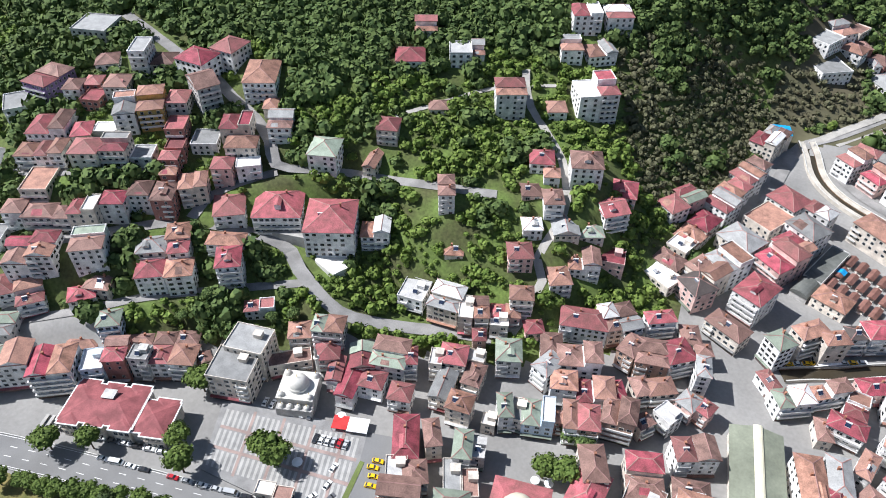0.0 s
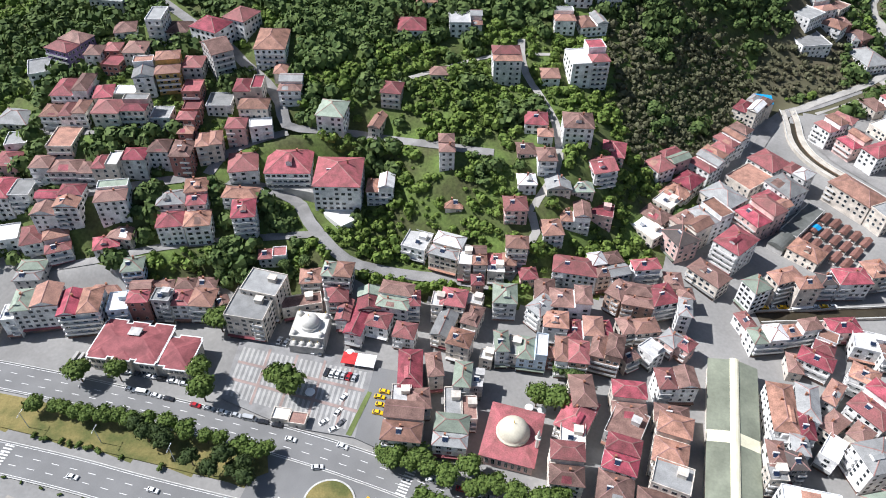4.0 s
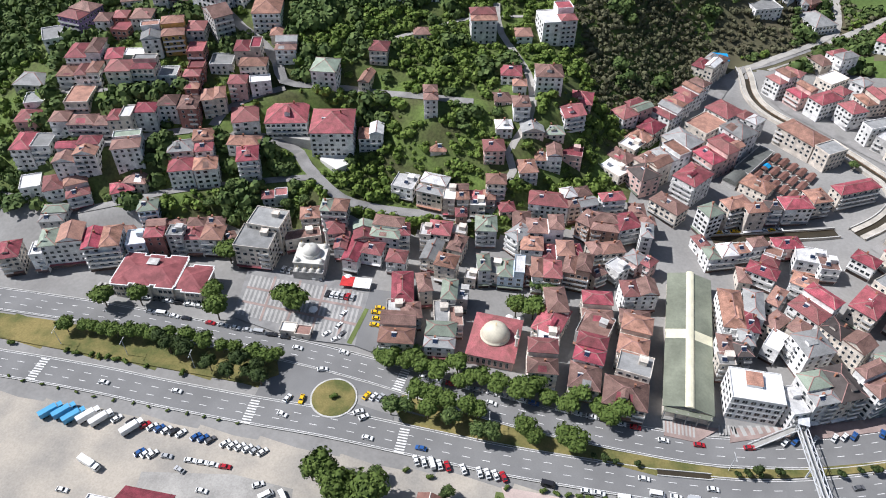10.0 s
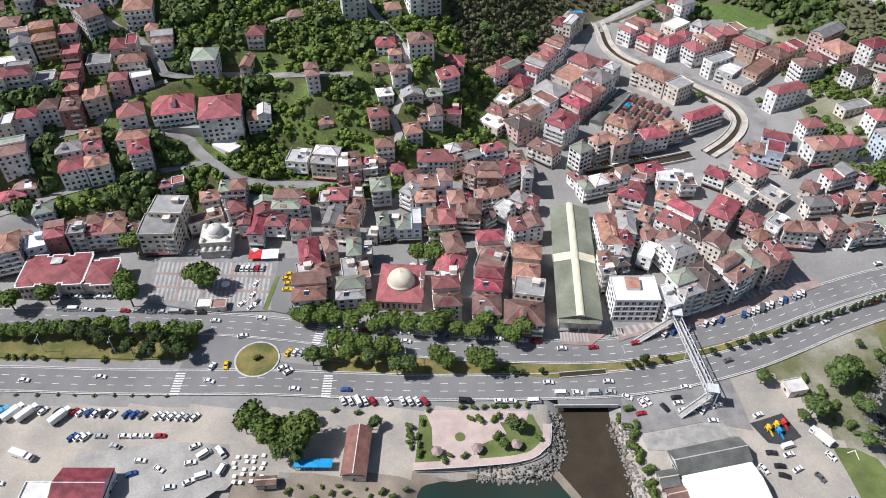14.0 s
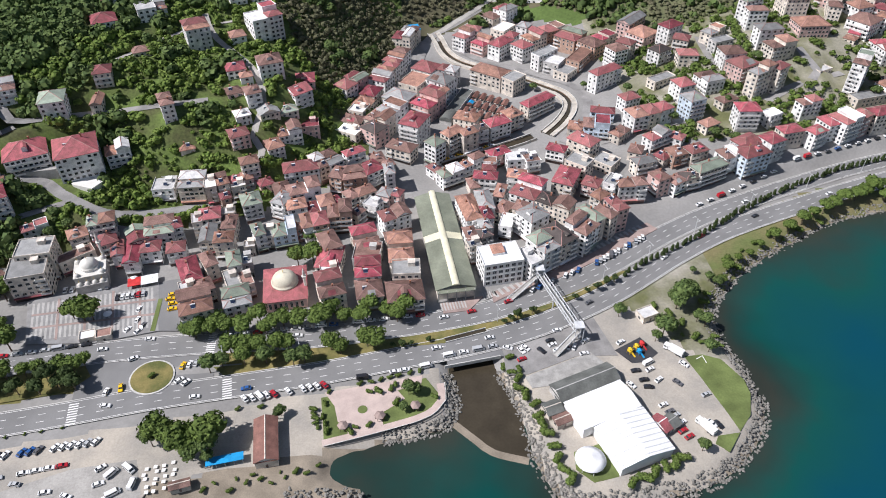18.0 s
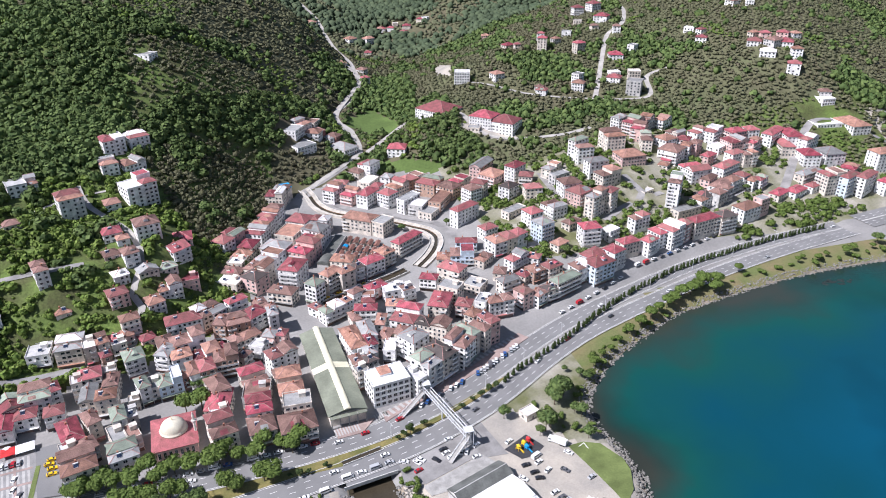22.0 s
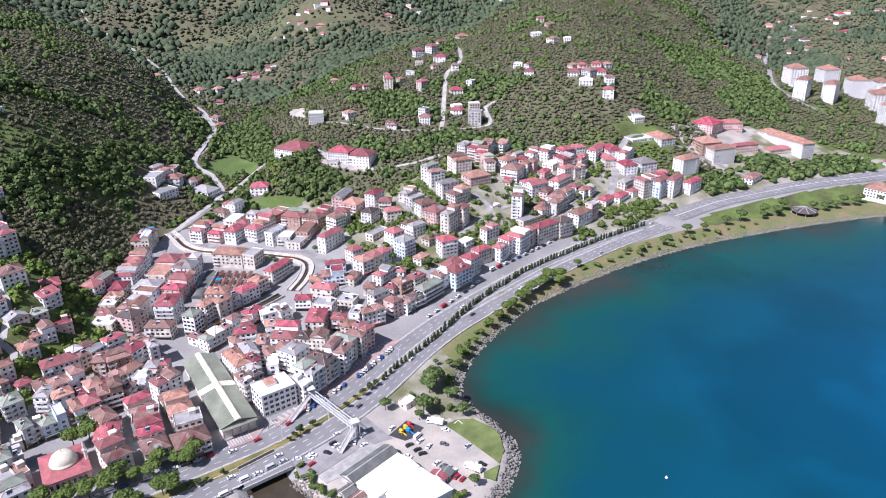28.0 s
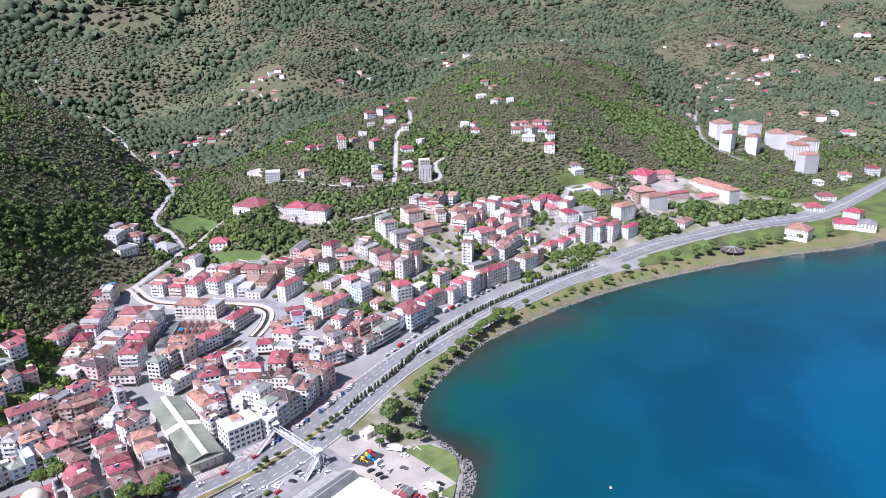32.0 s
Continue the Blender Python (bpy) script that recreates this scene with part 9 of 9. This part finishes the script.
def car_proto(kind, colour, standing=False):
    t = thing(kind, pose(0, 0, -900), "", "")
    b, g = Shape(), Shape()
    if kind == "car":
        profile(b, [(-2.1, 0.25), (2.1, 0.25), (2.15, 0.6), (1.95, 0.78), (1.0, 0.92), (0.35, 1.38), (-1.1, 1.42), (-1.85, 0.98), (-2.15, 0.9)], 0.87, 0.2)
        g.add([(1.02, -0.72, 0.95), (1.02, 0.72, 0.95), (0.4, 0.62, 1.37), (0.4, -0.62, 1.37), (-1.14, -0.62, 1.42), (-1.14, 0.62, 1.42), (-1.82, 0.72, 1.03), (-1.82, -0.72, 1.03)], [(0, 1, 2, 3), (4, 5, 6, 7)])
        for sy in (-1, 1):
            g.add([(0.85, sy * 0.86, 0.93), (-1.6, sy * 0.86, 0.95), (-1.0, sy * 0.71, 1.34), (0.35, sy * 0.71, 1.32)], [(0, 1, 2, 3) if sy < 0 else (3, 2, 1, 0)])
        wheels, half, l = (1.3, -1.3), 0.8, 2.1
    elif kind == "van":
        profile(b, [(-2.7, 0.3), (2.6, 0.3), (2.65, 0.9), (2.2, 1.25), (1.6, 2.05), (-2.6, 2.15), (-2.72, 1.2)], 0.98, 0.12)
        g.add([(2.2, -0.85, 1.3), (2.2, 0.85, 1.3), (1.65, 0.8, 2.0), (1.65, -0.8, 2.0)], [(0, 1, 2, 3)])
        for sy in (-1, 1):
            g.add([(1.7, sy * 0.96, 1.25), (-2.4, sy * 0.96, 1.25), (-2.4, sy * 0.9, 1.85), (1.4, sy * 0.9, 1.85)], [(0, 1, 2, 3) if sy < 0 else (3, 2, 1, 0)])
        wheels, half, l = (1.7, -1.7), 0.9, 2.65
    else:
        b.box(-4.6, -1.2, 0.9, 2.2, 1.2, 3.3).box(2.4, -1.15, 0.5, 4.3, 1.15, 2.6).box(-4.5, -0.5, 0.5, 4.0, 0.5, 0.9)
        g.add([(4.31, -1.0, 1.6), (4.31, 1.0, 1.6), (4.31, 1.0, 2.4), (4.31, -1.0, 2.4)], [(0, 1, 2, 3)])
        for sy in (-1, 1):
            g.add([(4.0, sy * 1.16, 1.6), (2.9, sy * 1.16, 1.6), (2.9, sy * 1.16, 2.3), (4.0, sy * 1.16, 2.3)], [(0, 1, 2, 3) if sy < 0 else (3, 2, 1, 0)])
        wheels, half, l = (3.2, -2.2, -3.6), 1.0, 4.3
    b.part("body", M_CAR[colour], t)
    g.part("glasshouse", M_GLASS, t, "dark tinted glass")
    if standing:
        tyres = Shape()
        for x in wheels:
            for sy in (-1, 1):
                tyres.add([(x + p.co.x, sy * half + p.co.y, 0.32 + p.co.z) for p in WHEEL.vertices], [tuple(q.vertices) for q in WHEEL.polygons])
        tagged(tyres.part("running_gear", M_TYRE, t, "black tyres"), kind="stuff")
        return t
    for x in wheels:
        for sy in (-1, 1):
            put("wheel", WHEEL, t, pose(x, sy * half, 0.32 if kind != "truck" else 0.45) @ Matrix.Diagonal(((1, 1, 1, 1) if kind != "truck" else (1.4, 1.4, 1.4, 1))))
    return t


PROTOS, CARS_PUT = {}, 0


def vehicle(kind, colour, x, y, heading, where, z=None):
    m = pose(x, y, (gz(x, y) + 0.36 if z is None else z), 0, 0, heading)
    standing = kind != "truck" and ("lot" in where or "kerb" in where or "trees" in where or "service" in where or "landward" in where or "hall" in where)
    if (kind, colour, standing) not in PROTOS:
        o = PROTOS[kind, colour, standing] = car_proto(kind, colour, standing)
        o.matrix_basis = m
    else:
        o = copy_thing(PROTOS[kind, colour, standing], m)
    return tagged(o, "%s %s %s" % (colour, {"car": "saloon car", "van": "minibus", "truck": "lorry"}[kind], where), kind, group="vehicles")


def any_colour():
    return rnd.choices(("white", "silver", "black", "red", "blue", "grey"), (12, 3, 2.2, 1.8, 1.4, 1.6))[0]


def parked(a, b, n, heading, where, vans=0.1, z=None, skip=0.08):
    for k in range(n):
        if rnd.random() < skip:
            continue
        u = (k + 0.5) / n
        vehicle("van" if rnd.random() < vans else "car", any_colour(), a[0] + (b[0] - a[0]) * u, a[1] + (b[1] - a[1]) * u, heading + rnd.uniform(-4, 4), where, z)


parked((-76, -36.5), (-13, -30.5), 21, 62, "parked in the gravel lot", z=3.7)
parked((-49, -44.2), (-22, -40.2), 6, 10, "parked in the gravel lot", z=3.7)
parked((-58.5, -46), (-51, -44.6), 3, 62, "parked in the gravel lot", z=3.7, skip=0)
for x, y, hd in ((-39.3, -47, 170), (-9.4, -42.8, 40), (-4.8, -45.5, 50), (1.3, -44.2, -40), (-8.4, -49.7, 20), (4, -50.6, 80), (-2, -54, 30), (-18.7, -53.7, -20), (-28, -57, 30), (-73.7, -67.4, 10), (-27, -51.5, 8), (-6, -57, 40), (-12, -60, 20), (-33, -62, 70)):
    vehicle("car" if x < -5 else "van", any_colour(), x, y, hd, "parked in the gravel lot", 3.7)
for x, y, c in ((-100, -42, "sky-blue"), (-95, -40.5, "sky-blue"), (-85, -39, "white"), (-79.5, -38.5, "white"), (-66, -38, "white"), (-71, -56, "white"), (-90, -41, "sky-blue")):
    vehicle("truck", c, x, y, 62 if y > -50 else -10, "parked in the gravel lot", 3.7)
parked((39, -15.5), (80, -10), 14, 125, "parked at the kerb of the highway", z=4.16, skip=0.25)
parked((82, -9.6), (118, -4.5), 8, 8, "parked at the kerb of the highway", z=4.16, skip=0.3)
parked((123, -0.2), (149, 4.4), 4, 10, "standing on the bridge", z=4.16, skip=0)
parked((22, 20.6), (118, 26), 17, 3, "parked under the street trees", z=4.16)
parked((204, 53.5), (235, 72), 14, 75, "parked before the shops", z=4.5)
parked((168, 37), (200, 52), 9, 60, "parked before the shops", z=4.5, skip=0.2)
parked((-58, 57.5), (-32, 58.5), 8, 95, "parked beside the square", z=4.55)
parked((-28, 50), (-14, 52), 6, 95, "parked on the square", z=4.55)
parked((-120, 19), (-75, 25), 9, 12, "parked by the town hall", skip=0.2)
parked((-110, 13), (-30, 21.5), 14, 8, "parked along the landward road", skip=0.3)
parked((270, 95), (330, 122), 8, 22, "parked by the service road", vans=0.4)
parked((340, 128), (430, 155), 12, 20, "parked by the service road", vans=0.2)
for x, y in ((-1.7, 47), (0.2, 43.8), (0.6, 40.1), (-1.0, 50)):
    vehicle("car", "yellow", x, y, 10, "waiting at the taxi rank", 4.5)
for k in range(10):
    u = k / 9
    vehicle("car", "yellow" if k in (0, 1, 3, 4, 6, 8) else "white", 135.5 + 32 * u, 149.6 + 13.2 * u, 22, "waiting beside the walled stream")
for x, y, hd, c in ((-10.2, 11, 25, "white"), (-11.5, -5, -80, "yellow"), (-17, -6.5, 80, "white"), (-15.3, -13.8, -5, "white"), (12, -3, 40, "white"), (15, -4.5, 50, "white"), (20, -12.5, 5, "white"), (40.5, -10, 185, "blue"), (121, 5, 10, "white"), (145, 9, 10, "white"), (194.6, 27, 28, "grey"),
                    (-17, 29, 60, "white"), (-12, 27.6, 50, "white"), (-10.7, 31, 70, "grey"), (-14, 35, 80, "white"), (-5.6, 22, 0, "white"), (-15, 42, 80, "white"), (-25, 17.6, 8, "white"), (12, 5, 75, "yellow"), (14.8, 5.5, 75, "white"), (17.5, 6, 75, "silver"), (126, 23.5, 10, "white"), (139, 26, 12, "red"), (157, 31, 20, "red"),
                    (-60, -18, 6, "white"), (-90, -24, 6, "white"), (60, 18, 0, "white"), (95, 17, 4, "silver"), (240, 55, 35, "white"), (265, 70, 30, "red"), (300, 97, 25, "white"), (300, 84, 25, "black"), (350, 100, 20, "white"), (410, 133, 17, "white"), (440, 120, 15, "silver"), (520, 147, 8, "white"), (600, 147, 3, "black"), (690, 150, -6, "white")):
    vehicle("car", c, x, y, hd, "driving on the road", None if x < -3 and y > 20 else 4.17)
for x, y, hd, c in ((204.4, -15, 5, "black"), (206.4, -20.2, 5, "black"), (207.2, -24, -8, "black"), (212.5, -20.6, 35, "white"), (210.6, -14.8, 25, "white"), (200.2, -22.3, -55, "white"), (219.9, -22.8, -50, "grey"), (229.4, -29.9, 20, "silver"), (210.2, -33.5, 20, "white"), (211.8, -36.9, 20, "grey"), (213.4, -39.1, 30, "silver"), (214.7, -42.6, 30, "white"), (213.8, -46.4, 25, "red"), (215.4, -49.2, 25, "red"), (226.3, -44.2, -60, "white"), (228.8, -44.8, -60, "black"), (225.9, -13.3, -50, "white"), (202.4, 1.5, 30, "white"),
                    (176, 11.1, 10, "white"), (171.6, 5.3, 15, "black"), (172.2, 2.8, 20, "white"), (173.9, -0.4, 20, "white"), (179.1, 1.4, 65, "white"), (181.4, 0.7, 60, "white"), (187, 3.6, 30, "white"), (166.7, -0.2, -50, "black"), (160, 2, -50, "white"), (157.9, 0.7, -60, "white"), (152.3, 2.7, -20, "white"), (184.9, -3.6, 10, "white"), (157.3, -4.3, 20, "red")):
    vehicle("car", c, x, y, hd, "parked on the headland", 3.64 if y > -8 else 3.66)
for x, y, hd, c in ((223.1, -45.5, 120, "white"), (223.8, -5.6, 133, "white"), (211, -11, 25, "white")):
    vehicle("truck" if x > 220 else "van", c, x, y, hd, "parked on the headland", 3.62)


# ---- street furniture ----
def street_lamp(x, y, rot, z=4.1):
    t = thing("street_lamp", pose(x, y, z, 0, 0, rot), "tall grey steel street lamp beside the highway", "street lamp", group="street lamps")
    Shape().turned([(0.16, -0.4), (0.12, 4), (0.08, 9.5)], 7).part("pole", M_STEEL, t)
    for sy in (-1, 1):
        Shape().box(-0.05, min(0, sy * 1.8), 9.4, 0.05, max(0, sy * 1.8), 9.5).part("arm", M_STEEL, t)
        Shape().box(-0.15, sy * 1.6 - 0.35, 9.3, 0.15, sy * 1.6 + 0.35, 9.42).part("lamp_head", M_LIGHT, t)


for x, y in ((-180, -24), (-150, -19.5), (-120, -13.5), (-90, -9), (-60, -5.5), (30, 5), (62, 6.5), (95, 10), (150, 19), (178, 29.5), (205, 41.5), (232, 56), (262, 73), (300, 92), (340, 107), (380, 120), (420, 131), (460, 138)):
    street_lamp(x, y, 15)


def on_the_water():
    """A buoy out on the bay and a reef awash near the shore."""
    t = thing("buoy", pose(302, -92, 0), "small white buoy floating in the bay", "buoy")
    Shape().turned([(0.3, -0.4), (0.75, 0.0), (0.7, 0.4), (0.2, 0.7)], 10).part("float", M_WHITE, t, smooth=True)
    Shape().turned([(0.07, 0.6), (0.07, 1.5), (0.02, 1.6)], 6).part("staff", M_STEEL, t)
    rs = np.random.RandomState(8)
    reef = thing("reef", pose(466, 85, 0), "dark weedy rocks just awash near the shore", "rocks")
    for k in range(26):
        a, d, r0 = rs.uniform(0, 6.28), rs.uniform(0, 1) ** 0.7, rs.uniform(0.8, 2.2)
        Shape().turned([(r0, -0.9), (r0 * 0.8, 0.05), (r0 * 0.3, 0.22)], 7).part("rock", M_WEED, reef).location = (13 * d * math.cos(a), 4.5 * d * math.sin(a), 0)


on_the_water()
